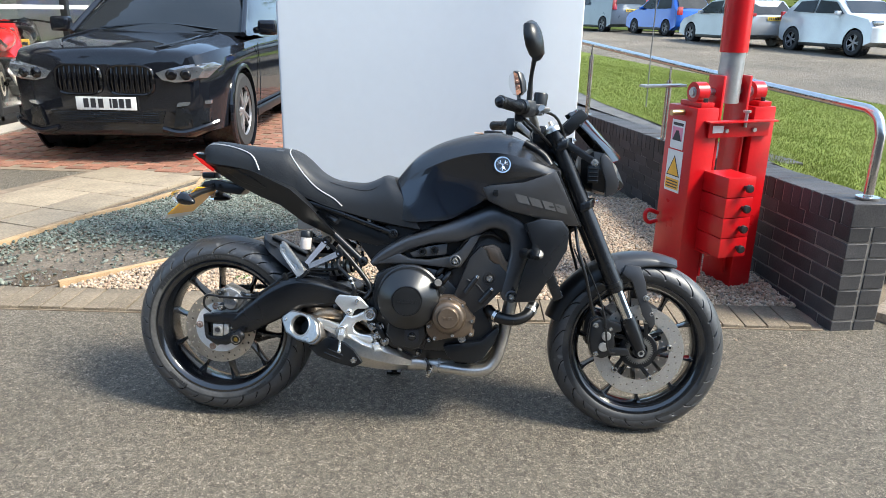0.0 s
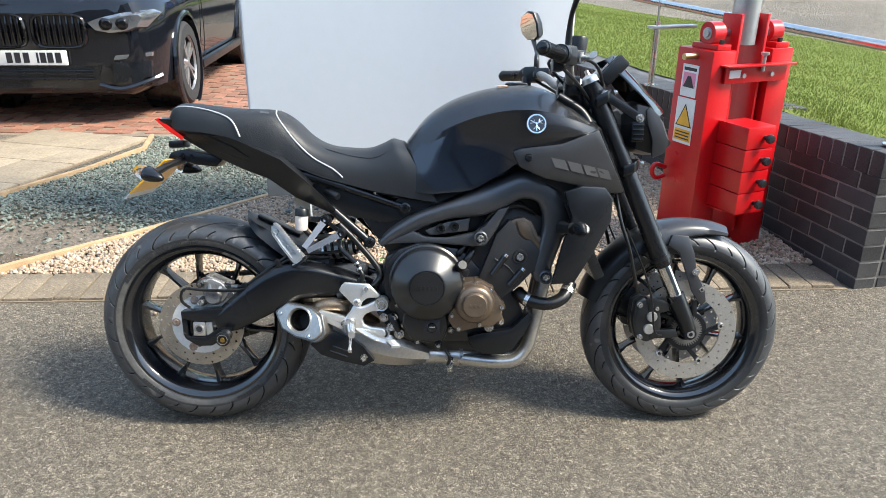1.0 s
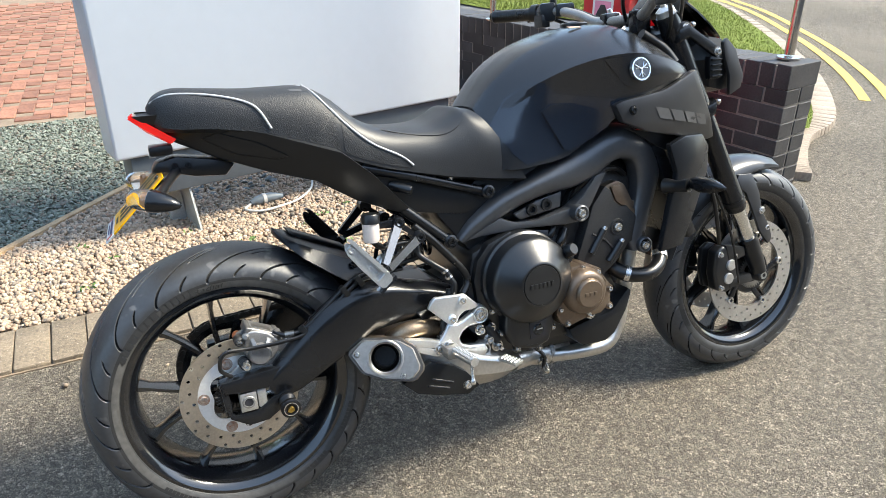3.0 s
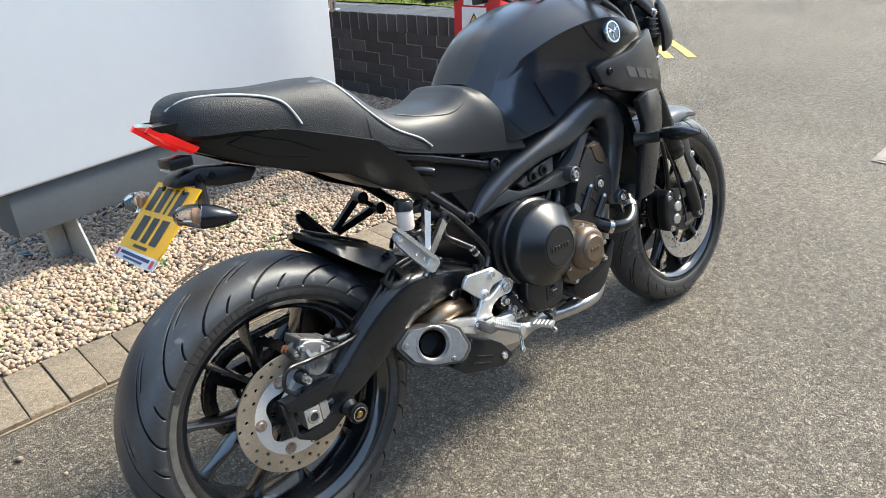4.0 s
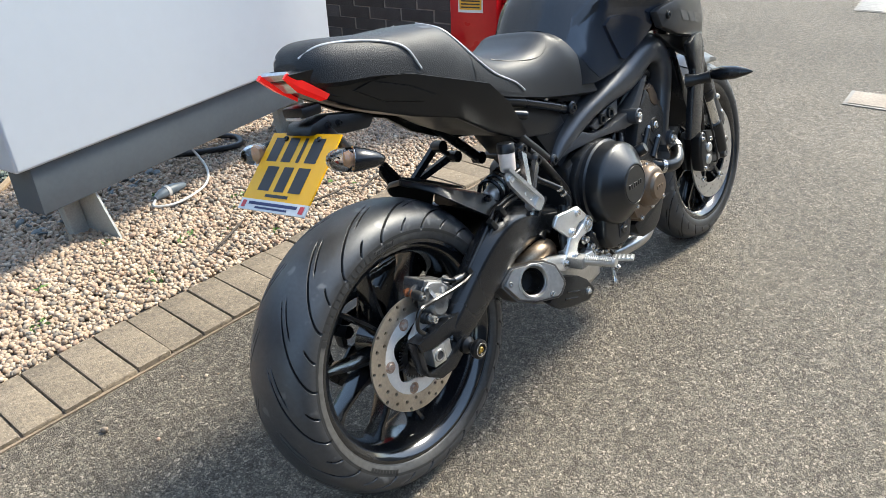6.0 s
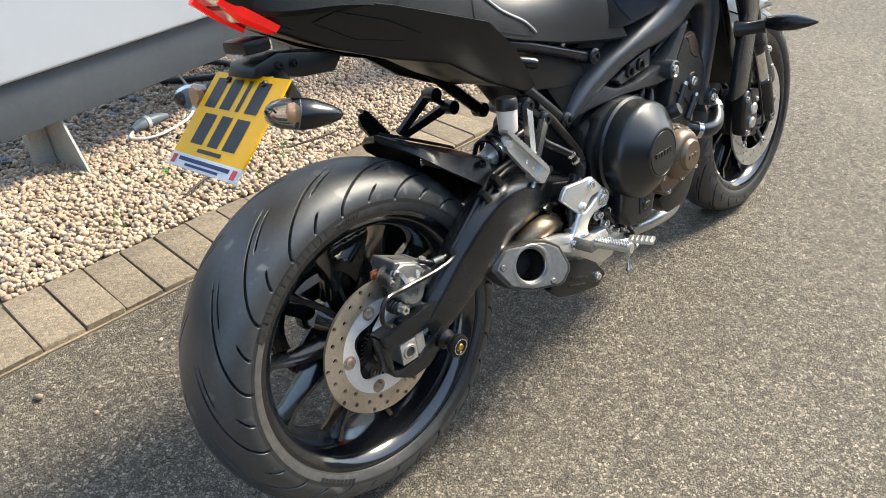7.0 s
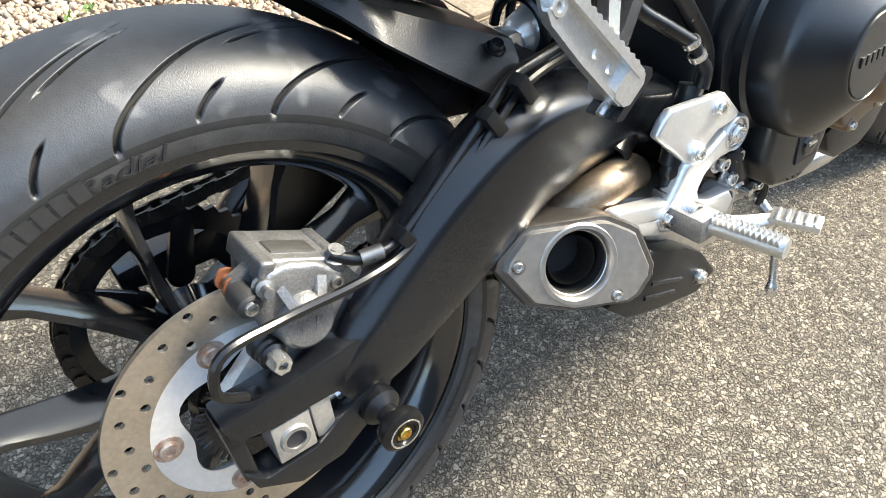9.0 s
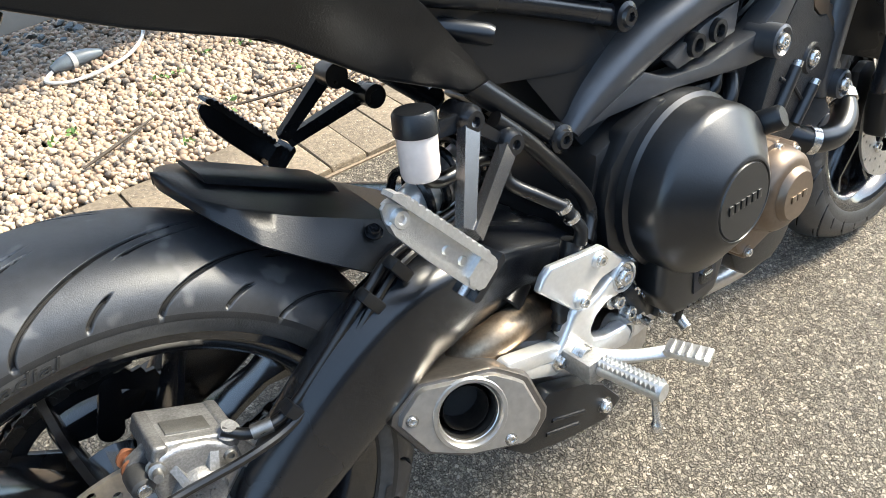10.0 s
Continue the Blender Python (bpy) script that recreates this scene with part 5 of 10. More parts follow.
for i in range(26):
    a = radians(95 + i * 170 / 25)
    chain_pts.append(Vector((RC[0] + 0.111 * math.cos(a), 0.091, RC[2] + 0.111 * math.sin(a))))
topl = [Vector((RC[0] + 0.111 * math.cos(radians(95)), 0.091, RC[2] + 0.111 * math.sin(radians(95)))).lerp(Vector((0.52, 0.091, 0.445)), t) for t in np.linspace(0, 1, 34)][::-1]
botl = [Vector((RC[0] + 0.111 * math.cos(radians(265)), 0.091, RC[2] + 0.111 * math.sin(radians(265)))).lerp(Vector((0.52, 0.091, 0.365)), t) for t in np.linspace(0, 1, 34)]
full = topl + chain_pts[1:] + botl[1:]
bm = BM()
for i, (a, b) in enumerate(zip(full, full[1:])):
    d = b - a
    ang_ = math.atan2(d.z, d.x)
    for yy in ((-0.0085, 0.0085) if i % 2 else (-0.0055, 0.0055)):
        merge(bm, box(((a.x + b.x) / 2, a.y + yy, (a.z + b.z) / 2), (d.length * 1.25, 0.002, 0.0135), 0.0, Matrix.Rotation(-ang_, 3, "Y")))
    merge(bm, cyl((a.x, a.y - 0.0105, a.z), (a.x, a.y + 0.0105, a.z), 0.0048, seg=8))
bpart("chain", bm, surf("oily_chain", (0.06, 0.055, 0.05), (0.11, 0.10, 0.09), 60, 0.4, 0.9, fine=0.2), "oily roller chain")

# swingarm
ARM = [(0.050, 0.318, 0.026, 0.018, 0.124), (0.084, 0.336, 0.041, 0.022, 0.124), (0.115, 0.356, 0.047, 0.024, 0.123), (0.160, 0.387, 0.054, 0.026, 0.122), (0.215, 0.421, 0.059, 0.028, 0.121), (0.265, 0.444, 0.058, 0.031, 0.117), (0.315, 0.445, 0.054, 0.034, 0.109), (0.365, 0.437, 0.047, 0.036, 0.098), (0.420, 0.425, 0.041, 0.036, 0.088), (0.480, 0.408, 0.036, 0.036, 0.082)]
ARM_SECTION = [(1.0, 0.42), (0.86, 0.74), (0.10, 1.0), (-0.80, 0.92), (-1.0, 0.60), (-1.0, -0.60), (-0.80, -0.92), (0.15, -1.0), (0.72, -0.80), (0.95, -0.25)]


def arm_side():
    """One leg of the swingarm: a flat outer face, a crease along its upper edge and a sloping top."""
    st = smooth_rows(ARM, 5)
    rings = []
    closed = [Vector((*p, 0)) for p in ARM_SECTION[-2:] + ARM_SECTION + ARM_SECTION[:2]]
    shape = spline(closed, 3)[6:-6]
    for i, (x, z, h, w, lat) in enumerate(st):
        x2, z2 = st[min(i + 1, len(st) - 1)][:2]
        x1, z1 = st[max(i - 1, 0)][:2]
        a = math.atan2(z2 - z1, x2 - x1)
        nx, nz = -math.sin(a), math.cos(a)
        rings.append([(x + nx * p.y * h, -lat - p.x * w, z + nz * p.y * h) for p in shape])
    return loft(rings)


swing = bpart("swingarm", arm_side(), BLACK, "satin black curved swingarm")
bpart("far_arm", flip(arm_side()), BLACK, parent=swing)
bm = box((0.41, 0, 0.425), (0.11, 0.17, 0.075), 0.02, None, 3)
merge(bm, cyl((0.485, -0.15, 0.40), (0.485, 0.15, 0.40), 0.034, seg=24, w=0.004))
bpart("pivot_box", bm, BLACK, parent=swing)


DROP = (([(-0.050, 0.358), (-0.046, 0.336), (-0.020, 0.331), (0.05, 0.329), (0.075, 0.318), (0.10, 0.335), (0.10, 0.370), (0.04, 0.366)], -0.143, -0.110), ([(-0.046, 0.300), (-0.030, 0.283), (0.015, 0.284), (0.045, 0.303), (0.068, 0.312), (0.10, 0.335), (0.092, 0.305), (0.068, 0.279), (0.035, 0.258), (-0.005, 0.256), (-0.04, 0.278)], -0.1425, -0.1105), ([(-0.052, 0.356), (-0.036, 0.345), (-0.034, 0.290), (-0.046, 0.285)], -0.138, -0.112))
for pts_, y0, y1 in DROP:
    bpart("dropout_lug", plate(pts_, y0, y1, 0.003), BLACK, parent=swing)
    bpart("dropout_lug", flip(plate(pts_, y0, y1, 0.003)), BLACK, parent=swing)
blk = bpart("axle_block", box((0.000, -0.124, 0.307), (0.034, 0.034, 0.040), 0.002), ALU, "bare aluminium chain adjuster block", swing)
bpart("axle_block", box((0.028, -0.122, 0.308), (0.018, 0.034, 0.038), 0.002), ALU, "", swing)
bpart("axle_ring", lathe([(0.009, -0.004), (0.009, 0.003), (0.0125, 0.003), (0.0135, 0.001), (0.0135, -0.004)], (0.000, -0.141, 0.307), (0, -1, 0), 24), ALUDULL, "", swing)
# flat black disc: the hollow axle end's shade given as colour
bpart("axle_bore", lathe([(0, 0.0012), (0.0092, 0.0012), (0.0092, -0.002)], (0.000, -0.141, 0.307), (0, -1, 0), 20), INKBLACK, "flat black disc standing for the axle hole's shade", swing)
bpart("adjuster_bolt", cyl((0.036, -0.124, 0.310), (0.074, -0.124, 0.320), 0.005, seg=10), ZINC, parent=swing)
bpart("adjuster_nut", cyl((0.046, -0.124, 0.3125), (0.053, -0.124, 0.3145), 0.009, seg=6), ZINC, parent=swing)
bpart("end_screw", bolt((-0.006, -0.128, 0.257), (-0.3, -0.2, -0.9), 0.006), ZINC, parent=swing)


def bobbin():
    return lathe([(0, 0.0), (0.016, 0.0), (0.018, 0.004), (0.018, 0.012), (0.010, 0.019), (0.010, 0.026), (0.018, 0.032), (0.0205, 0.037), (0.0205, 0.044), (0.016, 0.047), (0.011, 0.047), (0.010, 0.045), (0, 0.044)], (0.076, -0.136, 0.291), (0.0, -1, -0.06), 30)


bob = bpart("paddock_bobbin", bobbin(), surf("bobbin_black", (0.02, 0.02, 0.021), None, 20, 0.3, 0.6), "black paddock stand bobbin", swing)
bpart("paddock_bobbin", flip(bobbin()), bpy.data.materials["bobbin_black"], "", swing)
bpart("bobbin_ring", lathe([(0.0132, 0.0472), (0.0148, 0.0472), (0.0148, 0.0476), (0.0132, 0.0476)], (0.076, -0.136, 0.291), (0.0, -1, -0.06), 30, True), ZINC, "white printed ring", swing)
bpart("bobbin_screw", bolt((0.076, -0.1805, 0.2883), r=0.006, h=0.004), surf("gold_screw", (0.6, 0.42, 0.12), None, 20, 0.3, 1.0), "", swing)

# hugger over the rear tyre: a pointed tip, a flat top and creased skirts
rings = []
for t in np.linspace(0, 1, 22) ** 1.4:
    xc = 0.116 + 0.172 * t
    zc = float(np.interp(t, [0, 0.2, 0.5, 0.8, 1.0], [0.629, 0.612, 0.586, 0.562, 0.546]))
    hw_ = float(np.interp(t, [0, 0.05, 0.12, 0.25, 0.5, 0.8, 1.0], [0.004, 0.040, 0.072, 0.096, 0.104, 0.109, 0.110]))
    drop = float(np.interp(t, [0, 0.12, 0.25, 0.5, 0.8, 1.0], [0.001, 0.010, 0.022, 0.034, 0.048, 0.044]))
    top_ = [Vector((xc, hw_ * u, zc - 0.012 * abs(u) ** 1.6)) for u in (-0.82, -0.76, -0.6, -0.3, 0.0, 0.3, 0.6, 0.76, 0.82)]
    top_ = [Vector((xc, -hw_ - 0.002, zc - 0.012 - drop)), Vector((xc, -hw_ * 0.93, zc - 0.010 - drop * 0.52))] + top_ + [Vector((xc, hw_ * 0.93, zc - 0.010 - drop * 0.52)), Vector((xc, hw_ + 0.002, zc - 0.012 - drop))]
    bot_ = [Vector((p.x + 0.001, p.y * 0.965, p.z - 0.0035)) for p in top_]
    rings.append(top_ + bot_[::-1])
hug = bpart("hugger", loft(rings), PLASTIC, "black plastic rear wheel hugger", swing, sharp=44)
bpart("hugger_neck", loft([[(x, -w_, z - 0.03), (x, -w_ * 0.9, z), (x, w_ * 0.9, z), (x, w_, z - 0.03), (x, w_ * 0.9, z - 0.035), (x, -w_ * 0.9, z - 0.035)] for x, w_, z in ((0.270, 0.074, 0.545), (0.310, 0.070, 0.522), (0.360, 0.066, 0.492))]), PLASTIC, "", swing)
bpart("rib", loft([[(x, -0.030, z + 0.001), (x, -0.022, z + 0.007), (x, 0.030, z + 0.007), (x, 0.038, z + 0.001)] for x, z in ((0.150, 0.612), (0.205, 0.586), (0.270, 0.554))]), PLASTIC, "raised centre of the hugger", hug)
bpart("hugger_bolt", bolt((0.262, -0.100, 0.540), (0, -0.5, 0.8), 0.006), BLACK, "", hug)

# rear brake caliper on its bracket
CALGREY = surf("rough_cast_caliper", (0.40, 0.395, 0.39), (0.19, 0.188, 0.185), 34, 0.44, 0.8, bump=0.0004, bscale=420, fine=0.25)
CALDARK = surf("weathered_cast_caliper", (0.115, 0.113, 0.112), (0.20, 0.198, 0.195), 40, 0.5, 0.6, bump=0.0004, bscale=420, fine=0.3)
COPPER = surf("rusty_copper", (0.33, 0.13, 0.06), (0.24, 0.105, 0.06), 120, 0.42, 0.5, fine=0.3)
TURN = Matrix.Rotation(radians(25), 3, "Y")
cal = bpart("rear_caliper", plate([(0.000, 0.418), (0.004, 0.446), (0.014, 0.462), (0.030, 0.462), (0.052, 0.452), (0.072, 0.434), (0.074, 0.414), (0.056, 0.392), (0.034, 0.386), (0.014, 0.396)], -0.122, -0.096, 0.005, 3), CALGREY, "dull cast aluminium rear caliper")
bpart("inner_half", plate([(0.002, 0.424), (0.010, 0.458), (0.030, 0.460), (0.074, 0.438), (0.076, 0.416), (0.050, 0.398), (0.018, 0.402)], -0.078, -0.058, 0.005, 3), CALGREY, "", cal)
bpart("bridge", box((0.042, -0.088, 0.449), (0.062, 0.056, 0.016), 0.004, TURN, 3), CALGREY, "", cal)
bpart("bridge_rib", box((0.0145, -0.090, 0.461), (0.013, 0.060, 0.018), 0.004, TURN, 3), CALDARK, "", cal)
bpart("bridge_rib", box((0.070, -0.086, 0.437), (0.012, 0.050, 0.018), 0.004, TURN, 3), CALGREY, "", cal)
bpart("cover_plate", box((0.043, -0.094, 0.4575), (0.038, 0.020, 0.003), 0.001, TURN), DULLZINC, "flat steel pad cover", cal)
bpart("web", loft([[(0.016, -0.121, 0.447), (0.022, -0.121, 0.450), (0.022, -0.116, 0.452), (0.016, -0.116, 0.449)], [(0.020, -0.131, 0.428), (0.027, -0.131, 0.431), (0.027, -0.118, 0.434), (0.020, -0.118, 0.431)]]), CALGREY, "", cal)
bpart("web", loft([[(0.052, -0.120, 0.446), (0.059, -0.120, 0.442), (0.058, -0.114, 0.446), (0.052, -0.114, 0.449)], [(0.042, -0.131, 0.426), (0.049, -0.131, 0.422), (0.050, -0.117, 0.428), (0.043, -0.117, 0.431)]]), CALGREY, "", cal)
bpart("piston_housing", lathe([(0, 0.006), (0.019, 0.006), (0.0225, 0.003), (0.024, -0.004), (0.0275, -0.016), (0.029, -0.03)], (0.031, -0.127, 0.411), (0.0, -1, 0.05), 36), CALDARK, "dark round piston housing", cal)
bm = BM()
for i in range(5):
    # cast maker's mark, as plain bars
    merge(bm, box((0.019 + i * 0.006, -0.1332, 0.4135 - i * 0.0012), (0.0018, 0.0012, 0.011), 0.0, Matrix.Rotation(radians(12 if i % 2 else -20), 3, "Y")))
bpart("cast_mark", bm, CALDARK, "", cal)
bpart("lug", capsule((0.064, 0.432), (0.080, 0.408), 0.013, 0.010, -0.118, -0.098, 0.004), CALGREY, "", cal)
bpart("lug", capsule((-0.002, 0.447), (0.014, 0.452), 0.011, 0.012, -0.104, -0.092, 0.003), CALDARK, "", cal)
bpart("bracket", plate([(-0.045, 0.366), (-0.040, 0.348), (-0.020, 0.343), (0.010, 0.362), (0.060, 0.378), (0.100, 0.392), (0.092, 0.425), (0.060, 0.405), (0.015, 0.402), (-0.014, 0.392)], -0.112, -0.096, 0.005), ALU, "bright aluminium caliper bracket", cal)
bpart("bracket_boss", lathe([(0, 0.004), (0.010, 0.004), (0.0135, 0.0), (0.015, -0.012)], (-0.030, -0.112, 0.356), (0, -1, 0), 22), ALU, "", cal)
bpart("bracket_bolt", bolt((-0.034, -0.116, 0.351), r=0.0045, h=0.005), ZINC, "", cal)
bpart("banjo", lathe([(0, 0.012), (0.0065, 0.012), (0.007, 0.006), (0.0105, 0.005), (0.011, 0.0), (0.011, -0.010), (0, -0.010)], (0.070, -0.112, 0.441), (0.2, -0.35, 0.9), 18), CALDARK, "banjo bolt", cal)
bpart("bellows", lathe([(0, 0.018), (0.009, 0.018), (0.0115, 0.016), (0.0115, 0.013), (0.0095, 0.0115), (0.012, 0.009), (0.012, 0.006), (0.010, 0.0045), (0.013, 0.002), (0.014, -0.004), (0, -0.004)], (-0.001, -0.112, 0.395), (0, -1, 0), 24), HOSE, "ribbed rubber boot", cal)
bpart("slide_pin", lathe([(0, 0.006), (0.004, 0.006), (0.0045, 0.014), (0.0075, 0.014), (0.0085, 0.011), (0.0085, 0.0), (0, 0)], (-0.001, -0.130, 0.396), (0, -1, 0), 6), ZINC, "", cal)
bpart("pin", cyl((-0.006, -0.076, 0.449), (-0.006, -0.106, 0.447), 0.0045, seg=14), COPPER, "rusty caliper pin", cal)
for y in (-0.084, -0.099):
    bpart("washer", lathe([(0.004, 0.0015), (0.009, 0.0015), (0.0095, 0.0), (0.009, -0.0015), (0.004, -0.0015)], (-0.006, y, 0.448), (0, 1, 0), 22, True), COPPER, "rust-coloured copper washer", cal)
bpart("boot", lathe([(0, 0.026), (0.007, 0.026), (0.0095, 0.024), (0.0105, 0.016), (0.0105, 0.004), (0.008, 0.0), (0, 0)], (-0.006, -0.101, 0.447), (0, -1, -0.08), 20), SIDEWALL, "grey rubber pin boot", cal)
bpart("boot_pin", lathe([(0, 0.002), (0.005, 0.002), (0.0058, 0.0), (0.0058, -0.003), (0, -0.003)], (-0.006, -0.1275, 0.4448), (0, -1, -0.08), 16), ZINC, "", cal)
bpart("bleed_nipple", lathe([(0, 0.020), (0.0038, 0.020), (0.0045, 0.016), (0.0038, 0.012), (0.0042, 0.009), (0.0072, 0.008), (0.0072, 0.002), (0.009, 0.0), (0, 0)], (0.009, -0.119, 0.452), (-0.15, -1, 0.3), 12), DULLZINC, "", cal)
bpart("caliper_bolt", bolt((0.064, -0.119, 0.428), r=0.006), DULLZINC, "", cal)
bpart("sensor", lathe([(0, 0.014), (0.010, 0.014), (0.012, 0.006), (0.008, -0.01), (0, -0.01)], (-0.022, -0.124, 0.364), (-0.4, -1, 0.2), 16), HOSE, "black wheel speed sensor", cal)
cal.location = (0.008, 0.0, -0.013)
bpart("brake_hose", tube([(0.074, -0.114, 0.436), (0.090, -0.124, 0.428), (0.106, -0.130, 0.428), (0.134, -0.128, 0.432), (0.180, -0.126, 0.464), (0.232, -0.122, 0.501), (0.262, -0.116, 0.517), (0.300, -0.108, 0.520), (0.360, -0.095, 0.520), (0.42, -0.10, 0.53)], 0.0052, 10), HOSE, "black brake hose along the swingarm")
bpart("sensor_lead", tube([(-0.024, -0.137, 0.368), (-0.044, -0.146, 0.392), (-0.032, -0.150, 0.425), (0.02, -0.140, 0.420), (0.085, -0.142, 0.420), (0.134, -0.136, 0.424), (0.184, -0.134, 0.456), (0.236, -0.130, 0.494), (0.268, -0.122, 0.508), (0.31, -0.112, 0.512), (0.37, -0.10, 0.51)], 0.0042, 8), HOSE, "thin black sensor lead")
for x, z in ((0.134, 0.428), (0.228, 0.496), (0.262, 0.513)):
    bpart("hose_clip", box((x, -0.131, z), (0.012, 0.016, 0.026), 0.002, Matrix.Rotation(radians(-32), 3, "Y")), PLASTIC, "black hose clip")
bpart("hose_ferrule", cyl((0.094, -0.126, 0.4275), (0.112, -0.130, 0.428), 0.0068, seg=12), DULLZINC, "crimped steel ferrule")

# seat
SEATS = [(-0.088, 0.888, 0.906, 0.035), (-0.070, 0.870, 0.928, 0.060), (-0.035, 0.862, 0.938, 0.080), (0.030, 0.856, 0.932, 0.097), (0.100, 0.842, 0.925, 0.108), (0.160, 0.818, 0.923, 0.115), (0.215, 0.792, 0.919, 0.118), (0.260, 0.774, 0.893, 0.118), (0.310, 0.754, 0.847, 0.120), (0.360, 0.736, 0.822, 0.122), (0.420, 0.720, 0.814, 0.122), (0.490, 0.703, 0.815, 0.124), (0.560, 0.690, 0.830, 0.130), (0.620, 0.680, 0.842, 0.135), (0.672, 0.672, 0.835, 0.136)]


def seat_at(x):
    A = np.array(SEATS)
    return tuple(np.interp(x, A[:, 0], A[:, k]) for k in (1, 2, 3))


def seat_point(row, t, grow=0.0):
    """A point of the cushion's skin: t runs from the right lower edge over the top to the left."""
    x, zl, zt, hw_ = row
    c_, s_ = math.cos(t), math.sin(t)
    y = -hw_ * abs(c_) ** 0.5 * (1 if c_ > 0 else -1) * (1 + grow / hw_)
    z = zl + (zt - zl + grow) * abs(s_) ** 0.62
    # the nose leans back under the tank
    f = max(0.0, min(1.0, (x - 0.42) / 0.24)) ** 1.5
    return (x - 0.6 * f * (z - 0.675), y, z)


def cushion(rows):
    rings = []
    for r in rows:
        ring = [seat_point(r, math.pi * k / 26) for k in range(27)]
        ring += [(r[0], r[3] * 0.85, r[1] - 0.008), (r[0], -r[3] * 0.85, r[1] - 0.008)]
        rings.append(ring)
    return loft(rings)


ST = smooth_rows(SEATS, 5)
seat = bpart("pillion_seat", cushion([r for r in ST if r[0] <= 0.262]), VINYLGRIP, "textured black vinyl pillion cushion")
seat2 = bpart("rider_seat", cushion([r for r in ST if r[0] >= 0.258]), VINYL, "smooth black vinyl rider cushion")


def row_at(x):
    return (x, *seat_at(x))


def skin_line(samples, side, grow=0.0015):
    out = []
    for x, t in samples:
        p = seat_point(row_at(x), t, grow)
        out.append((p[0], p[1] * side, p[2]))
    return out


for side in (1, -1):
    bpart("piping", tube(skin_line([(-0.080, 1.0), (-0.05, 0.95), (0.0, 0.88), (0.05, 0.76), (0.090, 0.58), (0.112, 0.36), (0.130, 0.06)], side), 0.0024, 8), PIPING, "silver piping", seat)
    bpart("piping", tube(skin_line([(0.216, 1.5), (0.226, 1.1), (0.245, 0.80), (0.285, 0.50), (0.330, 0.32), (0.385, 0.18), (0.412, 0.05)], side), 0.0024, 8), PIPING, "silver piping", seat2)
    bpart("stitching", tube(skin_line([(0.36, 1.05), (0.42, 0.85), (0.50, 0.72), (0.56, 0.80), (0.62, 1.1)], side, 0.0003), 0.0010, 6), VINYL, "stitched seam", seat2)
# grippy panel where the cushions meet, in front of the step
rows_ = [r for r in ST if 0.262 <= r[0] <= 0.415]
rings = []
for r in rows_:
    f = (r[0] - 0.262) / 0.15
    t1 = max(0.08, 0.72 - 0.66 * f)
    rings.append([seat_point(r, tt, 0.0008) for tt in np.linspace(0.02, t1, 8)])
bpart("side_panel", loft(rings, False, False), VINYLGRIP, "textured vinyl side panel", seat2)
bpart("seat_badge", loft([[seat_point(row_at(xx), tt, 0.0015) for tt in np.linspace(1.02, 1.16, 3)] for xx in (0.180, 0.205)], False, False), PRINTGREY, "small grey woven badge", seat)

# tail unit
def tail_lat(x):
    return float(np.interp(x, [-0.12, -0.05, 0.02, 0.115, 0.25, 0.312, 0.392], [0.050, 0.064, 0.086, 0.118, 0.170, 0.162, 0.132]))


def tail_top(x):
    return float(np.interp(x, [-0.118, -0.055, 0.02, 0.115, 0.25, 0.312, 0.392], [0.894, 0.893, 0.868, 0.840, 0.789, 0.735, 0.648]))


def tail_skin(x, z):
    """The panel leans in towards its lower edge."""
    return -tail_lat(x) + (tail_top(x) - z) * 0.50


TAIL = [(-0.118, 0.894), (-0.055, 0.893), (0.02, 0.868), (0.115, 0.840), (0.25, 0.789), (0.312, 0.735), (0.392, 0.648), (0.372, 0.640), (0.281, 0.681), (0.204, 0.732), (0.12, 0.758), (0.027, 0.796), (-0.048, 0.836)]


def tail_side():
    return plate(TAIL, 0.0, 0.016, 0.004, fun=tail_skin)


tail = bpart("tail_panel", tail_side(), PLASTIC, "matt black tail side panel")
bpart("tail_panel", flip(tail_side()), PLASTIC, "matt black tail side panel")


def tail_inset():
    return plate([(0.000, 0.838), (0.03, 0.848), (0.10, 0.822), (0.155, 0.79), (0.13, 0.784), (0.06, 0.802)], -0.003, 0.002, 0.002, fun=tail_skin)


bpart("inset", tail_inset(), PLASTIC, parent=tail)
for s in (1, -1):
    lip = [[(x, -s * (tail_lat(x) - 0.003), tail_top(x) - 0.003), (x, -s * (tail_lat(x) - 0.02), tail_top(x) + 0.002), (x, -s * max(0.03, tail_lat(x) - 0.075), tail_top(x) + 0.004)] for x in np.linspace(-0.11, 0.33, 12)]
    bpart("top_lip", loft(lip, False, False), PLASTIC, parent=tail)
rings = []
for x, zb, zt in ((-0.105, 0.880, 0.892), (-0.05, 0.838, 0.886), (0.03, 0.800, 0.868), (0.12, 0.765, 0.835), (0.20, 0.738, 0.80), (0.28, 0.690, 0.775), (0.36, 0.650, 0.74), (0.44, 0.64, 0.71)):
    w_ = float(np.interp(x, [-0.12, -0.05, 0.08, 0.25, 0.39, 0.45], [0.042, 0.046, 0.070, 0.098, 0.105, 0.10]))
    rings.append([(x, -w_, zt), (x, -w_ * 0.95, zb + 0.008), (x, -w_ * 0.6, zb), (x, w_ * 0.6, zb), (x, w_ * 0.95, zb + 0.008), (x, w_, zt)])
bpart("undertray", loft(rings), PLASTIC, "black undertray")


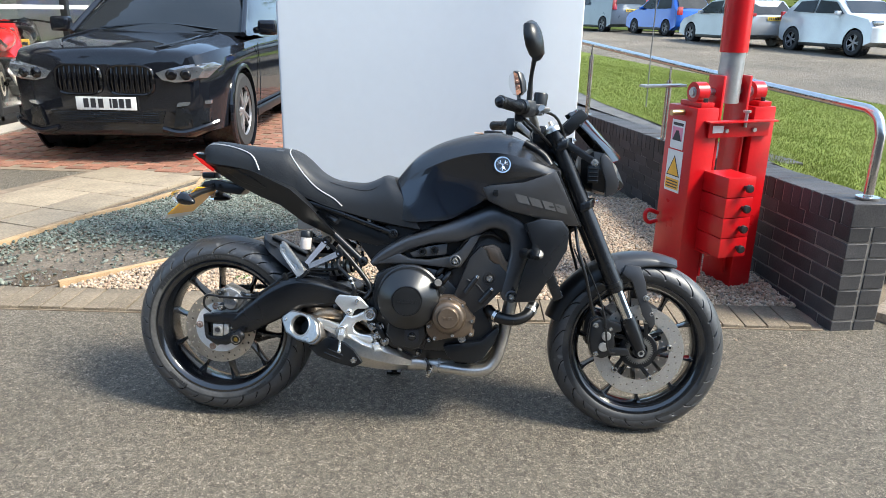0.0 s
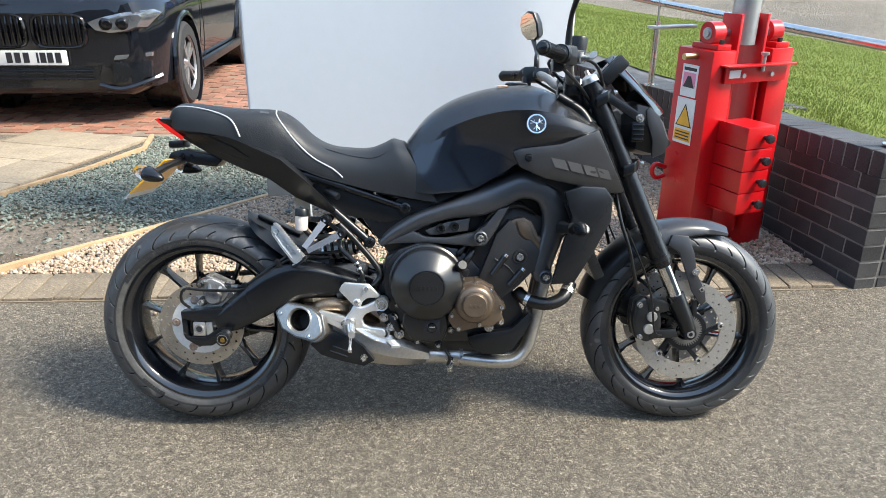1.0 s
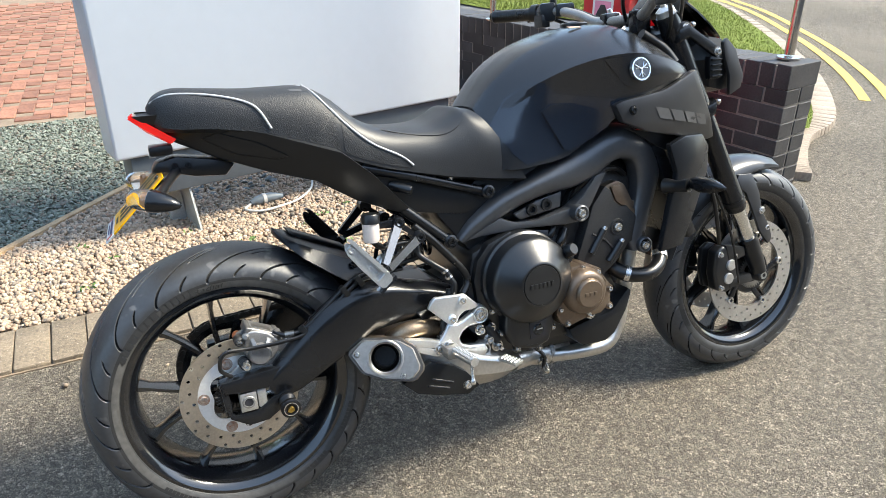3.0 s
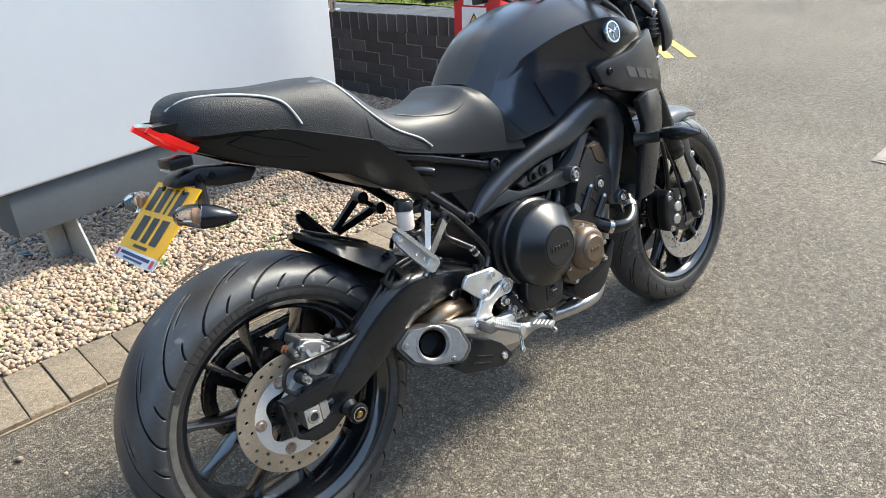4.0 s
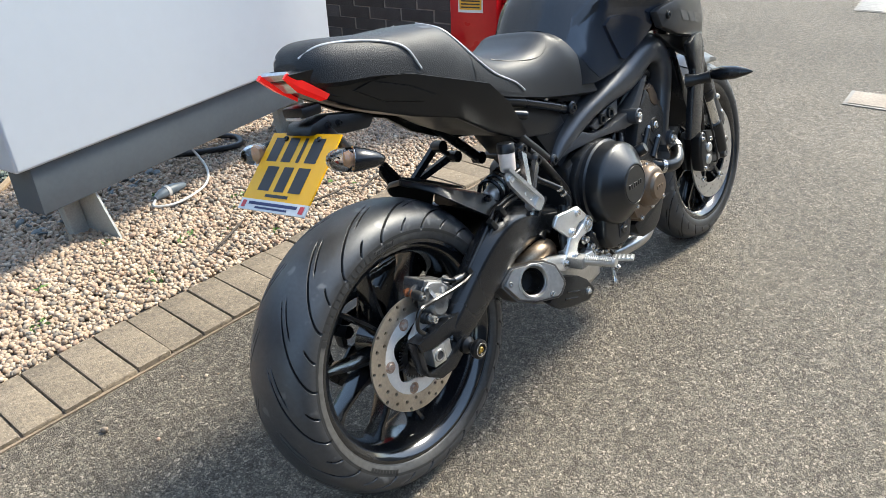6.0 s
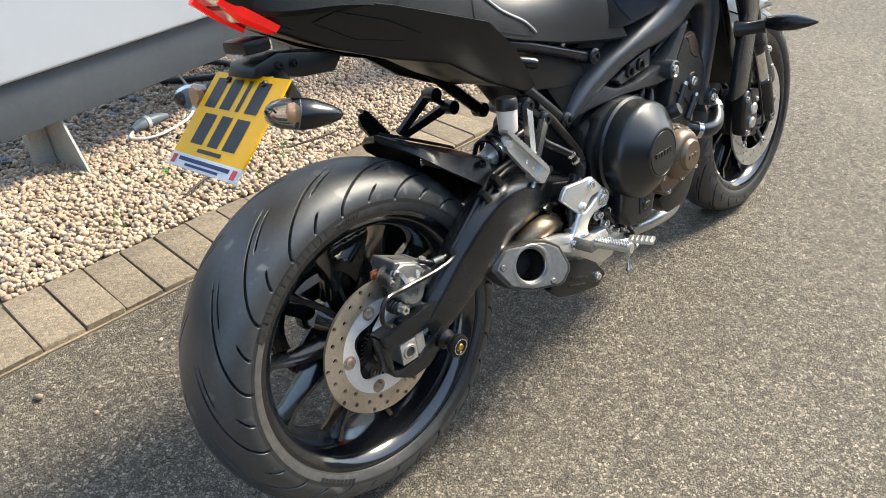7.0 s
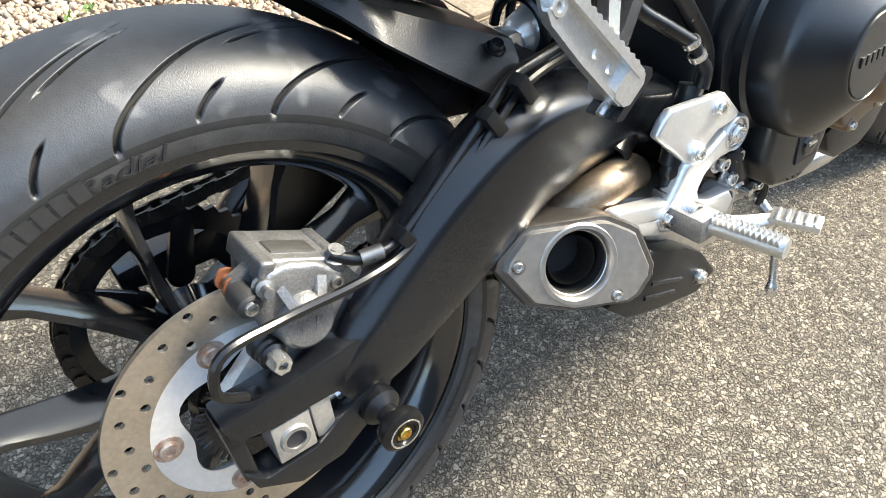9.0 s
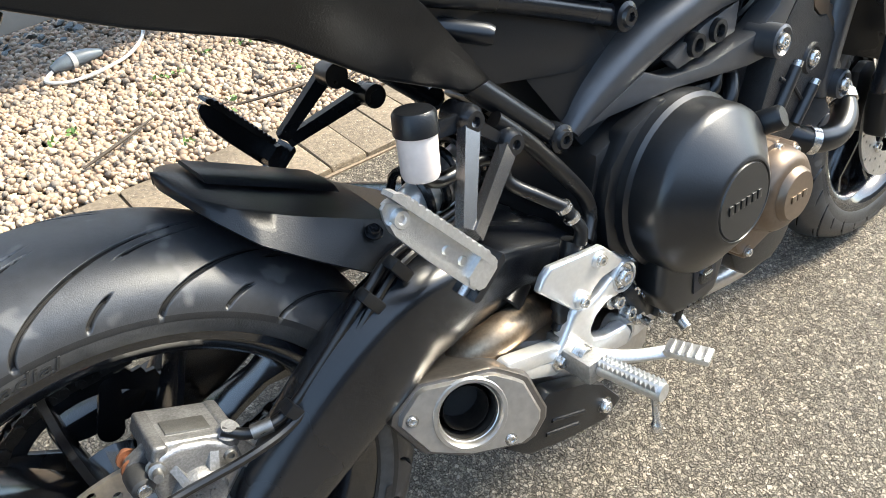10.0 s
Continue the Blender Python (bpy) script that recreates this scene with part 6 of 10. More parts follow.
def lens():
    bm = BM()
    rings_ = [[(-0.124, -0.042, 0.889), (-0.116, -0.045, 0.896), (-0.114, -0.036, 0.896), (-0.123, -0.036, 0.889)],
              [(-0.090, -0.048, 0.861), (-0.080, -0.051, 0.870), (-0.083, -0.032, 0.870), (-0.094, -0.028, 0.859)],
              [(-0.052, -0.050, 0.836), (-0.044, -0.052, 0.843), (-0.048, -0.040, 0.843), (-0.056, -0.034, 0.834)]]
    return loft(rings_)


tl = empty("tail_light", "", "")
tl.parent = bike
bpart("lens", lens(), REDLENS, "lit red tail light lens", tl)
bpart("lens", flip(lens()), REDLENS, "lit red tail light lens", tl)
bpart("centre_lens", loft([[(-0.116, -0.038, 0.894), (-0.112, -0.038, 0.899), (-0.112, 0.038, 0.899), (-0.116, 0.038, 0.894)], [(-0.080, -0.030, 0.855), (-0.070, -0.030, 0.866), (-0.070, 0.030, 0.866), (-0.080, 0.030, 0.855)]]), CLEARLENS, "clear centre lens", tl)

# number plate and its holder
holder = bpart("plate_holder", plate([(0.06, 0.780), (0.03, 0.792), (-0.05, 0.808), (-0.088, 0.800), (-0.100, 0.782), (-0.06, 0.776), (-0.02, 0.764), (0.04, 0.758)], -0.038, 0.038, 0.006, 2), PLASTIC, "black plate bracket")
for x, z in ((-0.03, 0.788), (-0.055, 0.79)):
    bpart("bolt", bolt((x, -0.040, z), r=0.005), BLACK, "", holder)
bpart("plate_lamp", box((-0.075, 0, 0.822), (0.045, 0.062, 0.020), 0.006), PLASTIC, "number plate lamp housing", holder)
bpart("lamp_glass", box((-0.092, 0, 0.812), (0.014, 0.045, 0.006), 0.002), CLEARLENS, "", holder)
up_ = Vector((0.739, 0, 0.674)).normalized()
PT = Vector((-0.080, -0.006, 0.779))
PW, PH = 0.206, 0.138
nrm_ = Vector((-up_.z, 0, up_.x))


def on_plate(u, v, d=0.0):
    """u across (to the bike's right), v down from the top edge."""
    return PT + Vector((0, -u, 0)) - up_ * v + nrm_ * d


def plate_quad(u0, v0, u1, v1, d, thick=0.0):
    bm = BM()
    q = [on_plate(u0, v0, d), on_plate(u1, v0, d), on_plate(u1, v1, d), on_plate(u0, v1, d)]
    f = [bm.verts.new(p) for p in q]
    bm.faces.new(f)
    if thick:
        g_ = [bm.verts.new(p - nrm_ * thick) for p in q]
        bm.faces.new(g_[::-1])
        for i in range(4):
            bm.faces.new((f[i], f[(i + 1) % 4], g_[(i + 1) % 4], g_[i]))
    return bm


npl = bpart("number_plate", plate_quad(-PW / 2, 0, PW / 2, PH, 0.004, 0.003), PLATEYELLOW, "yellow rear number plate with black bars")
bpart("dealer_strip", plate_quad(-PW / 2, PH, PW / 2, PH + 0.022, 0.004, 0.003), bpy.data.materials["white_label"], "white strip under the plate", npl)
for u0, u1 in ((-0.084, -0.052), (-0.038, -0.008), (0.008, 0.018), (0.034, 0.068)):
    bpart("print_bar", plate_quad(u0, 0.010, u1, 0.060, 0.0046), INKBLACK, "", npl)
for u0, u1 in ((-0.068, -0.032), (-0.016, 0.014), (0.028, 0.064)):
    bpart("print_bar", plate_quad(u0, 0.070, u1, 0.120, 0.0046), INKBLACK, "", npl)
bpart("print_bar", plate_quad(-0.035, 0.126, 0.035, 0.132, 0.0046), INKBLACK, "", npl)
bpart("print_bar", plate_quad(-0.075, PH + 0.005, 0.075, PH + 0.011, 0.0046), surf("navy_print", (0.02, 0.03, 0.12), None, 10, 0.5), "", npl)
bpart("print_bar", plate_quad(-0.05, PH + 0.014, 0.05, PH + 0.018, 0.0046), bpy.data.materials["navy_print"], "", npl)
for u0 in (-0.096, 0.083):
    bpart("print_bar", plate_quad(u0, PH + 0.004, u0 + 0.013, PH + 0.018, 0.0046), surf("red_print", (0.6, 0.05, 0.06), None, 10, 0.5) if u0 < 0 else bpy.data.materials["red_print"], "", npl)
for u0 in (-0.052, 0.048):
    p = on_plate(u0, 0.012, 0.004)
    bpart("plate_screw", bolt(tuple(p), tuple(nrm_), 0.005, 0.004), BLACK, "", npl)


def indicator(p, axis, length, r, name, side):
    """Teardrop indicator on a stalk."""
    body = lathe([(0, length * 0.62), (r * 0.30, length * 0.58), (r * 0.62, length * 0.42), (r * 0.90, length * 0.18), (r, 0.0), (r * 0.96, -0.004), (0, -0.004)], p, axis, 24)
    for v in body.verts:
        v.co.z = p[2] + (v.co.z - p[2]) * 0.86
    ob = bpart(name, body, BLACK, "black teardrop indicator")
    ln = lathe([(r * 0.97, -0.003), (r * 0.97, -0.016), (r * 0.90, -0.030), (r * 0.70, -0.041), (r * 0.38, -0.047), (0, -0.049)], p, axis, 24)
    for v in ln.verts:
        v.co.z = p[2] + (v.co.z - p[2]) * 0.86
    bpart("reflector", lathe([(0, -0.0045), (r * 0.90, -0.0045), (r * 0.90, -0.004)], p, axis, 24), CHROME, "silver reflector", ob)
    bpart("lens", ln, LENSGLASS, "clear lens over an amber bulb", ob)
    return ob


for side in (-1, 1):
    at_, to_ = (-0.108, 0.126 if side > 0 else -0.160, 0.747), (0.84, side * 0.40, -0.26)
    ind = indicator(at_, to_, 0.088, 0.024, "rear_indicator", side)
    bpart("bulb", lathe([(0, -0.021), (0.007, -0.018), (0.009, -0.010), (0.006, -0.0046), (0, -0.0046)], at_, to_, 14), ORANGE, "amber bulb", ind)
    bpart("stalk", tube([(-0.055, side * 0.035, 0.778), (-0.076, side * 0.09, 0.766), (-0.098, side * 0.142, 0.748)], [0.010, 0.009, 0.012], 10), PLASTIC, "", ind)

# tank
GLOSSFACE = surf("gloss_black_face", (0.006, 0.007, 0.010), None, 8, 0.12, coat=0.5, fine=0.02)
TANKS = [
    (0.588, (0, 0.838), (0.060, 0.832), (0.098, 0.800), (0.118, 0.755), (0.122, 0.705)),
    (0.640, (0, 0.902), (0.074, 0.890), (0.118, 0.840), (0.140, 0.765), (0.146, 0.697)),
    (0.700, (0, 0.945), (0.085, 0.932), (0.146, 0.874), (0.144, 0.785), (0.150, 0.700)),
    (0.775, (0, 0.975), (0.096, 0.962), (0.172, 0.904), (0.152, 0.815), (0.152, 0.712)),
    (0.860, (0, 0.992), (0.104, 0.981), (0.196, 0.922), (0.178, 0.848), (0.166, 0.765)),
    (0.940, (0, 0.993), (0.106, 0.983), (0.206, 0.922), (0.208, 0.872), (0.192, 0.812)),
    (1.020, (0, 0.962), (0.100, 0.955), (0.200, 0.903), (0.206, 0.868), (0.190, 0.835)),
    (1.085, (0, 0.922), (0.085, 0.917), (0.172, 0.882), (0.180, 0.862), (0.170, 0.848)),
    (1.120, (0, 0.898), (0.065, 0.894), (0.135, 0.876), (0.142, 0.864), (0.135, 0.856)),
]
rows_ = smooth_rows([[r[0]] + [v for p in r[1:] for v in p] for r in TANKS], 6)
rings = []
for r in rows_:
    prof_ = [(r[1 + 2 * i], r[2 + 2 * i]) for i in range(5)]
    half = smooth_rows(prof_[:3], 5)[:-1] + smooth_rows(prof_[2:], 5)
    ring = [(r[0], -y, z) for y, z in half[::-1]] + [(r[0], y, z) for y, z in half[1:]]
    rings.append(ring)
CHEEKBLK = surf("satin_grey_black_paint", (0.023, 0.024, 0.027), (0.028, 0.029, 0.032), 5, 0.26, 0.4, rvar=0.04, fine=0.05, spec=0.85)
tank = bpart("fuel_tank", loft(rings), CHEEKBLK, "blue-black satin fuel tank", sharp=32)


def tank_lat(x, z):
    """Half width of the tank at a place."""
    A = np.array(rows_)
    pts_ = [np.interp(x, A[:, 0], A[:, k]) for k in range(1, 11)]
    prof_ = [(pts_[2 * i], pts_[2 * i + 1]) for i in range(5)]
    half = smooth_rows(prof_[:3], 8)[:-1] + smooth_rows(prof_[2:], 8)
    H = sorted([(q[1], q[0]) for q in half[12:]])
    return float(np.interp(z, [h[0] for h in H], [h[1] for h in H]))


def skin(outline, grow, sub=3):
    """A thin panel that follows the tank's side."""
    bm = BM()
    bm.faces.new([bm.verts.new((x, 0, z)) for x, z in outline])
    bmesh.ops.triangulate(bm, faces=bm.faces)
    bmesh.ops.subdivide_edges(bm, edges=bm.edges, cuts=sub, use_grid_fill=True)
    for v in bm.verts:
        v.co.y = -tank_lat(v.co.x, v.co.z) - grow
    ext = bmesh.ops.extrude_face_region(bm, geom=list(bm.faces))
    bmesh.ops.translate(bm, vec=(0, 0.008, 0), verts=[v for v in ext["geom"] if isinstance(v, bmesh.types.BMVert)])
    return bm


PAD = [(0.712, 0.816), (0.735, 0.830), (0.790, 0.826), (0.840, 0.808), (0.880, 0.784), (0.868, 0.768), (0.830, 0.745), (0.779, 0.724), (0.762, 0.728), (0.748, 0.755)]
RECESS = [(0.600, 0.795), (0.640, 0.730), (0.668, 0.704), (0.730, 0.712), (0.779, 0.722), (0.850, 0.756), (0.905, 0.800), (0.900, 0.826), (0.800, 0.842), (0.748, 0.852), (0.722, 0.876), (0.690, 0.882), (0.640, 0.850)]
both("knee_recess", lambda: skin(RECESS, 0.0012, 4), TANKPAINT, "gloss blue-black knee recess", tank)
bpart("knee_pad", skin(PAD, 0.0065), TANKPAINT, "darker knee panel", tank)
bpart("knee_pad", flip(skin(PAD, 0.0065)), TANKPAINT, "darker knee panel", tank)
fc = lathe([(0, 0.006), (0.030, 0.006), (0.033, 0.003), (0.033, -0.006), (0, -0.006)], (0.90, 0, 0.996), (0.02, 0, 1), 32)
bpart("filler_cap", fc, BLACK, "black fuel filler cap", tank)
bpart("cap_bolts", lathe([(0.026, 0.0065), (0.0275, 0.0065), (0.0275, 0.007), (0.026, 0.007)], (0.90, 0, 0.996), (0.02, 0, 1), 32, True), ZINC, "", tank)
CHEEK = [(0.920, 0.846), (0.902, 0.856), (0.876, 0.890), (0.848, 0.916), (0.905, 0.918), (0.985, 0.908), (1.045, 0.893), (1.082, 0.878), (1.043, 0.856)]
bpart("tank_cheek", skin(CHEEK, 0.0030), CHEEKBLK, "satin grey-black faceted cheek", tank)
bpart("tank_cheek", flip(skin(CHEEK, 0.0030)), CHEEKBLK, "satin grey-black faceted cheek", tank)
LATE = tank_lat(0.931, 0.888) + 0.003
em_n = Vector((0.05, -1, 0.18)).normalized()
em_c = (0.931, -LATE - 0.001, 0.888)
em = bpart("emblem", lathe([(0, 0.003), (0.022, 0.003), (0.0225, 0.005), (0.0255, 0.005), (0.0265, 0.002), (0.0265, -0.004), (0, -0.004)], em_c, tuple(em_n), 36), EMBLEM, "round chrome badge with a dark face", tank)
bpart("badge_face", lathe([(0, 0.0036), (0.0215, 0.0036), (0.0215, 0.002)], em_c, tuple(em_n), 36), GLOSSFACE, "", em)
for i in range(3):
    a = math.pi / 2 + 2 * math.pi * i / 3
    e1 = Vector((1, 0.05, 0)).normalized()
    e2 = em_n.cross(e1) * -1
    d_ = e1 * math.cos(a) + e2 * math.sin(a)
    c0 = Vector(em_c) + em_n * 0.0042
    bpart("badge_spoke", cyl(tuple(c0 - d_ * 0.003), tuple(c0 + d_ * 0.019), 0.0022, 0.0016, seg=8), EMBLEM, "", em)
    for sd_ in (-0.5, 0.5):
        d2 = e1 * math.cos(a + sd_) + e2 * math.sin(a + sd_)
        bpart("badge_spoke", cyl(tuple(c0 + d_ * 0.006), tuple(c0 + d2 * 0.017), 0.0014, seg=6), EMBLEM, "", em)
both("tank_front_trim", lambda: tube([(1.00, -0.128, 0.962), (1.06, -0.130, 0.925), (1.085, -0.140, 0.890)], 0.012, 10), PLASTIC, "", tank)
bpart("warning_sticker", box((0.852, -0.075, 0.9905), (0.03, 0.016, 0.001), 0, Matrix.Rotation(radians(12), 3, "X")), ORANGE, "small orange sticker", tank)

# side cowls
COWL = [(0.872, 0.815), (0.893, 0.823), (1.000, 0.836), (1.085, 0.868), (1.100, 0.874), (1.150, 0.770), (1.182, 0.706), (1.160, 0.702), (0.956, 0.746), (0.890, 0.776)]


def cowl_lat(x, z):
    return -float(np.interp(x, [0.87, 0.95, 1.05, 1.19], [0.200, 0.212, 0.208, 0.180])) + max(0, 0.76 - z) * 0.25


def cowl():
    bm = plate(COWL, 0.0, 0.022, 0.005)
    bmesh.ops.triangulate(bm, faces=[f for f in bm.faces if len(f.verts) > 4])
    bmesh.ops.subdivide_edges(bm, edges=[e for e in bm.edges if e.calc_length() > 0.05], cuts=2, use_grid_fill=True)
    for v in bm.verts:
        v.co.y += cowl_lat(v.co.x, v.co.z)
    return bm


cw = bpart("side_cowl", cowl(), COWLGREY, "dark grey satin side cowl with a tonal decal")
bpart("side_cowl", flip(cowl()), COWLGREY, "dark grey satin side cowl")
for a, b in ((0.972, 1.010), (1.016, 1.052), (1.058, 1.092), (1.098, 1.130)):
    bm = BM()
    for q in ((a, 0.0), (b, 0.0), (b + 0.012, -0.024), (a + 0.012, -0.024)):
        x, z = q[0], 0.800 - (q[0] - 0.98) * 0.22 + q[1]
        bm.verts.new((x, cowl_lat(x, z) - 0.0012, z))
    bm.verts.ensure_lookup_table()
    bm.faces.new(bm.verts)
    bpart("decal_block", bm, PRINTGREY, "", cw)
bpart("cowl_screw", bolt((0.915, cowl_lat(0.915, 0.800) - 0.001, 0.800), r=0.0075, h=0.004), BLACK, "", cw)
both("cowl_trim", lambda: tube([(1.102, -0.188, 0.872), (1.145, -0.168, 0.785), (1.186, -0.140, 0.704)], 0.006, 8), BLACK, "")
both("inner_cowl", lambda: plate([(0.93, 0.755), (1.15, 0.705), (1.11, 0.66), (1.02, 0.70)], -0.165, -0.145, 0.004), PLASTIC, "")

# frame
SPAR = [((0.505, 0.556), (0.520, 0.540)), ((0.539, 0.592), (0.565, 0.562)), ((0.610, 0.637), (0.625, 0.594)), ((0.660, 0.657), (0.665, 0.611)), ((0.709, 0.676), (0.722, 0.627)), ((0.770, 0.700), (0.790, 0.634)), ((0.825, 0.723), (0.845, 0.652)), ((0.880, 0.748), (0.890, 0.678)), ((0.925, 0.758), (0.916, 0.685)), ((0.973, 0.746), (0.940, 0.680)), ((1.010, 0.720), (0.956, 0.668)), ((1.034, 0.685), (0.965, 0.645)), ((1.045, 0.640), (0.969, 0.612)), ((1.030, 0.585), (0.962, 0.570)), ((1.010, 0.525), (0.950, 0.522)), ((0.994, 0.478), (0.940, 0.478)), ((0.980, 0.452), (0.950, 0.452))]


def spar_lat(x, z):
    return -float(np.interp(x, [0.50, 0.65, 0.80, 0.93, 1.04], [0.118, 0.140, 0.158, 0.168, 0.150])) + abs(z - 0.66) * 0.06


def spar():
    """Cast beam between an outer and an inner edge, its face crowned so that the upper edge rolls over."""
    st = smooth_rows([(*a, *b) for a, b in SPAR], 3)
    rings = []
    for ax, az, bx, bz in st:
        ring = []
        for t, d in ((-0.10, 0.052), (-0.06, 0.034), (0.0, 0.018), (0.10, 0.007), (0.24, 0.001), (0.40, 0.0), (0.62, 0.0), (0.84, 0.003), (0.95, 0.008), (1.0, 0.016), (1.0, 0.052)):
            x, z = ax + (bx - ax) * t, az + (bz - az) * t
            ring.append((x, spar_lat(x, z) + d, z))
        rings.append(ring)
    return loft(rings)


def lower_bar():
    return plate([(0.510, 0.545), (0.560, 0.552), (0.650, 0.557), (0.770, 0.550), (0.808, 0.553), (0.832, 0.590), (0.872, 0.664), (0.842, 0.656), (0.806, 0.610), (0.776, 0.588), (0.700, 0.572), (0.640, 0.574), (0.605, 0.590)], 0.001, 0.036, 0.006, 2, spar_lat)


frame_ob = bpart("frame_spar", spar(), FRAMEBLK, "matt black cast frame spar", sharp=60)
bpart("frame_spar", flip(spar()), FRAMEBLK, "matt black cast frame spar", sharp=60)
bpart("lower_bar", lower_bar(), FRAMEBLK, parent=frame_ob)
bpart("lower_bar", flip(lower_bar()), FRAMEBLK, parent=frame_ob)
bpart("hole_bracket", plate([(0.655, 0.578), (0.640, 0.592), (0.700, 0.616), (0.765, 0.628), (0.760, 0.592)], -0.132, -0.118, 0.003), FRAMEBLK, "bracket with two dark bushes", frame_ob)
for x, z in ((0.683, 0.598), (0.722, 0.604)):
    bpart("bush", lathe([(0.0, 0.0), (0.007, 0.0), (0.008, 0.006), (0.013, 0.006), (0.014, 0.0), (0.014, -0.006)], (x, -0.132, z), (0, -1, 0), 22), PLASTIC, "", frame_ob)
for x, z, lt, r in ((0.793, 0.577, 0.160, 0.013), (0.978, 0.466, 0.150, 0.013)):
    bpart("frame_boss", lathe([(0, 0.010), (r * 1.0, 0.010), (r * 1.25, 0.014), (r * 1.5, 0.012), (r * 1.55, -0.03), (0, -0.03)], (x, -lt, z), (0, -1, 0), 26), FRAMEBLK, "", frame_ob)
    bpart("frame_bolt", bolt((x, -lt - 0.010, z), r=r * 0.75, h=0.007), ZINC, "zinc engine mounting bolt", frame_ob)
# black mass between the spars: airbox, throttle bodies, battery box
bm = plate([(0.46, 0.62), (0.60, 0.70), (0.90, 0.78), (1.02, 0.70), (0.98, 0.62), (0.86, 0.60), (0.80, 0.52), (0.55, 0.50)], -0.098, 0.098, 0.01)
bpart("airbox", bm, PLASTIC, "black airbox between the frame spars")

# subframe
sub = empty("subframe", "", "")
sub.parent = bike
for s in (1, -1):
    bpart("upper_rail", tube([(0.18, -0.090 * s, 0.775), (0.30, -0.102 * s, 0.745), (0.410, -0.108 * s, 0.712), (0.585, -0.106 * s, 0.652)], 0.0115, 12, smooth=False), BLACK, "", sub)
    bpart("lower_rail", tube([(0.22, -0.090 * s, 0.765), (0.358, -0.108 * s, 0.666), (0.490, -0.108 * s, 0.548)], 0.0125, 12, smooth=False), BLACK, "", sub)
    for x, z in ((0.584, 0.653), (0.484, 0.555)):
        bpart("rail_bolt", lathe([(0, 0.006), (0.004, 0.006), (0.005, 0.010), (0.009, 0.010), (0.011, 0.006), (0.0155, 0.004), (0.0155, -0.02), (0, -0.02)], (x, -0.117 * s, z), (0, -s, 0), 20), BLACK, "", sub)
both("side_panel", lambda: plate([(0.300, 0.735), (0.420, 0.703), (0.559, 0.650), (0.575, 0.62), (0.528, 0.608), (0.400, 0.632), (0.350, 0.665)], -0.100, -0.090, 0.003), PLASTIC, "black side panel under the seat")
for x in (0.46, 0.50):
    bpart("seat_bolt", bolt((x, -0.108, 0.708 - (x - 0.46) * 0.33), (0, -0.6, 0.8), 0.006), ZINC)
bpart("helmet_lock", lathe([(0, 0.02), (0.008, 0.02), (0.010, 0.015), (0.010, -0.03), (0, -0.03)], (0.385, -0.118, 0.690), (0.7, -0.6, -0.25), 14), BLACK, "black lock barrel")

# pillion peg hangers: two struts from the subframe to a clevis, the peg folded up against them
PEG_LOW, PEG_HIGH = Vector((0.304, -0.204, 0.536)), Vector((0.236, -0.190, 0.618))
PEG_D = (PEG_HIGH - PEG_LOW).normalized()
PEG_W = (Vector((-0.78, 0, -0.61)) - PEG_D * Vector((-0.78, 0, -0.61)).dot(PEG_D)).normalized()      # away from the tread
PEG_N = PEG_D.cross(PEG_W).normalized()
PEG_N = PEG_N if PEG_N.y < 0 else -PEG_N
PEG_L = (PEG_HIGH - PEG_LOW).length


def peg_bar(stations, n0, n1):
    """A bar along the peg; each station gives the way along and the two edges across, away from the tread."""
    return loft([[PEG_LOW + PEG_D * (PEG_L * s) + PEG_W * w + PEG_N * n for w, n in ((w0_, n0), (w1_, n0), (w1_, n1), (w0_, n1))] for s, w0_, w1_ in stations])


def strut(a, b, w, th):
    """A flat bar with rounded edges between two places."""
    a, b = Vector(a), Vector(b)
    d = (b - a).normalized()
    n = (Vector((0, -1, 0)) - d * -d.y).normalized()
    u = d.cross(n)
    return bevel(loft([[p + u * (i * k) + n * (j * th) for i, j in ((-1, -1), (1, -1), (1, 1), (-1, 1))] for p, k in ((a, w), (a.lerp(b, 0.5), w * 0.9), (b, w * 0.8))]), 0.0022, 2, 30)


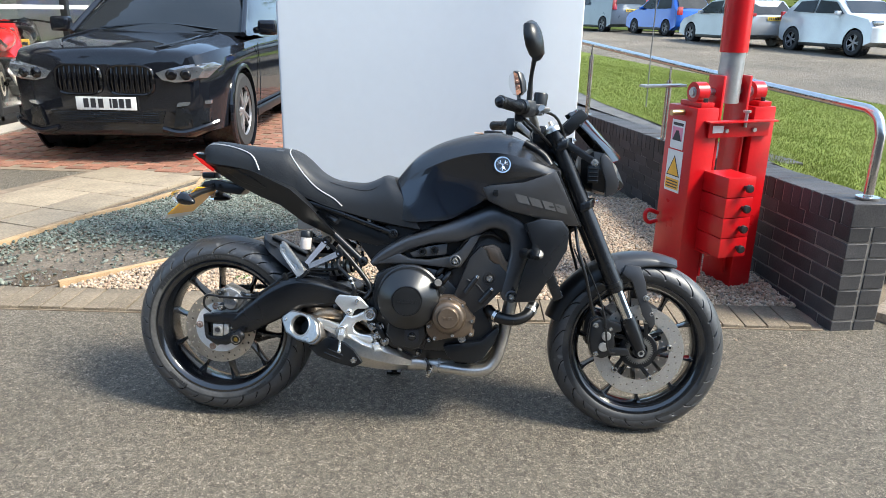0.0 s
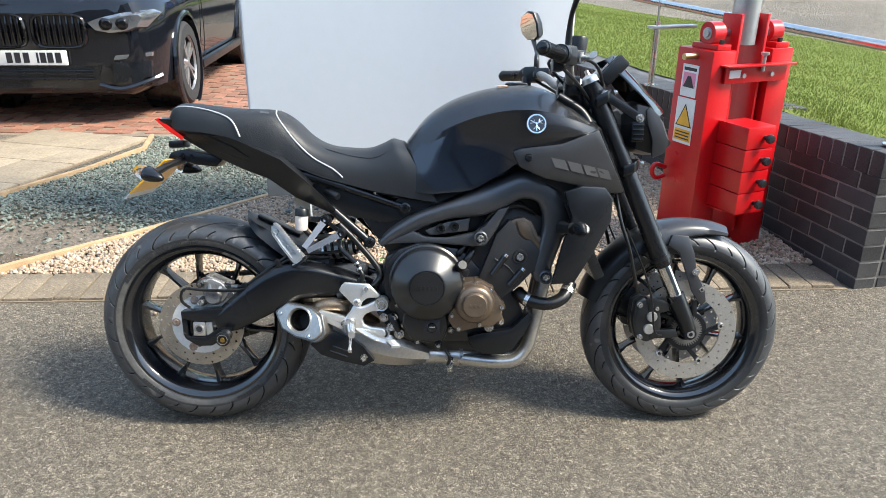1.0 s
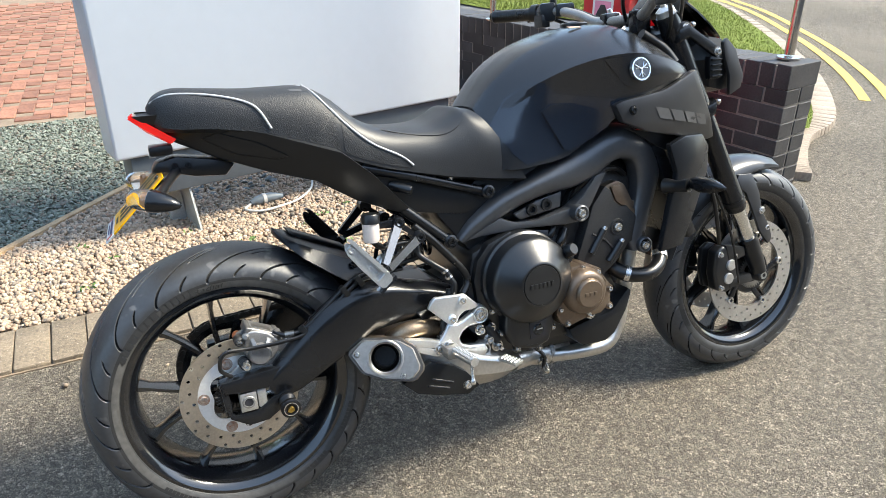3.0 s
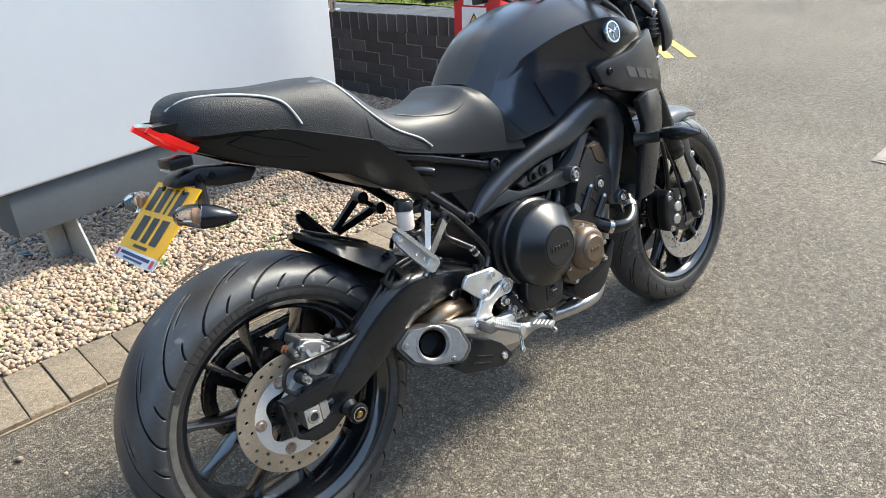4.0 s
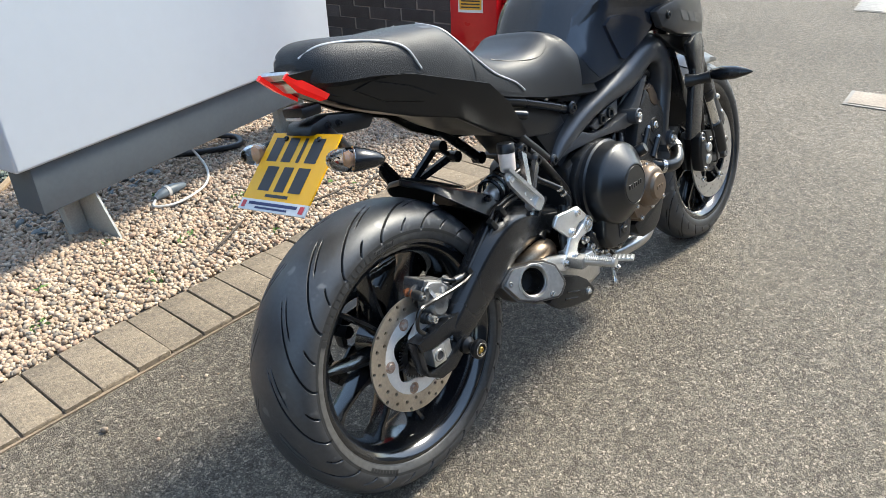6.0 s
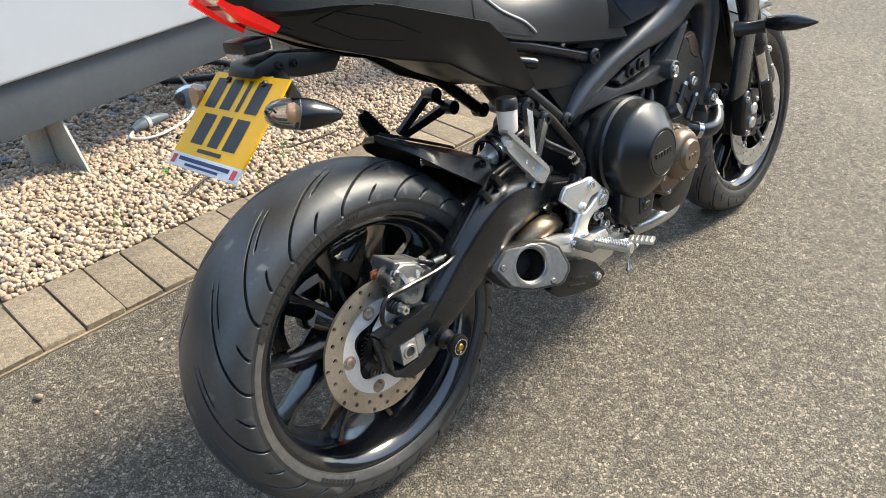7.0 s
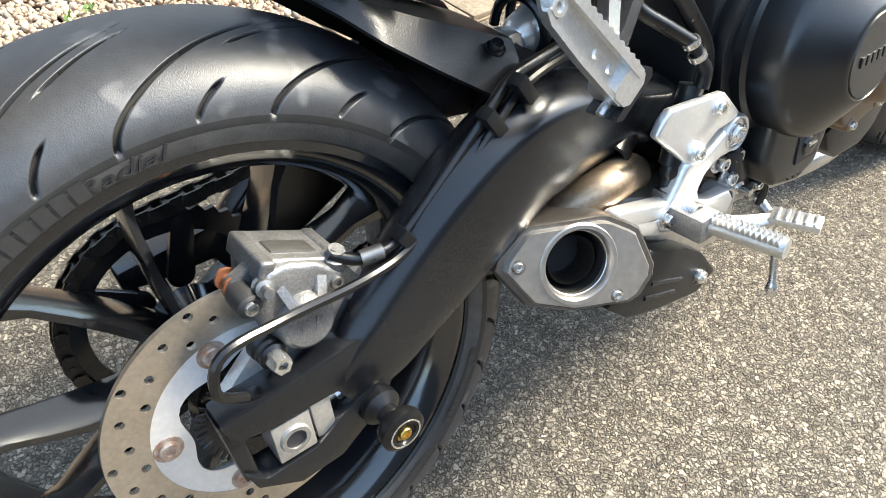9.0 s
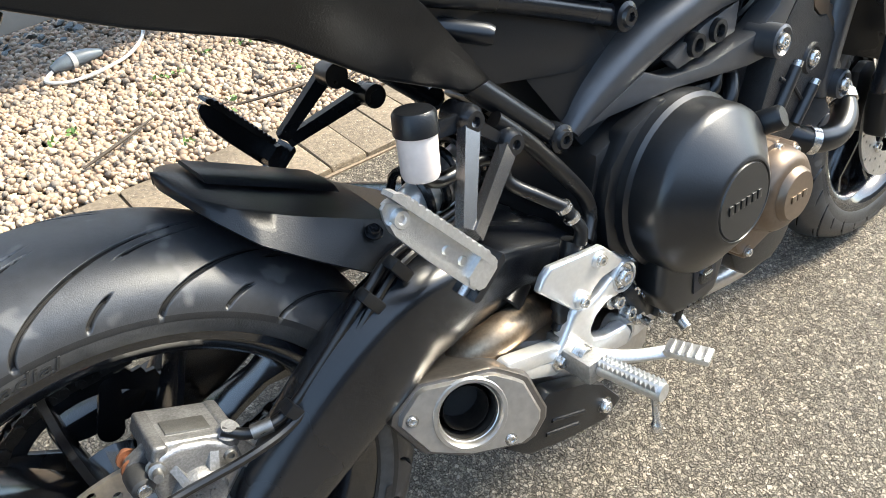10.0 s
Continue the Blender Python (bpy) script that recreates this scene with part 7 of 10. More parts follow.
for s, mat_, smat, lab in ((1, ALU, STRUTGREY, "silver pillion peg hanger"), (-1, BLACK, BLACK, "black pillion peg hanger")):
    mk = lambda bm: bm if s > 0 else flip(bm)
    h_ = bpart("pillion_hanger", mk(strut((0.362, -0.130, 0.620), (0.309, -0.176, 0.548), 0.0095, 0.0055)), smat, lab)
    bpart("strut", mk(strut((0.406, -0.130, 0.582), (0.316, -0.178, 0.540), 0.0095, 0.0055)), smat, "", h_)
    bpart("cross_strut", mk(strut((0.362, -0.126, 0.618), (0.406, -0.126, 0.582), 0.006, 0.004)), BLACK, "", h_)
    for x, z in ((0.362, 0.620), (0.406, 0.582)):
        bpart("hanger_bolt", lathe([(0, 0.008), (0.004, 0.008), (0.005, 0.012), (0.010, 0.012), (0.012, 0.008), (0.0145, 0.004), (0.0145, -0.024), (0, -0.024)], (x, -0.128 * s, z), (0, -s, 0), 20), BLACK, "", h_)
    pg = bpart("pillion_peg", mk(bevel(peg_bar([(-0.05, 0.002, 0.028), (0.45, 0.002, 0.027), (0.80, 0.002, 0.024), (0.93, 0.004, 0.020), (1.0, 0.008, 0.014)], -0.003, 0.001), 0.001, 1, 30)), mat_, "folded silver pillion peg with a toothed tread", h_)
    bpart("tread", mk(bevel(peg_bar([(-0.06, -0.004, 0.003), (0.5, -0.004, 0.003), (0.97, -0.004, 0.003), (1.02, -0.001, 0.003)], -0.010, 0.008), 0.0015, 2, 30)), mat_, "", pg)
    bpart("rim", mk(bevel(peg_bar([(-0.06, 0.024, 0.029), (0.45, 0.023, 0.028), (0.82, 0.020, 0.025), (0.90, 0.018, 0.021)], -0.004, 0.006), 0.0012, 2, 30)), mat_, "", pg)
    for i in range(13):
        c_ = 0.03 + i * 0.072
        bpart("tooth", mk(peg_bar([(c_ - 0.026, -0.0042, -0.0035), (c_ - 0.008, -0.0060, -0.0035), (c_ + 0.008, -0.0060, -0.0035), (c_ + 0.026, -0.0042, -0.0035)], -0.009, 0.007)), mat_, "", pg)
    p = PEG_LOW + PEG_D * (PEG_L * 0.84) + PEG_W * 0.012
    bpart("peg_bolt", mk(lathe([(0, 0.004), (0.003, 0.004), (0.004, 0.006), (0.007, 0.006), (0.0085, 0.003), (0.0085, 0.0)], tuple(p), tuple(PEG_N), 18)), mat_, "", pg)
    bpart("clevis", mk(bevel(peg_bar([(-0.13, 0.003, 0.022), (-0.09, -0.003, 0.027), (0.02, -0.003, 0.027), (0.06, 0.002, 0.022)], -0.024, 0.007), 0.003, 2, 30)), mat_, "", h_)
    p = PEG_LOW - PEG_D * 0.010 + PEG_W * 0.026 - PEG_N * 0.010
    bpart("stop_plate", mk(bevel(peg_bar([(-0.17, -0.006, 0.034), (-0.13, -0.010, 0.038), (-0.11, -0.010, 0.038)], -0.028, 0.006), 0.002, 2, 30)), BLACK, "", h_)
    bpart("pivot_pin", mk(cyl(tuple(p), tuple(p + PEG_W * 0.012), 0.0042, seg=14, w=0.001)), ZINC, "", h_)
    for s_ in (0.16, 0.34):
        q_ = PEG_LOW + PEG_D * (PEG_L * s_) + PEG_W * 0.013
        bpart("web_pip", mk(lathe([(0, 0.003), (0.0035, 0.003), (0.005, 0.0), (0.005, -0.002)], tuple(q_), tuple(PEG_N), 14)), mat_, "", pg)

# rear master cylinder reservoir and its hoses
res = bpart("fluid_reservoir", lathe([(0, -0.026), (0.0155, -0.026), (0.0172, -0.022), (0.0180, 0.014), (0, 0.014)], (0.298, -0.140, 0.619), (0.05, 0, 1), 28), FLUID, "milky white brake fluid reservoir")
bm = lathe([(0, 0.034), (0.0165, 0.034), (0.0190, 0.031), (0.0196, 0.014), (0, 0.014)], (0.298, -0.140, 0.619), (0.05, 0, 1), 28)
bpart("cap", bm, PLASTIC, "black ribbed cap", res)
bpart("reservoir_arm", capsule((0.315, 0.622), (0.362, 0.620), 0.007, 0.009, -0.130, -0.122, 0.002), BLACK, "", res)
bpart("reservoir_hose", tube([(0.300, -0.127, 0.595), (0.325, -0.122, 0.572), (0.375, -0.118, 0.572), (0.400, -0.120, 0.562), (0.404, -0.125, 0.540), (0.428, -0.140, 0.519), (0.453, -0.153, 0.499)], 0.0070, 10), HOSE, "black rubber hose")
for k_ in (0.0, 0.45):
    a_ = Vector((0.450, -0.1515, 0.501)).lerp(Vector((0.466, -0.159, 0.470)), k_)
    bpart("hose_clip", lathe([(0.0068, -0.003), (0.0088, -0.003), (0.0088, 0.003), (0.0068, 0.003)], tuple(a_), (0.45, -0.17, -0.87), 16, True), ZINC)
bpart("hose_elbow", tube([(0.453, -0.153, 0.499), (0.460, -0.156, 0.484), (0.466, -0.159, 0.470), (0.464, -0.158, 0.455)], [0.006, 0.0065, 0.007, 0.008], 12), PLASTIC, "black hose elbow")
bpart("brake_line", tube([(0.400, -0.118, 0.605), (0.434, -0.122, 0.572), (0.455, -0.122, 0.548), (0.482, -0.122, 0.516), (0.508, -0.124, 0.480), (0.512, -0.128, 0.455), (0.495, -0.136, 0.435)], 0.0088, 12), HOSE, "thick black rubber hose")
mcyl = bpart("master_cylinder", cyl((0.464, -0.148, 0.455), (0.440, -0.150, 0.378), 0.0125, seg=18, w=0.002), PLASTIC, "black rear brake master cylinder")
bpart("pushrod_boot", lathe([(0.010, 0.0), (0.012, 0.010), (0.009, 0.016), (0.011, 0.022), (0.008, 0.030), (0.004, 0.045)], (0.440, -0.152, 0.380), (-0.25, -0.05, -1), 14), HOSE, "", mcyl)
bpart("pushrod_clevis", box((0.424, -0.154, 0.345), (0.014, 0.018, 0.022), 0.003, Matrix.Rotation(radians(15), 3, "Y")), DULLZINC, "", mcyl)
bpart("shock", tube([(0.338, -0.035, 0.508), (0.345, -0.035, 0.510), (0.365, -0.033, 0.514), (0.40, -0.03, 0.521), (0.43, -0.025, 0.528)], [0.017, 0.021, 0.0235, 0.0235, 0.0235], 22, 1, smooth=False), ALUWHITE, "silver shock absorber body")
bpart("shock_collar", tube([(0.375, -0.032, 0.516), (0.387, -0.031, 0.519)], [0.0265, 0.0265], 24, 1), ALU, "silver shock collar")
bpart("shock_eye", lathe([(0.008, -0.014), (0.008, 0.014), (0.017, 0.014), (0.018, 0.010), (0.018, -0.010), (0.017, -0.014)], (0.326, -0.035, 0.505), (0, 1, 0), 24, True), ALU, "")
sp_ = [(0.34 + 0.13 * t, -0.035 + 0.03 * math.cos(t * 40), 0.518 + 0.03 * t + 0.03 * math.sin(t * 40)) for t in np.linspace(0, 1, 60)]
bpart("shock_spring", tube(sp_, 0.005, 8, 2), BLACK, "black coil spring")

# engine
CASE = [(0.500, 0.350), (0.505, 0.430), (0.530, 0.520), (0.620, 0.560), (0.740, 0.540), (0.800, 0.480), (0.890, 0.425), (0.925, 0.350), (0.860, 0.265), (0.700, 0.265), (0.580, 0.285), (0.525, 0.315)]
eng = bpart("engine", plate(CASE, -0.125, 0.125, 0.015, 2), ENGINE, "black triple-cylinder engine")
bpart("cylinder_block", plate([(0.740, 0.500), (0.800, 0.620), (0.900, 0.680), (0.985, 0.620), (0.930, 0.500), (0.860, 0.420)], -0.115, 0.115, 0.012), HEAD, "dark grey cylinder block", eng)
RIB = [(0.874, 0.626), (0.891, 0.612), (0.900, 0.584), (0.919, 0.570), (0.934, 0.571), (0.961, 0.541), (0.972, 0.520), (0.993, 0.483), (0.939, 0.477), (0.900, 0.435), (0.855, 0.403), (0.802, 0.450), (0.791, 0.463), (0.818, 0.531), (0.838, 0.585)]
bpart("head_cover", plate(RIB, -0.150, -0.112, 0.004, 2), HEAD, "dark textured side cover", eng)
CAMCOVER = [(0.868, 0.619), (0.890, 0.627), (0.914, 0.632), (0.935, 0.621), (0.948, 0.597), (0.957, 0.577), (0.985, 0.571), (0.992, 0.510), (0.970, 0.497), (0.890, 0.550)]
bpart("cam_cover", plate(CAMCOVER, -0.141, -0.110, 0.005, 2), BRONZE, "bronze cam cover", eng)
CAMRIM = [(0.892, 0.621), (0.917, 0.622), (0.936, 0.603), (0.948, 0.570), (0.969, 0.545), (0.960, 0.537), (0.936, 0.566), (0.920, 0.573), (0.905, 0.586)]
bpart("cam_rim", plate(CAMRIM, -0.147, -0.138, 0.003, 2), BRONZE, "", eng)
for a, b in (((0.864, 0.523), (0.828, 0.471)), ((0.912, 0.484), (0.876, 0.442))):
    bpart("rib", tube([(a[0], -0.153, a[1]), (b[0], -0.153, b[1])], [0.0085, 0.0085], 12, 1), ENGINE, "", eng)
    d_ = Vector((a[0] - b[0], 0, a[1] - b[1])).normalized()
    bpart("stud_end", cyl((a[0], -0.154, a[1]), (a[0] + d_.x * 0.008, -0.154, a[1] + d_.z * 0.008), 0.0065, seg=12, w=0.001), ZINC, "", eng)
bpart("cover_step", tube([(0.834, -0.1505, 0.516), (0.868, -0.1505, 0.497), (0.905, -0.1505, 0.456)], 0.0028, 8, 1, smooth=False), HEAD, "", eng)
bpart("bolt_boss", lathe([(0, 0.001), (0.013, 0.001), (0.015, 0.004), (0.019, 0.004), (0.022, -0.002)], (0.905, -0.150, 0.522), (0, -1, 0), 28), HEAD, "", eng)
bpart("head_bolt", bolt((0.905, -0.151, 0.522), r=0.011, h=0.007), ZINC, "", eng)
COVB = [(0.523, 0.470), (0.535, 0.515), (0.565, 0.548), (0.620, 0.567), (0.675, 0.555), (0.715, 0.520), (0.735, 0.465), (0.722, 0.400), (0.712, 0.330), (0.695, 0.285), (0.660, 0.272), (0.590, 0.285), (0.560, 0.315), (0.542, 0.370), (0.528, 0.410)]
clutch = bpart("clutch_cover", plate([(x, z - 0.010) for x, z in COVB], -0.140, -0.112, 0.006, 2), ENGINE, "satin black clutch cover", eng)
bpart("lower_housing", plate([(0.585, 0.400), (0.700, 0.400), (0.706, 0.330), (0.690, 0.288), (0.655, 0.276), (0.600, 0.290), (0.575, 0.330)], -0.176, -0.130, 0.010, 3), ENGINE, "", clutch)
bpart("dome", lathe([(0.108, 0.130), (0.1065, 0.150), (0.1015, 0.154), (0.1005, 0.186), (0.0985, 0.193), (0.0935, 0.1985), (0.0530, 0.2275), (0.0490, 0.2300), (0.0475, 0.2300), (0.0466, 0.2284), (0.0452, 0.2284), (0.0442, 0.2305), (0, 0.2310)], (0.646, 0, 0.449), (0, -1, 0), 72), ENGINE, "", clutch)
for i in range(6):
    bpart("raised_letter_bar", box((0.620 + i * 0.0104, -0.2313, 0.449), (0.0072, 0.0022, 0.011), 0.0008), ENGINE, "", clutch)
# no opening is cut: a black square carries the recess's shade
win = bpart("sight_opening", box((0.660, -0.1765, 0.326), (0.044, 0.003, 0.042), 0.001), INKBLACK, "flat black square standing for the shaded sight recess", clutch)
bpart("level_glass", lathe([(0, 0.004), (0.012, 0.003), (0.0145, 0.0), (0.0145, -0.004)], (0.660, -0.1778, 0.324), (0, -1, 0), 22), SMOKE, "dark oil level glass", win)
# thin bright strip across the glass
bpart("level_mark", box((0.661, -0.1822, 0.327), (0.016, 0.001, 0.0022), 0.0003), ALU, "", win)
for i in range(3):
    bpart("cast_mark", box((0.632 + 0.011 * i, -0.1768, 0.290 - 0.001 * i), (0.007, 0.002, 0.003), 0.0005), ENGINE, "", clutch)
for x, z, lt in ((0.650, 0.540, 0.144), (0.566, 0.506, 0.140), (0.546, 0.435, 0.140), (0.562, 0.380, 0.142), (0.578, 0.322, 0.144), (0.620, 0.274, 0.146), (0.678, 0.262, 0.146), (0.714, 0.309, 0.150), (0.725, 0.352, 0.152), (0.742, 0.419, 0.150), (0.716, 0.510, 0.142)):
    bpart("cover_lug", lathe([(0, 0.0), (0.0095, 0.0), (0.011, -0.003), (0.0115, -0.03)], (x, -lt, z), (0, -1, 0), 16), ENGINE, "", clutch)
    bpart("cover_bolt", bolt((x, -lt, z), r=0.0056), ZINC, "", clutch)
COPB = [(0.705, 0.352), (0.712, 0.400), (0.728, 0.440), (0.752, 0.458), (0.790, 0.462), (0.822, 0.445), (0.856, 0.398), (0.856, 0.350), (0.828, 0.330), (0.792, 0.328), (0.735, 0.314), (0.716, 0.330)]
cop = bpart("pickup_cover", plate(COPB, -0.186, -0.120, 0.005, 2), BRONZE, "bronze engine side cover", eng)
bpart("dome", lathe([(0.058, 0.170), (0.056, 0.190), (0.051, 0.206), (0.044, 0.2125), (0.036, 0.2135), (0.034, 0.219), (0.031, 0.222), (0, 0.2225)], (0.778, 0, 0.398), (0, -1, 0), 48), BRONZE, "", cop)
for i in range(3):
    bpart("raised_letter_bar", box((0.766 + i * 0.012, -0.2228, 0.398), (0.009, 0.0018, 0.009), 0.0006), BRONZE, "", cop)
for x, z in ((0.716, 0.362), (0.781, 0.452), (0.822, 0.434), (0.854, 0.386), (0.852, 0.343), (0.792, 0.336), (0.735, 0.324), (0.735, 0.432)):
    bpart("cover_lug", lathe([(0, 0.001), (0.0085, 0.001), (0.0100, -0.002), (0.0105, -0.05)], (x, -0.186, z), (0, -1, 0), 16), BRONZE, "", cop)
    bpart("cover_bolt", bolt((x, -0.186, z), r=0.0058), ZINC, "", cop)
GUARD = [(0.760, 0.290), (0.800, 0.300), (0.885, 0.312), (0.935, 0.362), (0.945, 0.352), (0.928, 0.305), (0.893, 0.252), (0.865, 0.236), (0.800, 0.238), (0.775, 0.258)]
bpart("sump_guard", plate(GUARD, -0.150, -0.080, 0.008, 2), PLASTIC, "black plastic engine guard", eng)
bpart("guard_bolt", bolt((0.822, -0.151, 0.318), r=0.009, h=0.006), ZINC, "", eng)
bpart("sump", plate([(0.56, 0.290), (0.86, 0.270), (0.84, 0.205), (0.72, 0.185), (0.60, 0.215)], -0.080, 0.090, 0.012), ENGINE, "", eng)
bpart("oil_filter", lathe([(0, 0.05), (0.028, 0.05), (0.033, 0.045), (0.033, 0.0)], (0.885, 0, 0.30), (0.9, 0, -0.2), 24), BLACK, "", eng)
for x, z, lt in ((0.735, 0.525, 0.11), (0.755, 0.505, 0.12), (0.775, 0.545, 0.10), (0.742, 0.535, 0.10)):
    bpart("pipe_stub", tube([(x - 0.02, -lt + 0.02, z - 0.02), (x, -lt - 0.01, z), (x + 0.02, -lt, z + 0.028)], 0.010, 10), HOSE, "", eng)
bpart("sensor_plug", box((0.745, -0.165, 0.485), (0.035, 0.03, 0.022), 0.005, Matrix.Rotation(radians(35), 3, "Y")), PLASTIC, "", eng)
bpart("filler_plug", lathe([(0, 0.03), (0.012, 0.03), (0.015, 0.026), (0.015, 0.0)], (0.735, -0.185, 0.498), (0.25, -0.8, 0.4), 18), PLASTIC, "", eng)
bpart("spark_lead", tube([(0.80, -0.11, 0.60), (0.83, -0.14, 0.645), (0.90, -0.14, 0.665), (0.95, -0.12, 0.64)], 0.006, 8), HOSE, "", eng)
for x, z in ((0.545, 0.318), (0.551, 0.345), (0.525, 0.345)):
    bpart("case_bolt", bolt((x, -0.150, z), r=0.009, h=0.010), ZINC, "", eng)

# cooling
rad = BM()
m_ = Matrix.Rotation(radians(-24), 3, "Y")
merge(rad, box((1.075, 0, 0.585), (0.030, 0.31, 0.27), 0.006, m_))
radi = bpart("radiator", rad, BLACK, "black radiator")
for i in range(22):
    z = 0.47 + i * 0.0105
    bpart("fin", box((1.092 - (z - 0.585) * -0.445 * -1, 0, z), (0.006, 0.27, 0.0035), 0, m_), BLACK, "", radi)
SHR = [(1.012, 0.710), (1.060, 0.726), (1.125, 0.722), (1.150, 0.690), (1.146, 0.628), (1.100, 0.545), (1.048, 0.462), (0.985, 0.456), (1.010, 0.560), (1.035, 0.640)]
both("radiator_shroud", lambda: plate(SHR, -0.212, -0.192, 0.006, 2, lambda x, z: max(0, x - 1.05) * 0.25), BLACK, "black radiator side shroud", radi)
bpart("radiator_hose", tube([(0.905, -0.120, 0.415), (0.930, -0.150, 0.398), (0.985, -0.158, 0.390), (1.030, -0.145, 0.405), (1.055, -0.115, 0.440)], 0.0185, 16), HOSE, "black ribbed radiator hose", radi)
bpart("hose_clamp", cyl((0.926, -0.146, 0.400), (0.936, -0.152, 0.396), 0.0205, seg=20), ZINC, "", radi)
bpart("hose_clamp", cyl((1.040, -0.137, 0.415), (1.047, -0.128, 0.424), 0.0205, seg=20), ZINC, "", radi)
for s in (-1, 1):
    ring_ = lambda k, dx, y0, y1: [[(1.040 + dx + 0.020 * k * r_ * math.cos(2 * math.pi * j / 16) - 0.05 * (y - 0.30), s * y, 0.622 + 0.02 * (y - 0.25) + 0.0185 * k * r_ * math.sin(2 * math.pi * j / 16)) for j in range(16)] for y, r_ in ((y0, 0.30), (y0 + (y1 - y0) * 0.12, 0.72), (y0 + (y1 - y0) * 0.35, 1.0), (y0 + (y1 - y0) * 0.62, 0.90), (y0 + (y1 - y0) * 0.85, 0.50), (y1, 0.10))]
    fi = bpart("front_indicator", loft(ring_(1.0, 0.0, 0.240, 0.362)), BLACK, "black teardrop front indicator")
    bpart("lens", loft(ring_(0.80, 0.009, 0.252, 0.345)), CLEARLENS, "clear lens facing forward", fi)
    bpart("stalk", tube([(1.012, s * 0.195, 0.612), (1.020, s * 0.225, 0.614), (1.03, s * 0.255, 0.618)], [0.019, 0.014, 0.016], 14), PLASTIC, "", fi)

# exhaust
exh = empty("exhaust", "", "")
exh.parent = bike
MUF = [(0.262, 0.305, 0.355, 0.105, 0.060), (0.300, 0.275, 0.365, 0.112, 0.045), (0.345, 0.244, 0.362, 0.125, 0.020), (0.420, 0.208, 0.345, 0.156, -0.02), (0.520, 0.188, 0.300, 0.150, -0.05), (0.600, 0.182, 0.265, 0.130, -0.06), (0.660, 0.185, 0.228, 0.090, -0.03)]
rings = []
for x, zb, zt, lo_, li_ in smooth_rows(MUF, 4):
    h_ = zt - zb
    rings.append([(x, -lo_ + 0.012, zt), (x, -lo_, zt - h_ * 0.22), (x, -lo_, zb + h_ * 0.42), (x, -lo_ + 0.03, zb + h_ * 0.08), (x, -lo_ + 0.06, zb), (x, -li_ + 0.02, zb), (x, -li_, zb + h_ * 0.2), (x, -li_, zt - h_ * 0.2), (x, -li_ - 0.01, zt)])
bpart("muffler", bevel(loft(rings), 0.0), EXH, "brushed steel under-engine muffler", exh, sharp=28)
SHIELD = [(0.318, 0.276), (0.345, 0.290), (0.385, 0.312), (0.440, 0.290), (0.470, 0.268), (0.500, 0.228), (0.470, 0.212), (0.400, 0.228), (0.350, 0.245)]
bpart("heat_shield", plate(SHIELD, -0.181, -0.158, 0.004), PLASTIC, "black muffler heat shield", exh)
for a, b in (((0.385, 0.272), (0.435, 0.252)), ((0.375, 0.258), (0.425, 0.240))):
    bpart("slot", tube([(a[0], -0.181, a[1]), (b[0], -0.181, b[1])], [0.0025, 0.0025], 8, 1), BLACK, "", exh)
bpart("shield_bolt", bolt((0.470, -0.181, 0.236), r=0.008), ZINC, "", exh)
# outlet: bevelled plate with a rolled ring and a dark bore
EN = Vector((-0.30, -0.90, 0.26)).normalized()
EU = Vector((0.92, -0.30, -0.18)).normalized()
EU = (EU - EN * EU.dot(EN)).normalized()
EV = EN.cross(EU) * -1
EC = Vector((0.289, -0.168, 0.342))


def outlet(pts_, d0, d1, w):
    bm = BM()
    a = [bm.verts.new(EC + EU * u + EV * v + EN * d0) for u, v in pts_]
    b = [bm.verts.new(EC + EU * u + EV * v + EN * d1) for u, v in pts_]
    bm.faces.new(a[::-1]); bm.faces.new(b)
    for i in range(len(pts_)):
        bm.faces.new((a[i], a[(i + 1) % len(pts_)], b[(i + 1) % len(pts_)], b[i]))
    bmesh.ops.recalc_face_normals(bm, faces=bm.faces)
    return bevel(bm, w, 3, 20)


if EV.z < 0:
    EV = -EV
HEX = [(-0.086, 0.004), (-0.058, 0.046), (0.030, 0.052), (0.066, 0.034), (0.090, -0.020), (0.070, -0.056), (0.000, -0.058), (-0.050, -0.044)]
HEX = [(u * 0.88, v * 0.76) for u, v in HEX]
def hexring(k, d0, d1):
    """The outlet plate with a round opening through it."""
    n = 48
    ringp = []
    for i in range(n):
        a = 2 * math.pi * i / n
        best = 9.0
        for (x0, y0), (x1, y1) in zip(HEX, HEX[1:] + HEX[:1]):
            den = math.cos(a) * (y1 - y0) - math.sin(a) * (x1 - x0)
            if abs(den) > 1e-9:
                t = (x0 * (y1 - y0) - y0 * (x1 - x0)) / den
                w_ = (math.cos(a) * t - x0) * (x1 - x0) + (math.sin(a) * t - y0) * (y1 - y0)
                L2 = (x1 - x0) ** 2 + (y1 - y0) ** 2
                if t > 0 and -1e-6 <= w_ <= L2 * 1.000001:
                    best = min(best, t)
        ringp.append((math.cos(a), math.sin(a), best * k))
    P_ = lambda r_, i, d: EC + EU * ringp[i][0] * r_ + EV * ringp[i][1] * r_ + EN * d
    return loft([[P_(ringp[i][2] * 0.97, i, d0) for i in range(n)], [P_(ringp[i][2], i, d1 - 0.004) for i in range(n)], [P_(ringp[i][2] * 0.96, i, d1) for i in range(n)], [P_(0.0385, i, d1) for i in range(n)], [P_(0.031, i, d1 - 0.006) for i in range(n)], [P_(0.031, i, d0) for i in range(n)]], False)


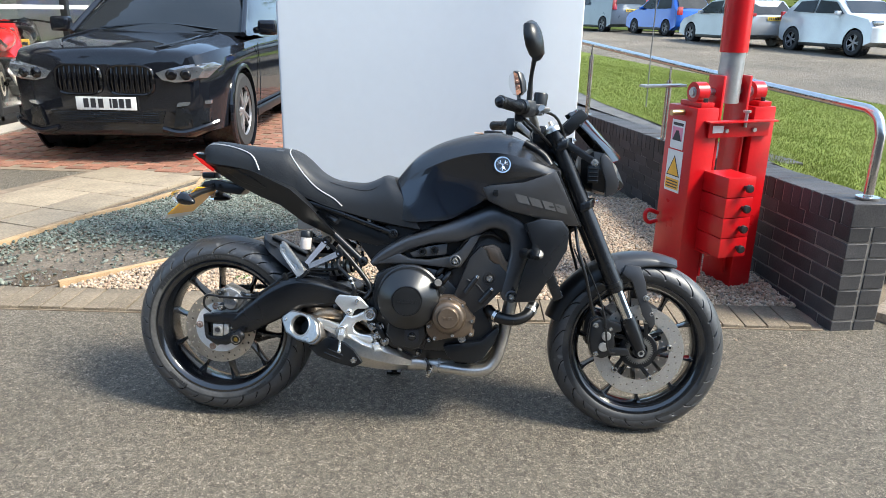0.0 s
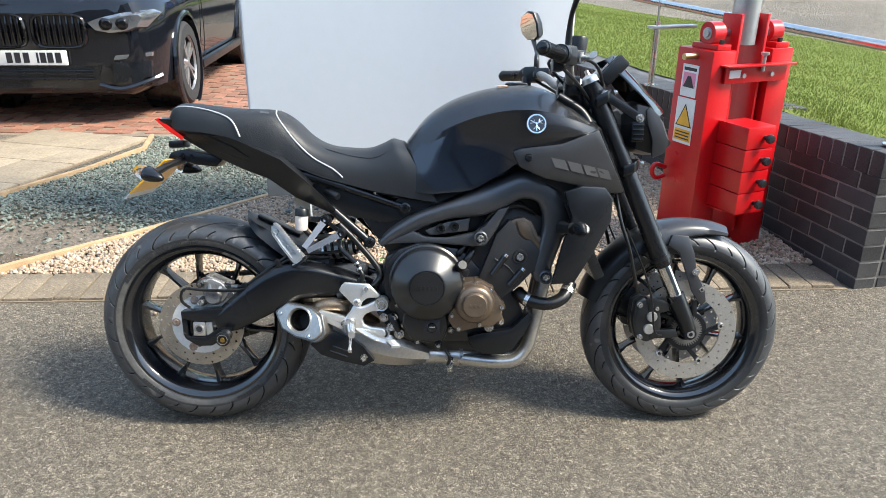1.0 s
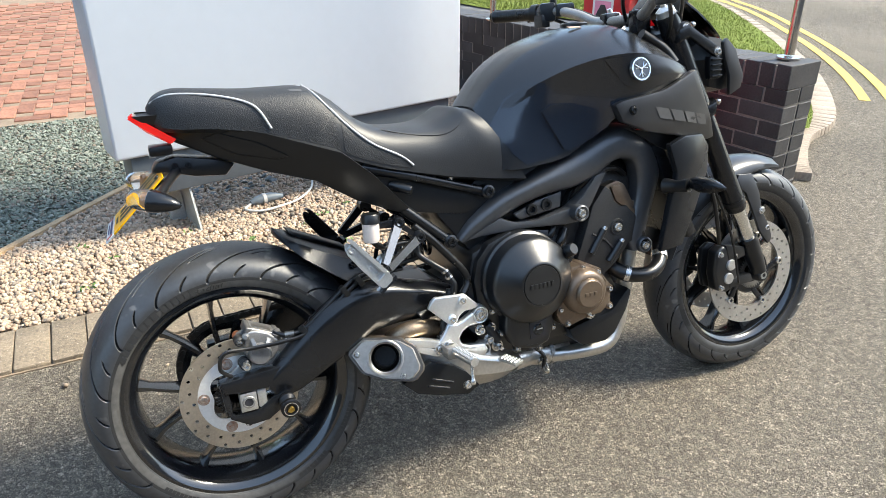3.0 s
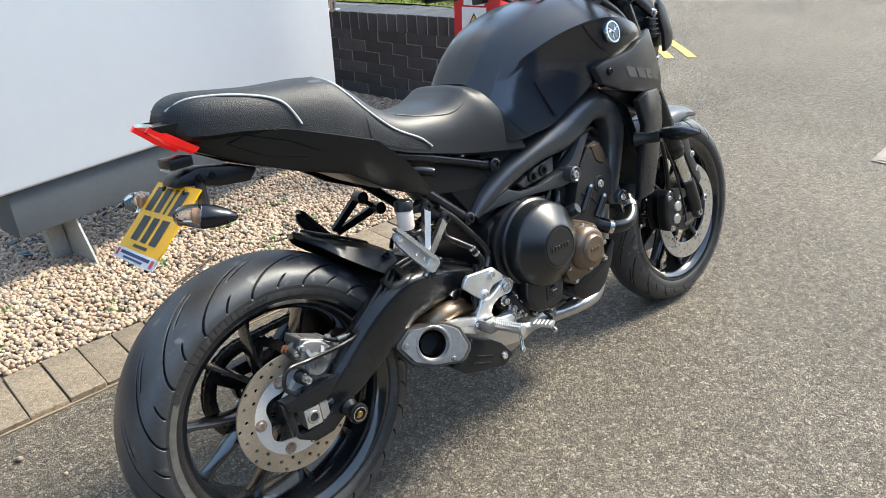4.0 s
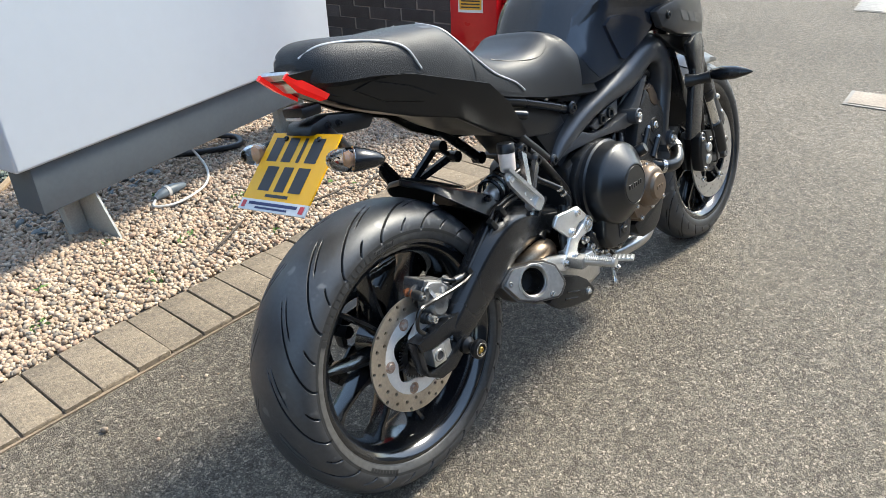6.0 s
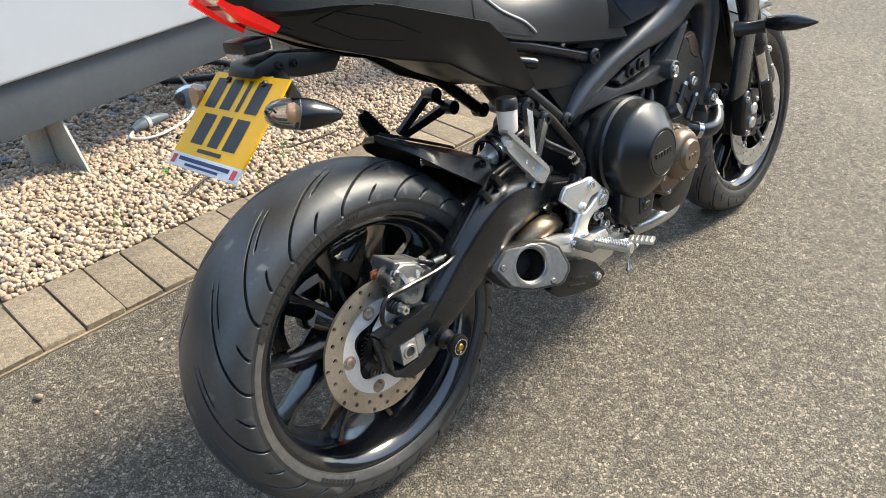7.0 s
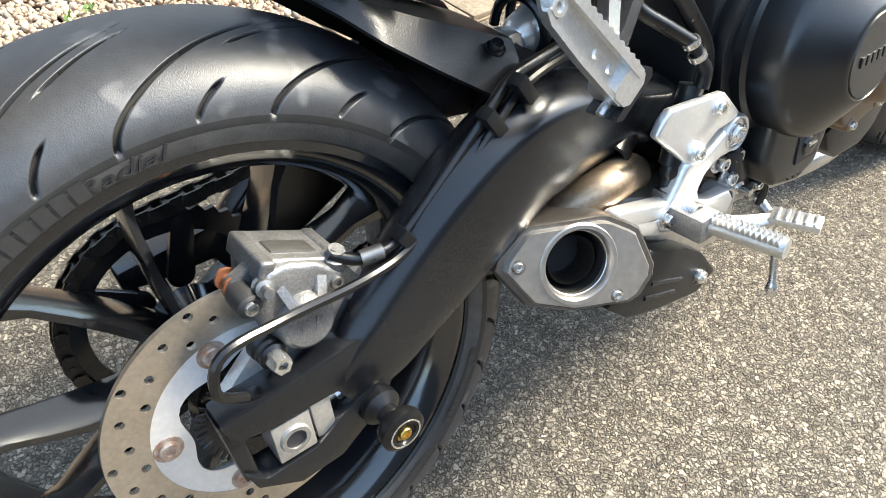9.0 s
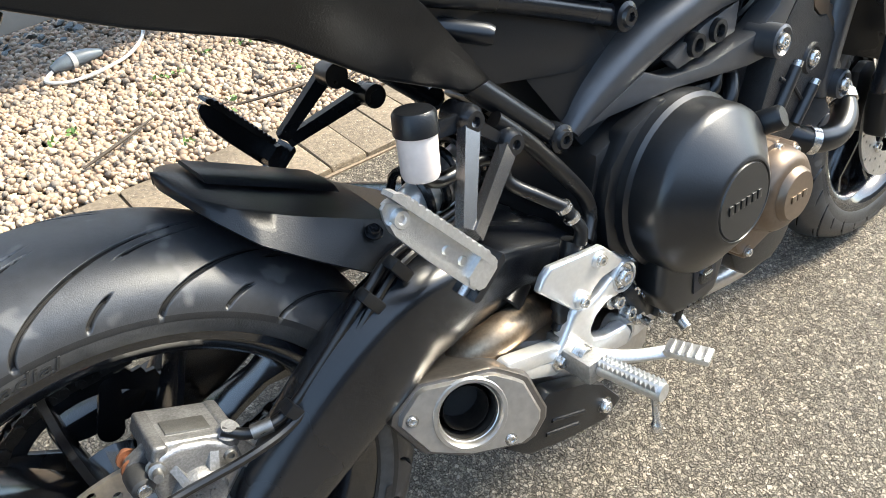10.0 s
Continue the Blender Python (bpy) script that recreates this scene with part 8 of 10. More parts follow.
DARKSTEEL = surf("dark_brushed_steel", (0.24, 0.22, 0.20), (0.17, 0.155, 0.14), 12, 0.34, 0.9, fine=0.12)
bpart("end_cap", hexring(1.13, -0.060, -0.003), DARKSTEEL, "dark steel muffler end cap", exh)
bpart("end_plate", hexring(1.0, -0.012, 0.004), EXH, "bright brushed outlet plate", exh)
bpart("outlet_ring", lathe([(0.0405, 0.003), (0.0385, 0.0055), (0.0350, 0.0055), (0.0325, 0.002), (0.0305, -0.008), (0.030, -0.03)], tuple(EC), tuple(EN), 48), EXH, "rolled bright outlet ring", exh)
# near-black short bore, closed at its inner end
BOREBLK = surf("near_black_bore", (0.012, 0.011, 0.010), None, 20, 0.6)
bpart("outlet_bore", lathe([(0.0302, -0.006), (0.0298, -0.030), (0.028, -0.046), (0, -0.046)], tuple(EC), tuple(EN), 40), BOREBLK, "near-black outlet bore", exh)
bpart("inner_pipe", lathe([(0.0255, -0.014), (0.0243, -0.012), (0.0233, -0.014), (0.0230, -0.044), (0.0255, -0.044)], tuple(EC), tuple(EN), 40, True), surf("dark_pipe", (0.05, 0.045, 0.04), None, 20, 0.35, 0.8), "dark inner pipe", exh)
for u, v in ((-0.060, 0.004), (0.042, -0.035)):
    p = EC + EU * u + EV * v + EN * 0.004
    bpart("outlet_screw", bolt(tuple(p), tuple(EN), 0.0048, 0.003), ZINC, "", exh)
for i, lt in enumerate((-0.095, -0.045, 0.02)):
    bpart("header_pipe", tube([(0.965, lt * 0.95, 0.540), (0.985, lt * 0.95, 0.480), (0.975, lt * 0.95, 0.400), (0.955, lt * 0.95, 0.300), (0.935, lt * 0.95, 0.235), (0.890, lt * 0.9 - 0.01, 0.200), (0.780, -0.055 + lt * 0.3, 0.200), (0.700, -0.055, 0.204)], 0.0195, 18), EXH, "heat-tinted steel header pipe", exh)
bpart("collector", tube([(0.800, -0.060, 0.203), (0.730, -0.060, 0.205), (0.690, -0.062, 0.208), (0.640, -0.068, 0.212)], [0.030, 0.030, 0.026, 0.030], 22), EXH, "", exh)
bpart("collector_clamp", tube([(0.752, -0.060, 0.205), (0.742, -0.060, 0.205)], [0.0335, 0.0335], 24, 1), ALUDULL, "", exh)
bpart("link_pipe", tube([(0.325, -0.105, 0.352), (0.352, -0.128, 0.372), (0.392, -0.126, 0.374), (0.44, -0.100, 0.348), (0.49, -0.06, 0.30)], 0.0215, 18), EXHHOT, "bronze heat-stained link pipe", exh)
bpart("lambda_sensor", lathe([(0, 0.04), (0.008, 0.04), (0.009, 0.015), (0.013, 0.012), (0.013, 0.0)], (0.716, -0.085, 0.200), (-0.1, -0.8, -0.5), 12), ZINC, "", exh)
bpart("drain_dangler", tube([(0.700, -0.100, 0.235), (0.712, -0.108, 0.215), (0.708, -0.105, 0.188)], 0.005, 8), HOSE, "", exh)

# rider footrest assembly, right
brk = empty("footrest_assembly", "", "")
brk.parent = bike
def heel_lat(x, z):
    return float(np.interp(x, [0.400, 0.475, 0.530], [0.004, -0.008, -0.006]))


bpart("heel_plate", plate([(0.400, 0.425), (0.407, 0.440), (0.416, 0.449), (0.484, 0.447), (0.517, 0.414), (0.508, 0.408), (0.480, 0.407), (0.468, 0.398), (0.461, 0.382), (0.446, 0.379), (0.434, 0.391)], -0.165, -0.154, 0.004, 3, heel_lat), ALUWHITE, "silver heel plate", brk)
HANGER = [(0.441, 0.386), (0.462, 0.380), (0.478, 0.386), (0.503, 0.400), (0.515, 0.368), (0.492, 0.368), (0.474, 0.359), (0.465, 0.345), (0.470, 0.330), (0.488, 0.322), (0.524, 0.319), (0.534, 0.304), (0.524, 0.288), (0.478, 0.297), (0.435, 0.307), (0.408, 0.317), (0.402, 0.332), (0.416, 0.348), (0.430, 0.366)]
bpart("hanger_plate", plate(HANGER, -0.170, -0.150, 0.006, 3), ALUWHITE, "silver cast footrest hanger", brk)
for k, (a, b, r0, r1) in enumerate((((0.416, 0.342), (0.348, 0.360), 0.0085, 0.0085), ((0.410, 0.322), (0.352, 0.350), 0.0080, 0.0080))):
    bpart("hanger_arm", capsule(a, b, r0, r1, -0.168 + 0.0006 * k, -0.150 - 0.0006 * k, 0.005), ALUWHITE, "", brk)
bpart("pivot_eye", lathe([(0.0, -0.002), (0.0150, -0.002), (0.0160, 0.004), (0.0185, 0.005), (0.0205, 0.002), (0.0215, -0.020), (0, -0.020)], (0.519, -0.166, 0.389), (0, -1, 0), 32), ALU, "", brk)
bpart("lower_eye", lathe([(0.0, -0.010), (0.0105, -0.010), (0.0110, 0.006), (0.0140, 0.007), (0.0155, 0.004), (0.0165, -0.020), (0, -0.020)], (0.526, -0.160, 0.303), (0, -1, 0), 28), ALU, "", brk)
for x, z, lt, r in ((0.519, 0.389, 0.168, 0.0105), (0.526, 0.303, 0.150, 0.008), (0.416, 0.332, 0.170, 0.0075)):
    bpart("hanger_bolt", bolt((x, -lt, z), r=r, h=0.007), ZINC, "", brk)
for x, z in ((0.478, 0.433), (0.451, 0.394)):
    bpart("screw_boss", lathe([(0, 0.002), (0.0085, 0.002), (0.0105, 0.0), (0.0105, -0.006)], (x, -0.172, z), (0, -1, 0), 22), ALUWHITE, "", brk)
    bpart("heel_screw", lathe([(0.003, 0.0), (0.0032, 0.004), (0.006, 0.004), (0.007, 0.002), (0.007, -0.002), (0, -0.002), (0, 0.0)], (x, -0.174, z), (0, -1, 0), 18), ZINC, "", brk)
bpart("stop_nut", bolt((0.567, -0.146, 0.296), r=0.010, h=0.009), ZINC, "", brk)
bpart("stop_stud", cyl((0.567, -0.140, 0.296), (0.567, -0.170, 0.296), 0.005, seg=12), ZINC, "", brk)
bpart("peg_mount", box((0.432, -0.188, 0.332), (0.030, 0.044, 0.028), 0.005), ALUDULL, "", brk)
a_, b_ = Vector((0.436, -0.202, 0.334)), Vector((0.448, -0.280, 0.334))
d_ = (b_ - a_).normalized()
peg_ = bpart("footpeg", tube([tuple(a_), tuple(b_)], [0.011, 0.010], 12, 1), ALU, "knurled silver footpeg", brk)
for i in range(13):
    p = a_ + d_ * (0.008 + i * 0.0054)
    for u in (-0.0065, 0.0, 0.0065):
        tip = lathe([(0, 0.0045), (0.0038, 0.0), (0.0038, -0.003)], (p.x + u, p.y, p.z + 0.0095 - abs(u) * 0.25), (u * 20, 0, 1), 4)
        bpart("peg_tooth", tip, ALU, "", brk)
bpart("feeler_bolt", lathe([(0, 0.045), (0.005, 0.044), (0.0065, 0.038), (0.005, 0.033), (0.0038, 0.03), (0.0038, 0.0), (0, 0)], (0.444, -0.272, 0.328), (-0.05, -0.12, -1), 12), ZINC, "zinc feeler bolt under the peg", brk)
bpart("return_spring", tube([(0.432 + 0.012 * math.cos(t * 30), -0.180 - 0.014 * t, 0.338 + 0.012 * math.sin(t * 30)) for t in np.linspace(0, 1, 40)], 0.0016, 6, 2), ZINC, "", brk)
pd = tube([(0.450, -0.165, 0.318), (0.500, -0.190, 0.298), (0.545, -0.212, 0.290)], [0.009, 0.008, 0.008], 10, flat=0.7)
bpart("brake_pedal", pd, ALU, "silver brake pedal lever", brk)
pd = box((0.555, -0.232, 0.294), (0.026, 0.052, 0.008), 0.002, Matrix.Rotation(radians(20), 3, "Z"))
for i in range(5):
    bpart("toe_rib", box((0.548 + 0.003 * i, -0.215 - 0.009 * i, 0.299), (0.022, 0.003, 0.003), 0.0005, Matrix.Rotation(radians(20), 3, "Z")), ALU, "", brk)
bpart("pedal_toe", pd, ALU, "ribbed pedal toe piece", brk)
bpart("light_switch", lathe([(0, 0.05), (0.008, 0.05), (0.011, 0.045), (0.011, 0.0), (0.007, -0.005), (0, -0.005)], (0.566, -0.150, 0.312), (-0.55, 0, 1), 14), PLASTIC, "", brk)
# black tube added in place of the arm's dark oval opening
bpart("breather_tube", lathe([(0.0165, 0.0), (0.0195, 0.001), (0.0195, 0.06), (0, 0.06), (0, 0.02), (0.0165, 0.02)], (0.386, -0.116, 0.393), (0.85, 0.4, 0.30), 24), HOSE, "black open-ended tube standing for the arm's dark opening", brk)

# fork, yokes, front brakes
FT, FB = Vector((1.092, 0, 1.000)), Vector((1.414, 0, 0.288))
fdir = (FB - FT).normalized()
for s in (-1, 1):
    off = Vector((0, 0.104 * s, 0))
    P = lambda z: tuple(FT + fdir * ((z - FT.z) / fdir.z) + off)
    leg = bpart("fork_leg", tube([P(1.0), P(0.60), P(0.515), P(0.497), P(0.490)], [0.0265, 0.0265, 0.0275, 0.0275, 0.025], 26, 1, smooth=False), BLACK, "black upside-down fork leg")
    bpart("stanchion", cyl(P(0.50), P(0.37), 0.0205, seg=26), CHROME, "polished chrome stanchion", leg)
    bpart("dust_seal", cyl(P(0.520), P(0.508), 0.0295, seg=26, w=0.002), PLASTIC, "", leg)
    foot = tube([P(0.405), P(0.39), P(0.335), P(0.300)], [0.0255, 0.0265, 0.024, 0.020], 22, 1, smooth=False)
    merge(foot, lathe([(0, 0.020), (0.016, 0.020), (0.019, 0.016), (0.021, -0.016), (0, -0.018)], (FC[0], 0.100 * s, FC[2]), (0, s, 0), 26))
    bpart("axle_foot", foot, BLACK, "black cast axle holder", leg)
    bpart("axle_end", lathe([(0.006, 0.012), (0.006, 0.022), (0.0105, 0.022), (0.012, 0.018), (0.012, 0.0)], (FC[0], 0.100 * s, FC[2]), (0, s, 0), 20), ALUDULL, "", leg)
    bpart("fork_cap", lathe([(0, 0.03), (0.006, 0.03), (0.007, 0.022), (0.014, 0.020), (0.022, 0.014), (0.024, 0.0)], P(1.0), tuple(-fdir), 24), ALU, "", leg)
    bpart("adjuster", cyl(P(1.0), tuple(Vector(P(1.0)) - fdir * 0.035), 0.006, seg=12), ALU, "", leg)
    CP = [(1.246, 0.385), (1.268, 0.398), (1.296, 0.390), (1.320, 0.355), (1.326, 0.312), (1.314, 0.276), (1.284, 0.264), (1.250, 0.276), (1.240, 0.325)]
    bm = plate(CP, -0.116, -0.079, 0.009, 3)
    merge(bm, plate(CP, -0.062, -0.045, 0.006, 2))
    merge(bm, plate([(1.275, 0.40), (1.34, 0.385), (1.345, 0.36), (1.29, 0.345)], -0.118, -0.092, 0.004))
    merge(bm, plate([(1.29, 0.300), (1.365, 0.305), (1.375, 0.28), (1.29, 0.275)], -0.118, -0.092, 0.004))
    if s > 0:
        flip(bm)
    fcal = bpart("front_caliper", bm, ENGINE, "black radial brake caliper")
    for x, z in ((1.295, 0.342), (1.287, 0.305)):
        bpart("piston_cap", lathe([(0, 0.006), (0.0135, 0.006), (0.0155, 0.003), (0.0155, -0.004)], (x, 0.116 * s, z), (0, s, 0), 26), ALU, "bare metal piston cap", fcal)
    for x, z in ((1.308, 0.366), (1.264, 0.282), (1.260, 0.376)):
        bpart("caliper_bolt", bolt((x, 0.116 * s, z), (0, s, 0), 0.0065), ZINC, "", fcal)
    bpart("brake_line", tube([(1.250, 0.120 * s, 0.410), (1.235, 0.130 * s, 0.46), (1.215, 0.135 * s, 0.54), (1.190, 0.125 * s, 0.62), (1.175, 0.09 * s, 0.72), (1.16, 0.05 * s, 0.82)], 0.0055, 10), HOSE, "black front brake line", fcal)
    bpart("sensor_lead", tube([(1.350, 0.090 * s, 0.285), (1.300, 0.140 * s, 0.30), (1.285, 0.135 * s, 0.40), (1.26, 0.132 * s, 0.48), (1.205, 0.128 * s, 0.60)], 0.0032, 8), HOSE, "", fcal)
YOKE = [(1.060, 0.0), (1.072, 0.09), (1.085, 0.138), (1.115, 0.142), (1.135, 0.11), (1.125, 0.05), (1.125, -0.05), (1.135, -0.11), (1.115, -0.142), (1.085, -0.138), (1.072, -0.09)]
for z, dx, nm in ((0.955, 0.018, "top_yoke"), (0.765, 0.10, "bottom_yoke")):
    bm = plate([(x + dx, y) for x, y in YOKE], z - 0.016, z + 0.016, 0.006, axis="z")
    for v in bm.verts:
        v.co.z += (v.co.x - 1.1 - dx) * 0.42
    yk = bpart(nm, bm, BLACK, "black cast yoke")
    for s in (-1, 1):
        bpart("clamp_bolt", bolt((1.140 + dx, 0.118 * s, z + 0.018), (0.9, s * 0.3, 0.35), 0.006), ZINC, "", yk)
bpart("steering_head", cyl((1.075, 0, 0.985), (1.175, 0, 0.74), 0.036, seg=24), BLACK, "black steering head")

# handlebar and controls
BAR = {-1: Vector((0, 0, 0.008)), 1: Vector((-0.016, 0, -0.010))}       # the bars are turned and lean a little to the far side


def on_bar(x, y, z, s):
    return tuple(Vector((x, y * s, z)) + BAR[s] * min(1.0, abs(y) / 0.2))


BARLINE = [(0.918, 0.400, 1.055), (0.978, 0.282, 1.050), (1.003, 0.212, 1.050), (1.022, 0.150, 1.032), (1.036, 0.095, 1.006), (1.044, 0.045, 1.000)]
bar = bpart("handlebar", tube([on_bar(*p, -1) for p in BARLINE] + [on_bar(*p, 1) for p in BARLINE[::-1]], 0.0128, 16), ALUDULL, "grey tapered aluminium handlebar")
for s in (-1, 1):
    bpart("bar_clamp", box((1.048, 0.060 * s, 0.992), (0.044, 0.034, 0.056), 0.008), BLACK, "", bar)
    e1, e0 = Vector(on_bar(0.914, 0.408, 1.055, s)), Vector(on_bar(0.974, 0.290, 1.050, s))
    gr = tube([tuple(e0), tuple(e0.lerp(e1, 0.04)), tuple(e0.lerp(e1, 0.06)), tuple(e0.lerp(e1, 0.95)), tuple(e0.lerp(e1, 0.97)), tuple(e1)], [0.021, 0.021, 0.0165, 0.0165, 0.0185, 0.017], 20, 1, smooth=False)
    g_ = bpart("grip", gr, HOSE, "black rubber grip", bar)
    for i in range(14):
        p = e0.lerp(e1, 0.12 + i * 0.058)
        bpart("ridge", lathe([(0.0160, -0.0012), (0.0174, -0.0008), (0.0174, 0.0008), (0.0160, 0.0012)], tuple(p), tuple((e1 - e0).normalized()), 18, True), HOSE, "", g_)
    bpart("bar_end", lathe([(0, 0.012), (0.006, 0.012), (0.013, 0.009), (0.016, 0.0), (0.014, -0.006)], tuple(e1), tuple((e1 - e0).normalized()), 20), BLACK, "", bar)
    sw = box(on_bar(0.992, 0.245, 1.050, s), (0.044, 0.060, 0.050), 0.010, Matrix.Rotation(radians(-28 * s), 3, "Z"))
    merge(sw, box(on_bar(0.974, 0.245, 1.028, s), (0.026, 0.044, 0.034), 0.005))
    merge(sw, cyl(on_bar(0.984, 0.276, 1.052, s), on_bar(0.974, 0.292, 1.052, s), 0.0235, seg=20, w=0.003))
    bpart("switch_pod", sw, PLASTIC, "black switch pod", bar)
    bpart("switch", box(on_bar(0.966, 0.240, 1.058, s), (0.010, 0.016, 0.014), 0.003), surf("switch_grey", (0.10, 0.10, 0.10), None, 20, 0.5) if s < 0 else bpy.data.materials["switch_grey"], "", bar)
    mc = box(on_bar(1.022, 0.205, 1.052, s), (0.050, 0.046, 0.034), 0.008, Matrix.Rotation(radians(-24 * s), 3, "Z"))
    bpart("lever_clamp", mc, BLACK, "", bar)
    bpart("lever", tube([on_bar(*p, s) for p in ((1.040, 0.215, 1.048), (1.058, 0.245, 1.047), (1.052, 0.320, 1.044), (1.034, 0.395, 1.040), (1.030, 0.412, 1.040))], [0.0095, 0.0090, 0.0075, 0.0075, 0.0100], 12, flat=0.75), ALU if s < 0 else BLACK, "silver brake lever" if s < 0 else "black clutch lever", bar)
    bpart("lever_pivot", cyl(on_bar(1.038, 0.216, 1.034, s), on_bar(1.038, 0.216, 1.062, s), 0.0095, seg=16, w=0.0015), ALUDULL, "", bar)
    # mirrors
    mx, my, mz = (0.992, 0.330 * s, 1.243) if s < 0 else (0.972, 0.345 * s, 1.200)
    rings = []
    sh = [(-0.040, -0.058), (-0.018, -0.068), (0.022, -0.052), (0.042, -0.020), (0.044, 0.020), (0.030, 0.055), (-0.008, 0.068), (-0.036, 0.050), (-0.046, 0.0)]
    tilt = Matrix.Rotation(radians(-12), 3, "Y") @ Matrix.Rotation(radians(24 * s), 3, "Z")
    for dx, k in ((0.0, 0.93), (0.004, 1.0), (0.016, 0.98), (0.028, 0.80), (0.035, 0.45)):
        rings.append([Vector((mx, my, mz)) + tilt @ Vector((dx, s * u * k * (1.0 if s < 0 else 1.15), v * k * (0.86 if s < 0 else 0.72))) for u, v in sh])
    mir = bpart("mirror", loft(rings), PLASTIC, "black rear-view mirror")
    bm = BM()
    bm.faces.new([bm.verts.new(Vector((mx, my, mz)) + tilt @ Vector((-0.0006, s * u * (0.92 if s < 0 else 1.06), v * (0.79 if s < 0 else 0.66)))) for u, v in sh])
    bpart("mirror_glass", bm, MIRROR, "mirror glass", mir)
    bpart("stem", tube([on_bar(1.004, 0.232, 1.062, s), on_bar(1.004, 0.234, 1.100, s), (1.006 if s < 0 else 0.992, (0.252 if s < 0 else 0.275) * s, mz - 0.085), (mx + 0.018, my, mz - 0.040)], [0.0095, 0.0085, 0.0062, 0.0085], 12), PLASTIC, "", mir)
bpart("front_reservoir", lathe([(0, 0.020), (0.020, 0.020), (0.022, 0.016), (0.021, -0.018), (0, -0.018)], (1.040, -0.185, 1.092), (0.1, 0, 1), 22), PLASTIC, "black front brake reservoir")
for a, b, c_ in (((1.03, -0.20, 1.058), (1.10, -0.15, 1.035), (1.16, -0.05, 0.90)), ((1.02, 0.20, 1.045), (1.10, 0.16, 1.00), (1.15, 0.05, 0.88)), ((0.99, -0.235, 1.03), (1.05, -0.17, 0.985), (1.12, -0.06, 0.92)), ((0.97, 0.235, 1.03), (1.04, 0.18, 0.985), (1.12, 0.06, 0.92)), ((1.01, -0.19, 1.062), (0.975, -0.10, 1.050), (1.05, -0.01, 0.985))):
    bpart("cable", tube([a, b, c_], 0.0048, 8), HOSE, "black control cable")

# instrument, screen, headlight
m_ = Matrix.Rotation(radians(-46), 3, "Y")
met = bpart("instrument", box((1.164, 0.0, 1.036), (0.086, 0.150, 0.040), 0.008, m_), PLASTIC, "black digital instrument")
bpart("display", box((1.1498, 0.0, 1.0499), (0.072, 0.130, 0.004), 0.001, m_), SMOKE, "", met)
rings = []
for t in np.linspace(0, 1, 6):
    x, z = 1.142 + 0.150 * t, 1.066 - 0.156 * t
    hw_ = float(np.interp(t, [0, 0.35, 0.75, 1.0], [0.050, 0.088, 0.104, 0.072]))
    line = [(x + 0.034 * (1 - u * u), hw_ * u, z + 0.020 * (1 - abs(u))) for u in np.linspace(-1, 1, 9)]
    rings.append(line + [(p[0] - 0.003, p[1], p[2] - 0.003) for p in line[::-1]])
bpart("fly_screen", loft(rings), SMOKE, "small smoked fly screen")
HL = [(1.188, 0.838, 0.925, 0.080), (1.225, 0.812, 0.952, 0.114), (1.262, 0.802, 0.944, 0.120), (1.300, 0.805, 0.904, 0.112), (1.326, 0.822, 0.852, 0.092)]
rings = []
for x, zb, zt, hw_ in HL:
    zm = zb + (zt - zb) * 0.55
    rings.append([(x, -hw_, zm), (x, -hw_ * 0.86, zt - 0.010), (x, -hw_ * 0.45, zt), (x, hw_ * 0.45, zt), (x, hw_ * 0.86, zt - 0.010), (x, hw_, zm), (x, hw_ * 0.88, zb + 0.008), (x, hw_ * 0.5, zb), (x, -hw_ * 0.5, zb), (x, -hw_ * 0.88, zb + 0.008)])
hl = bpart("headlight", bevel(loft(rings), 0.003, 2, 18), PLASTIC, "black angular headlight unit", sharp=20)
for s in (-1, 1):
    bpart("lens", lathe([(0, 0.010), (0.025, 0.006), (0.034, 0.0), (0.034, -0.02)], (1.302, 0.052 * s, 0.868), (0.9, 0.18 * s, 0.38), 28), CLEARLENS, "clear headlight lens", hl)
    bpart("fin_block", box((1.222, 0.118 * s, 0.868), (0.034, 0.020, 0.055), 0.004), PLASTIC, "", hl)
    for i in range(4):
        bpart("fin", box((1.222, 0.130 * s, 0.848 + i * 0.013), (0.030, 0.008, 0.004), 0.001), BLACK, "", hl)
    bpart("side_wing", plate([(1.240, 0.926), (1.252, 0.936), (1.280, 0.908), (1.306, 0.842), (1.298, 0.812), (1.262, 0.796), (1.262, 0.846), (1.246, 0.890)], -0.134 if s < 0 else 0.122, -0.122 if s < 0 else 0.134, 0.003), COWLGREY, "dark grey headlight side wing", hl)
    bpart("lamp_stay", capsule((1.120, 0.972), (1.225, 0.905), 0.011, 0.012, 0.125 * s - 0.006, 0.125 * s + 0.006, 0.002), BLACK, "black headlight stay", hl)
    bpart("stay_bolt", bolt((1.225, 0.132 * s, 0.905), (0, s, 0), 0.008, 0.006), ZINC, "", hl)
    bpart("stay_bolt", bolt((1.128, 0.132 * s, 0.968), (0, s, 0), 0.008, 0.006), ZINC, "", hl)
bpart("wiring", tube([(1.19, -0.06, 0.84), (1.17, -0.09, 0.78), (1.20, -0.08, 0.72), (1.16, -0.06, 0.68)], 0.012, 10), HOSE, "black wiring loom")
bpart("horn", lathe([(0, 0.012), (0.03, 0.010), (0.036, 0.0), (0.034, -0.02), (0, -0.024)], (1.16, -0.06, 0.735), (0.6, -0.7, 0), 24), BLACK, "black horn")

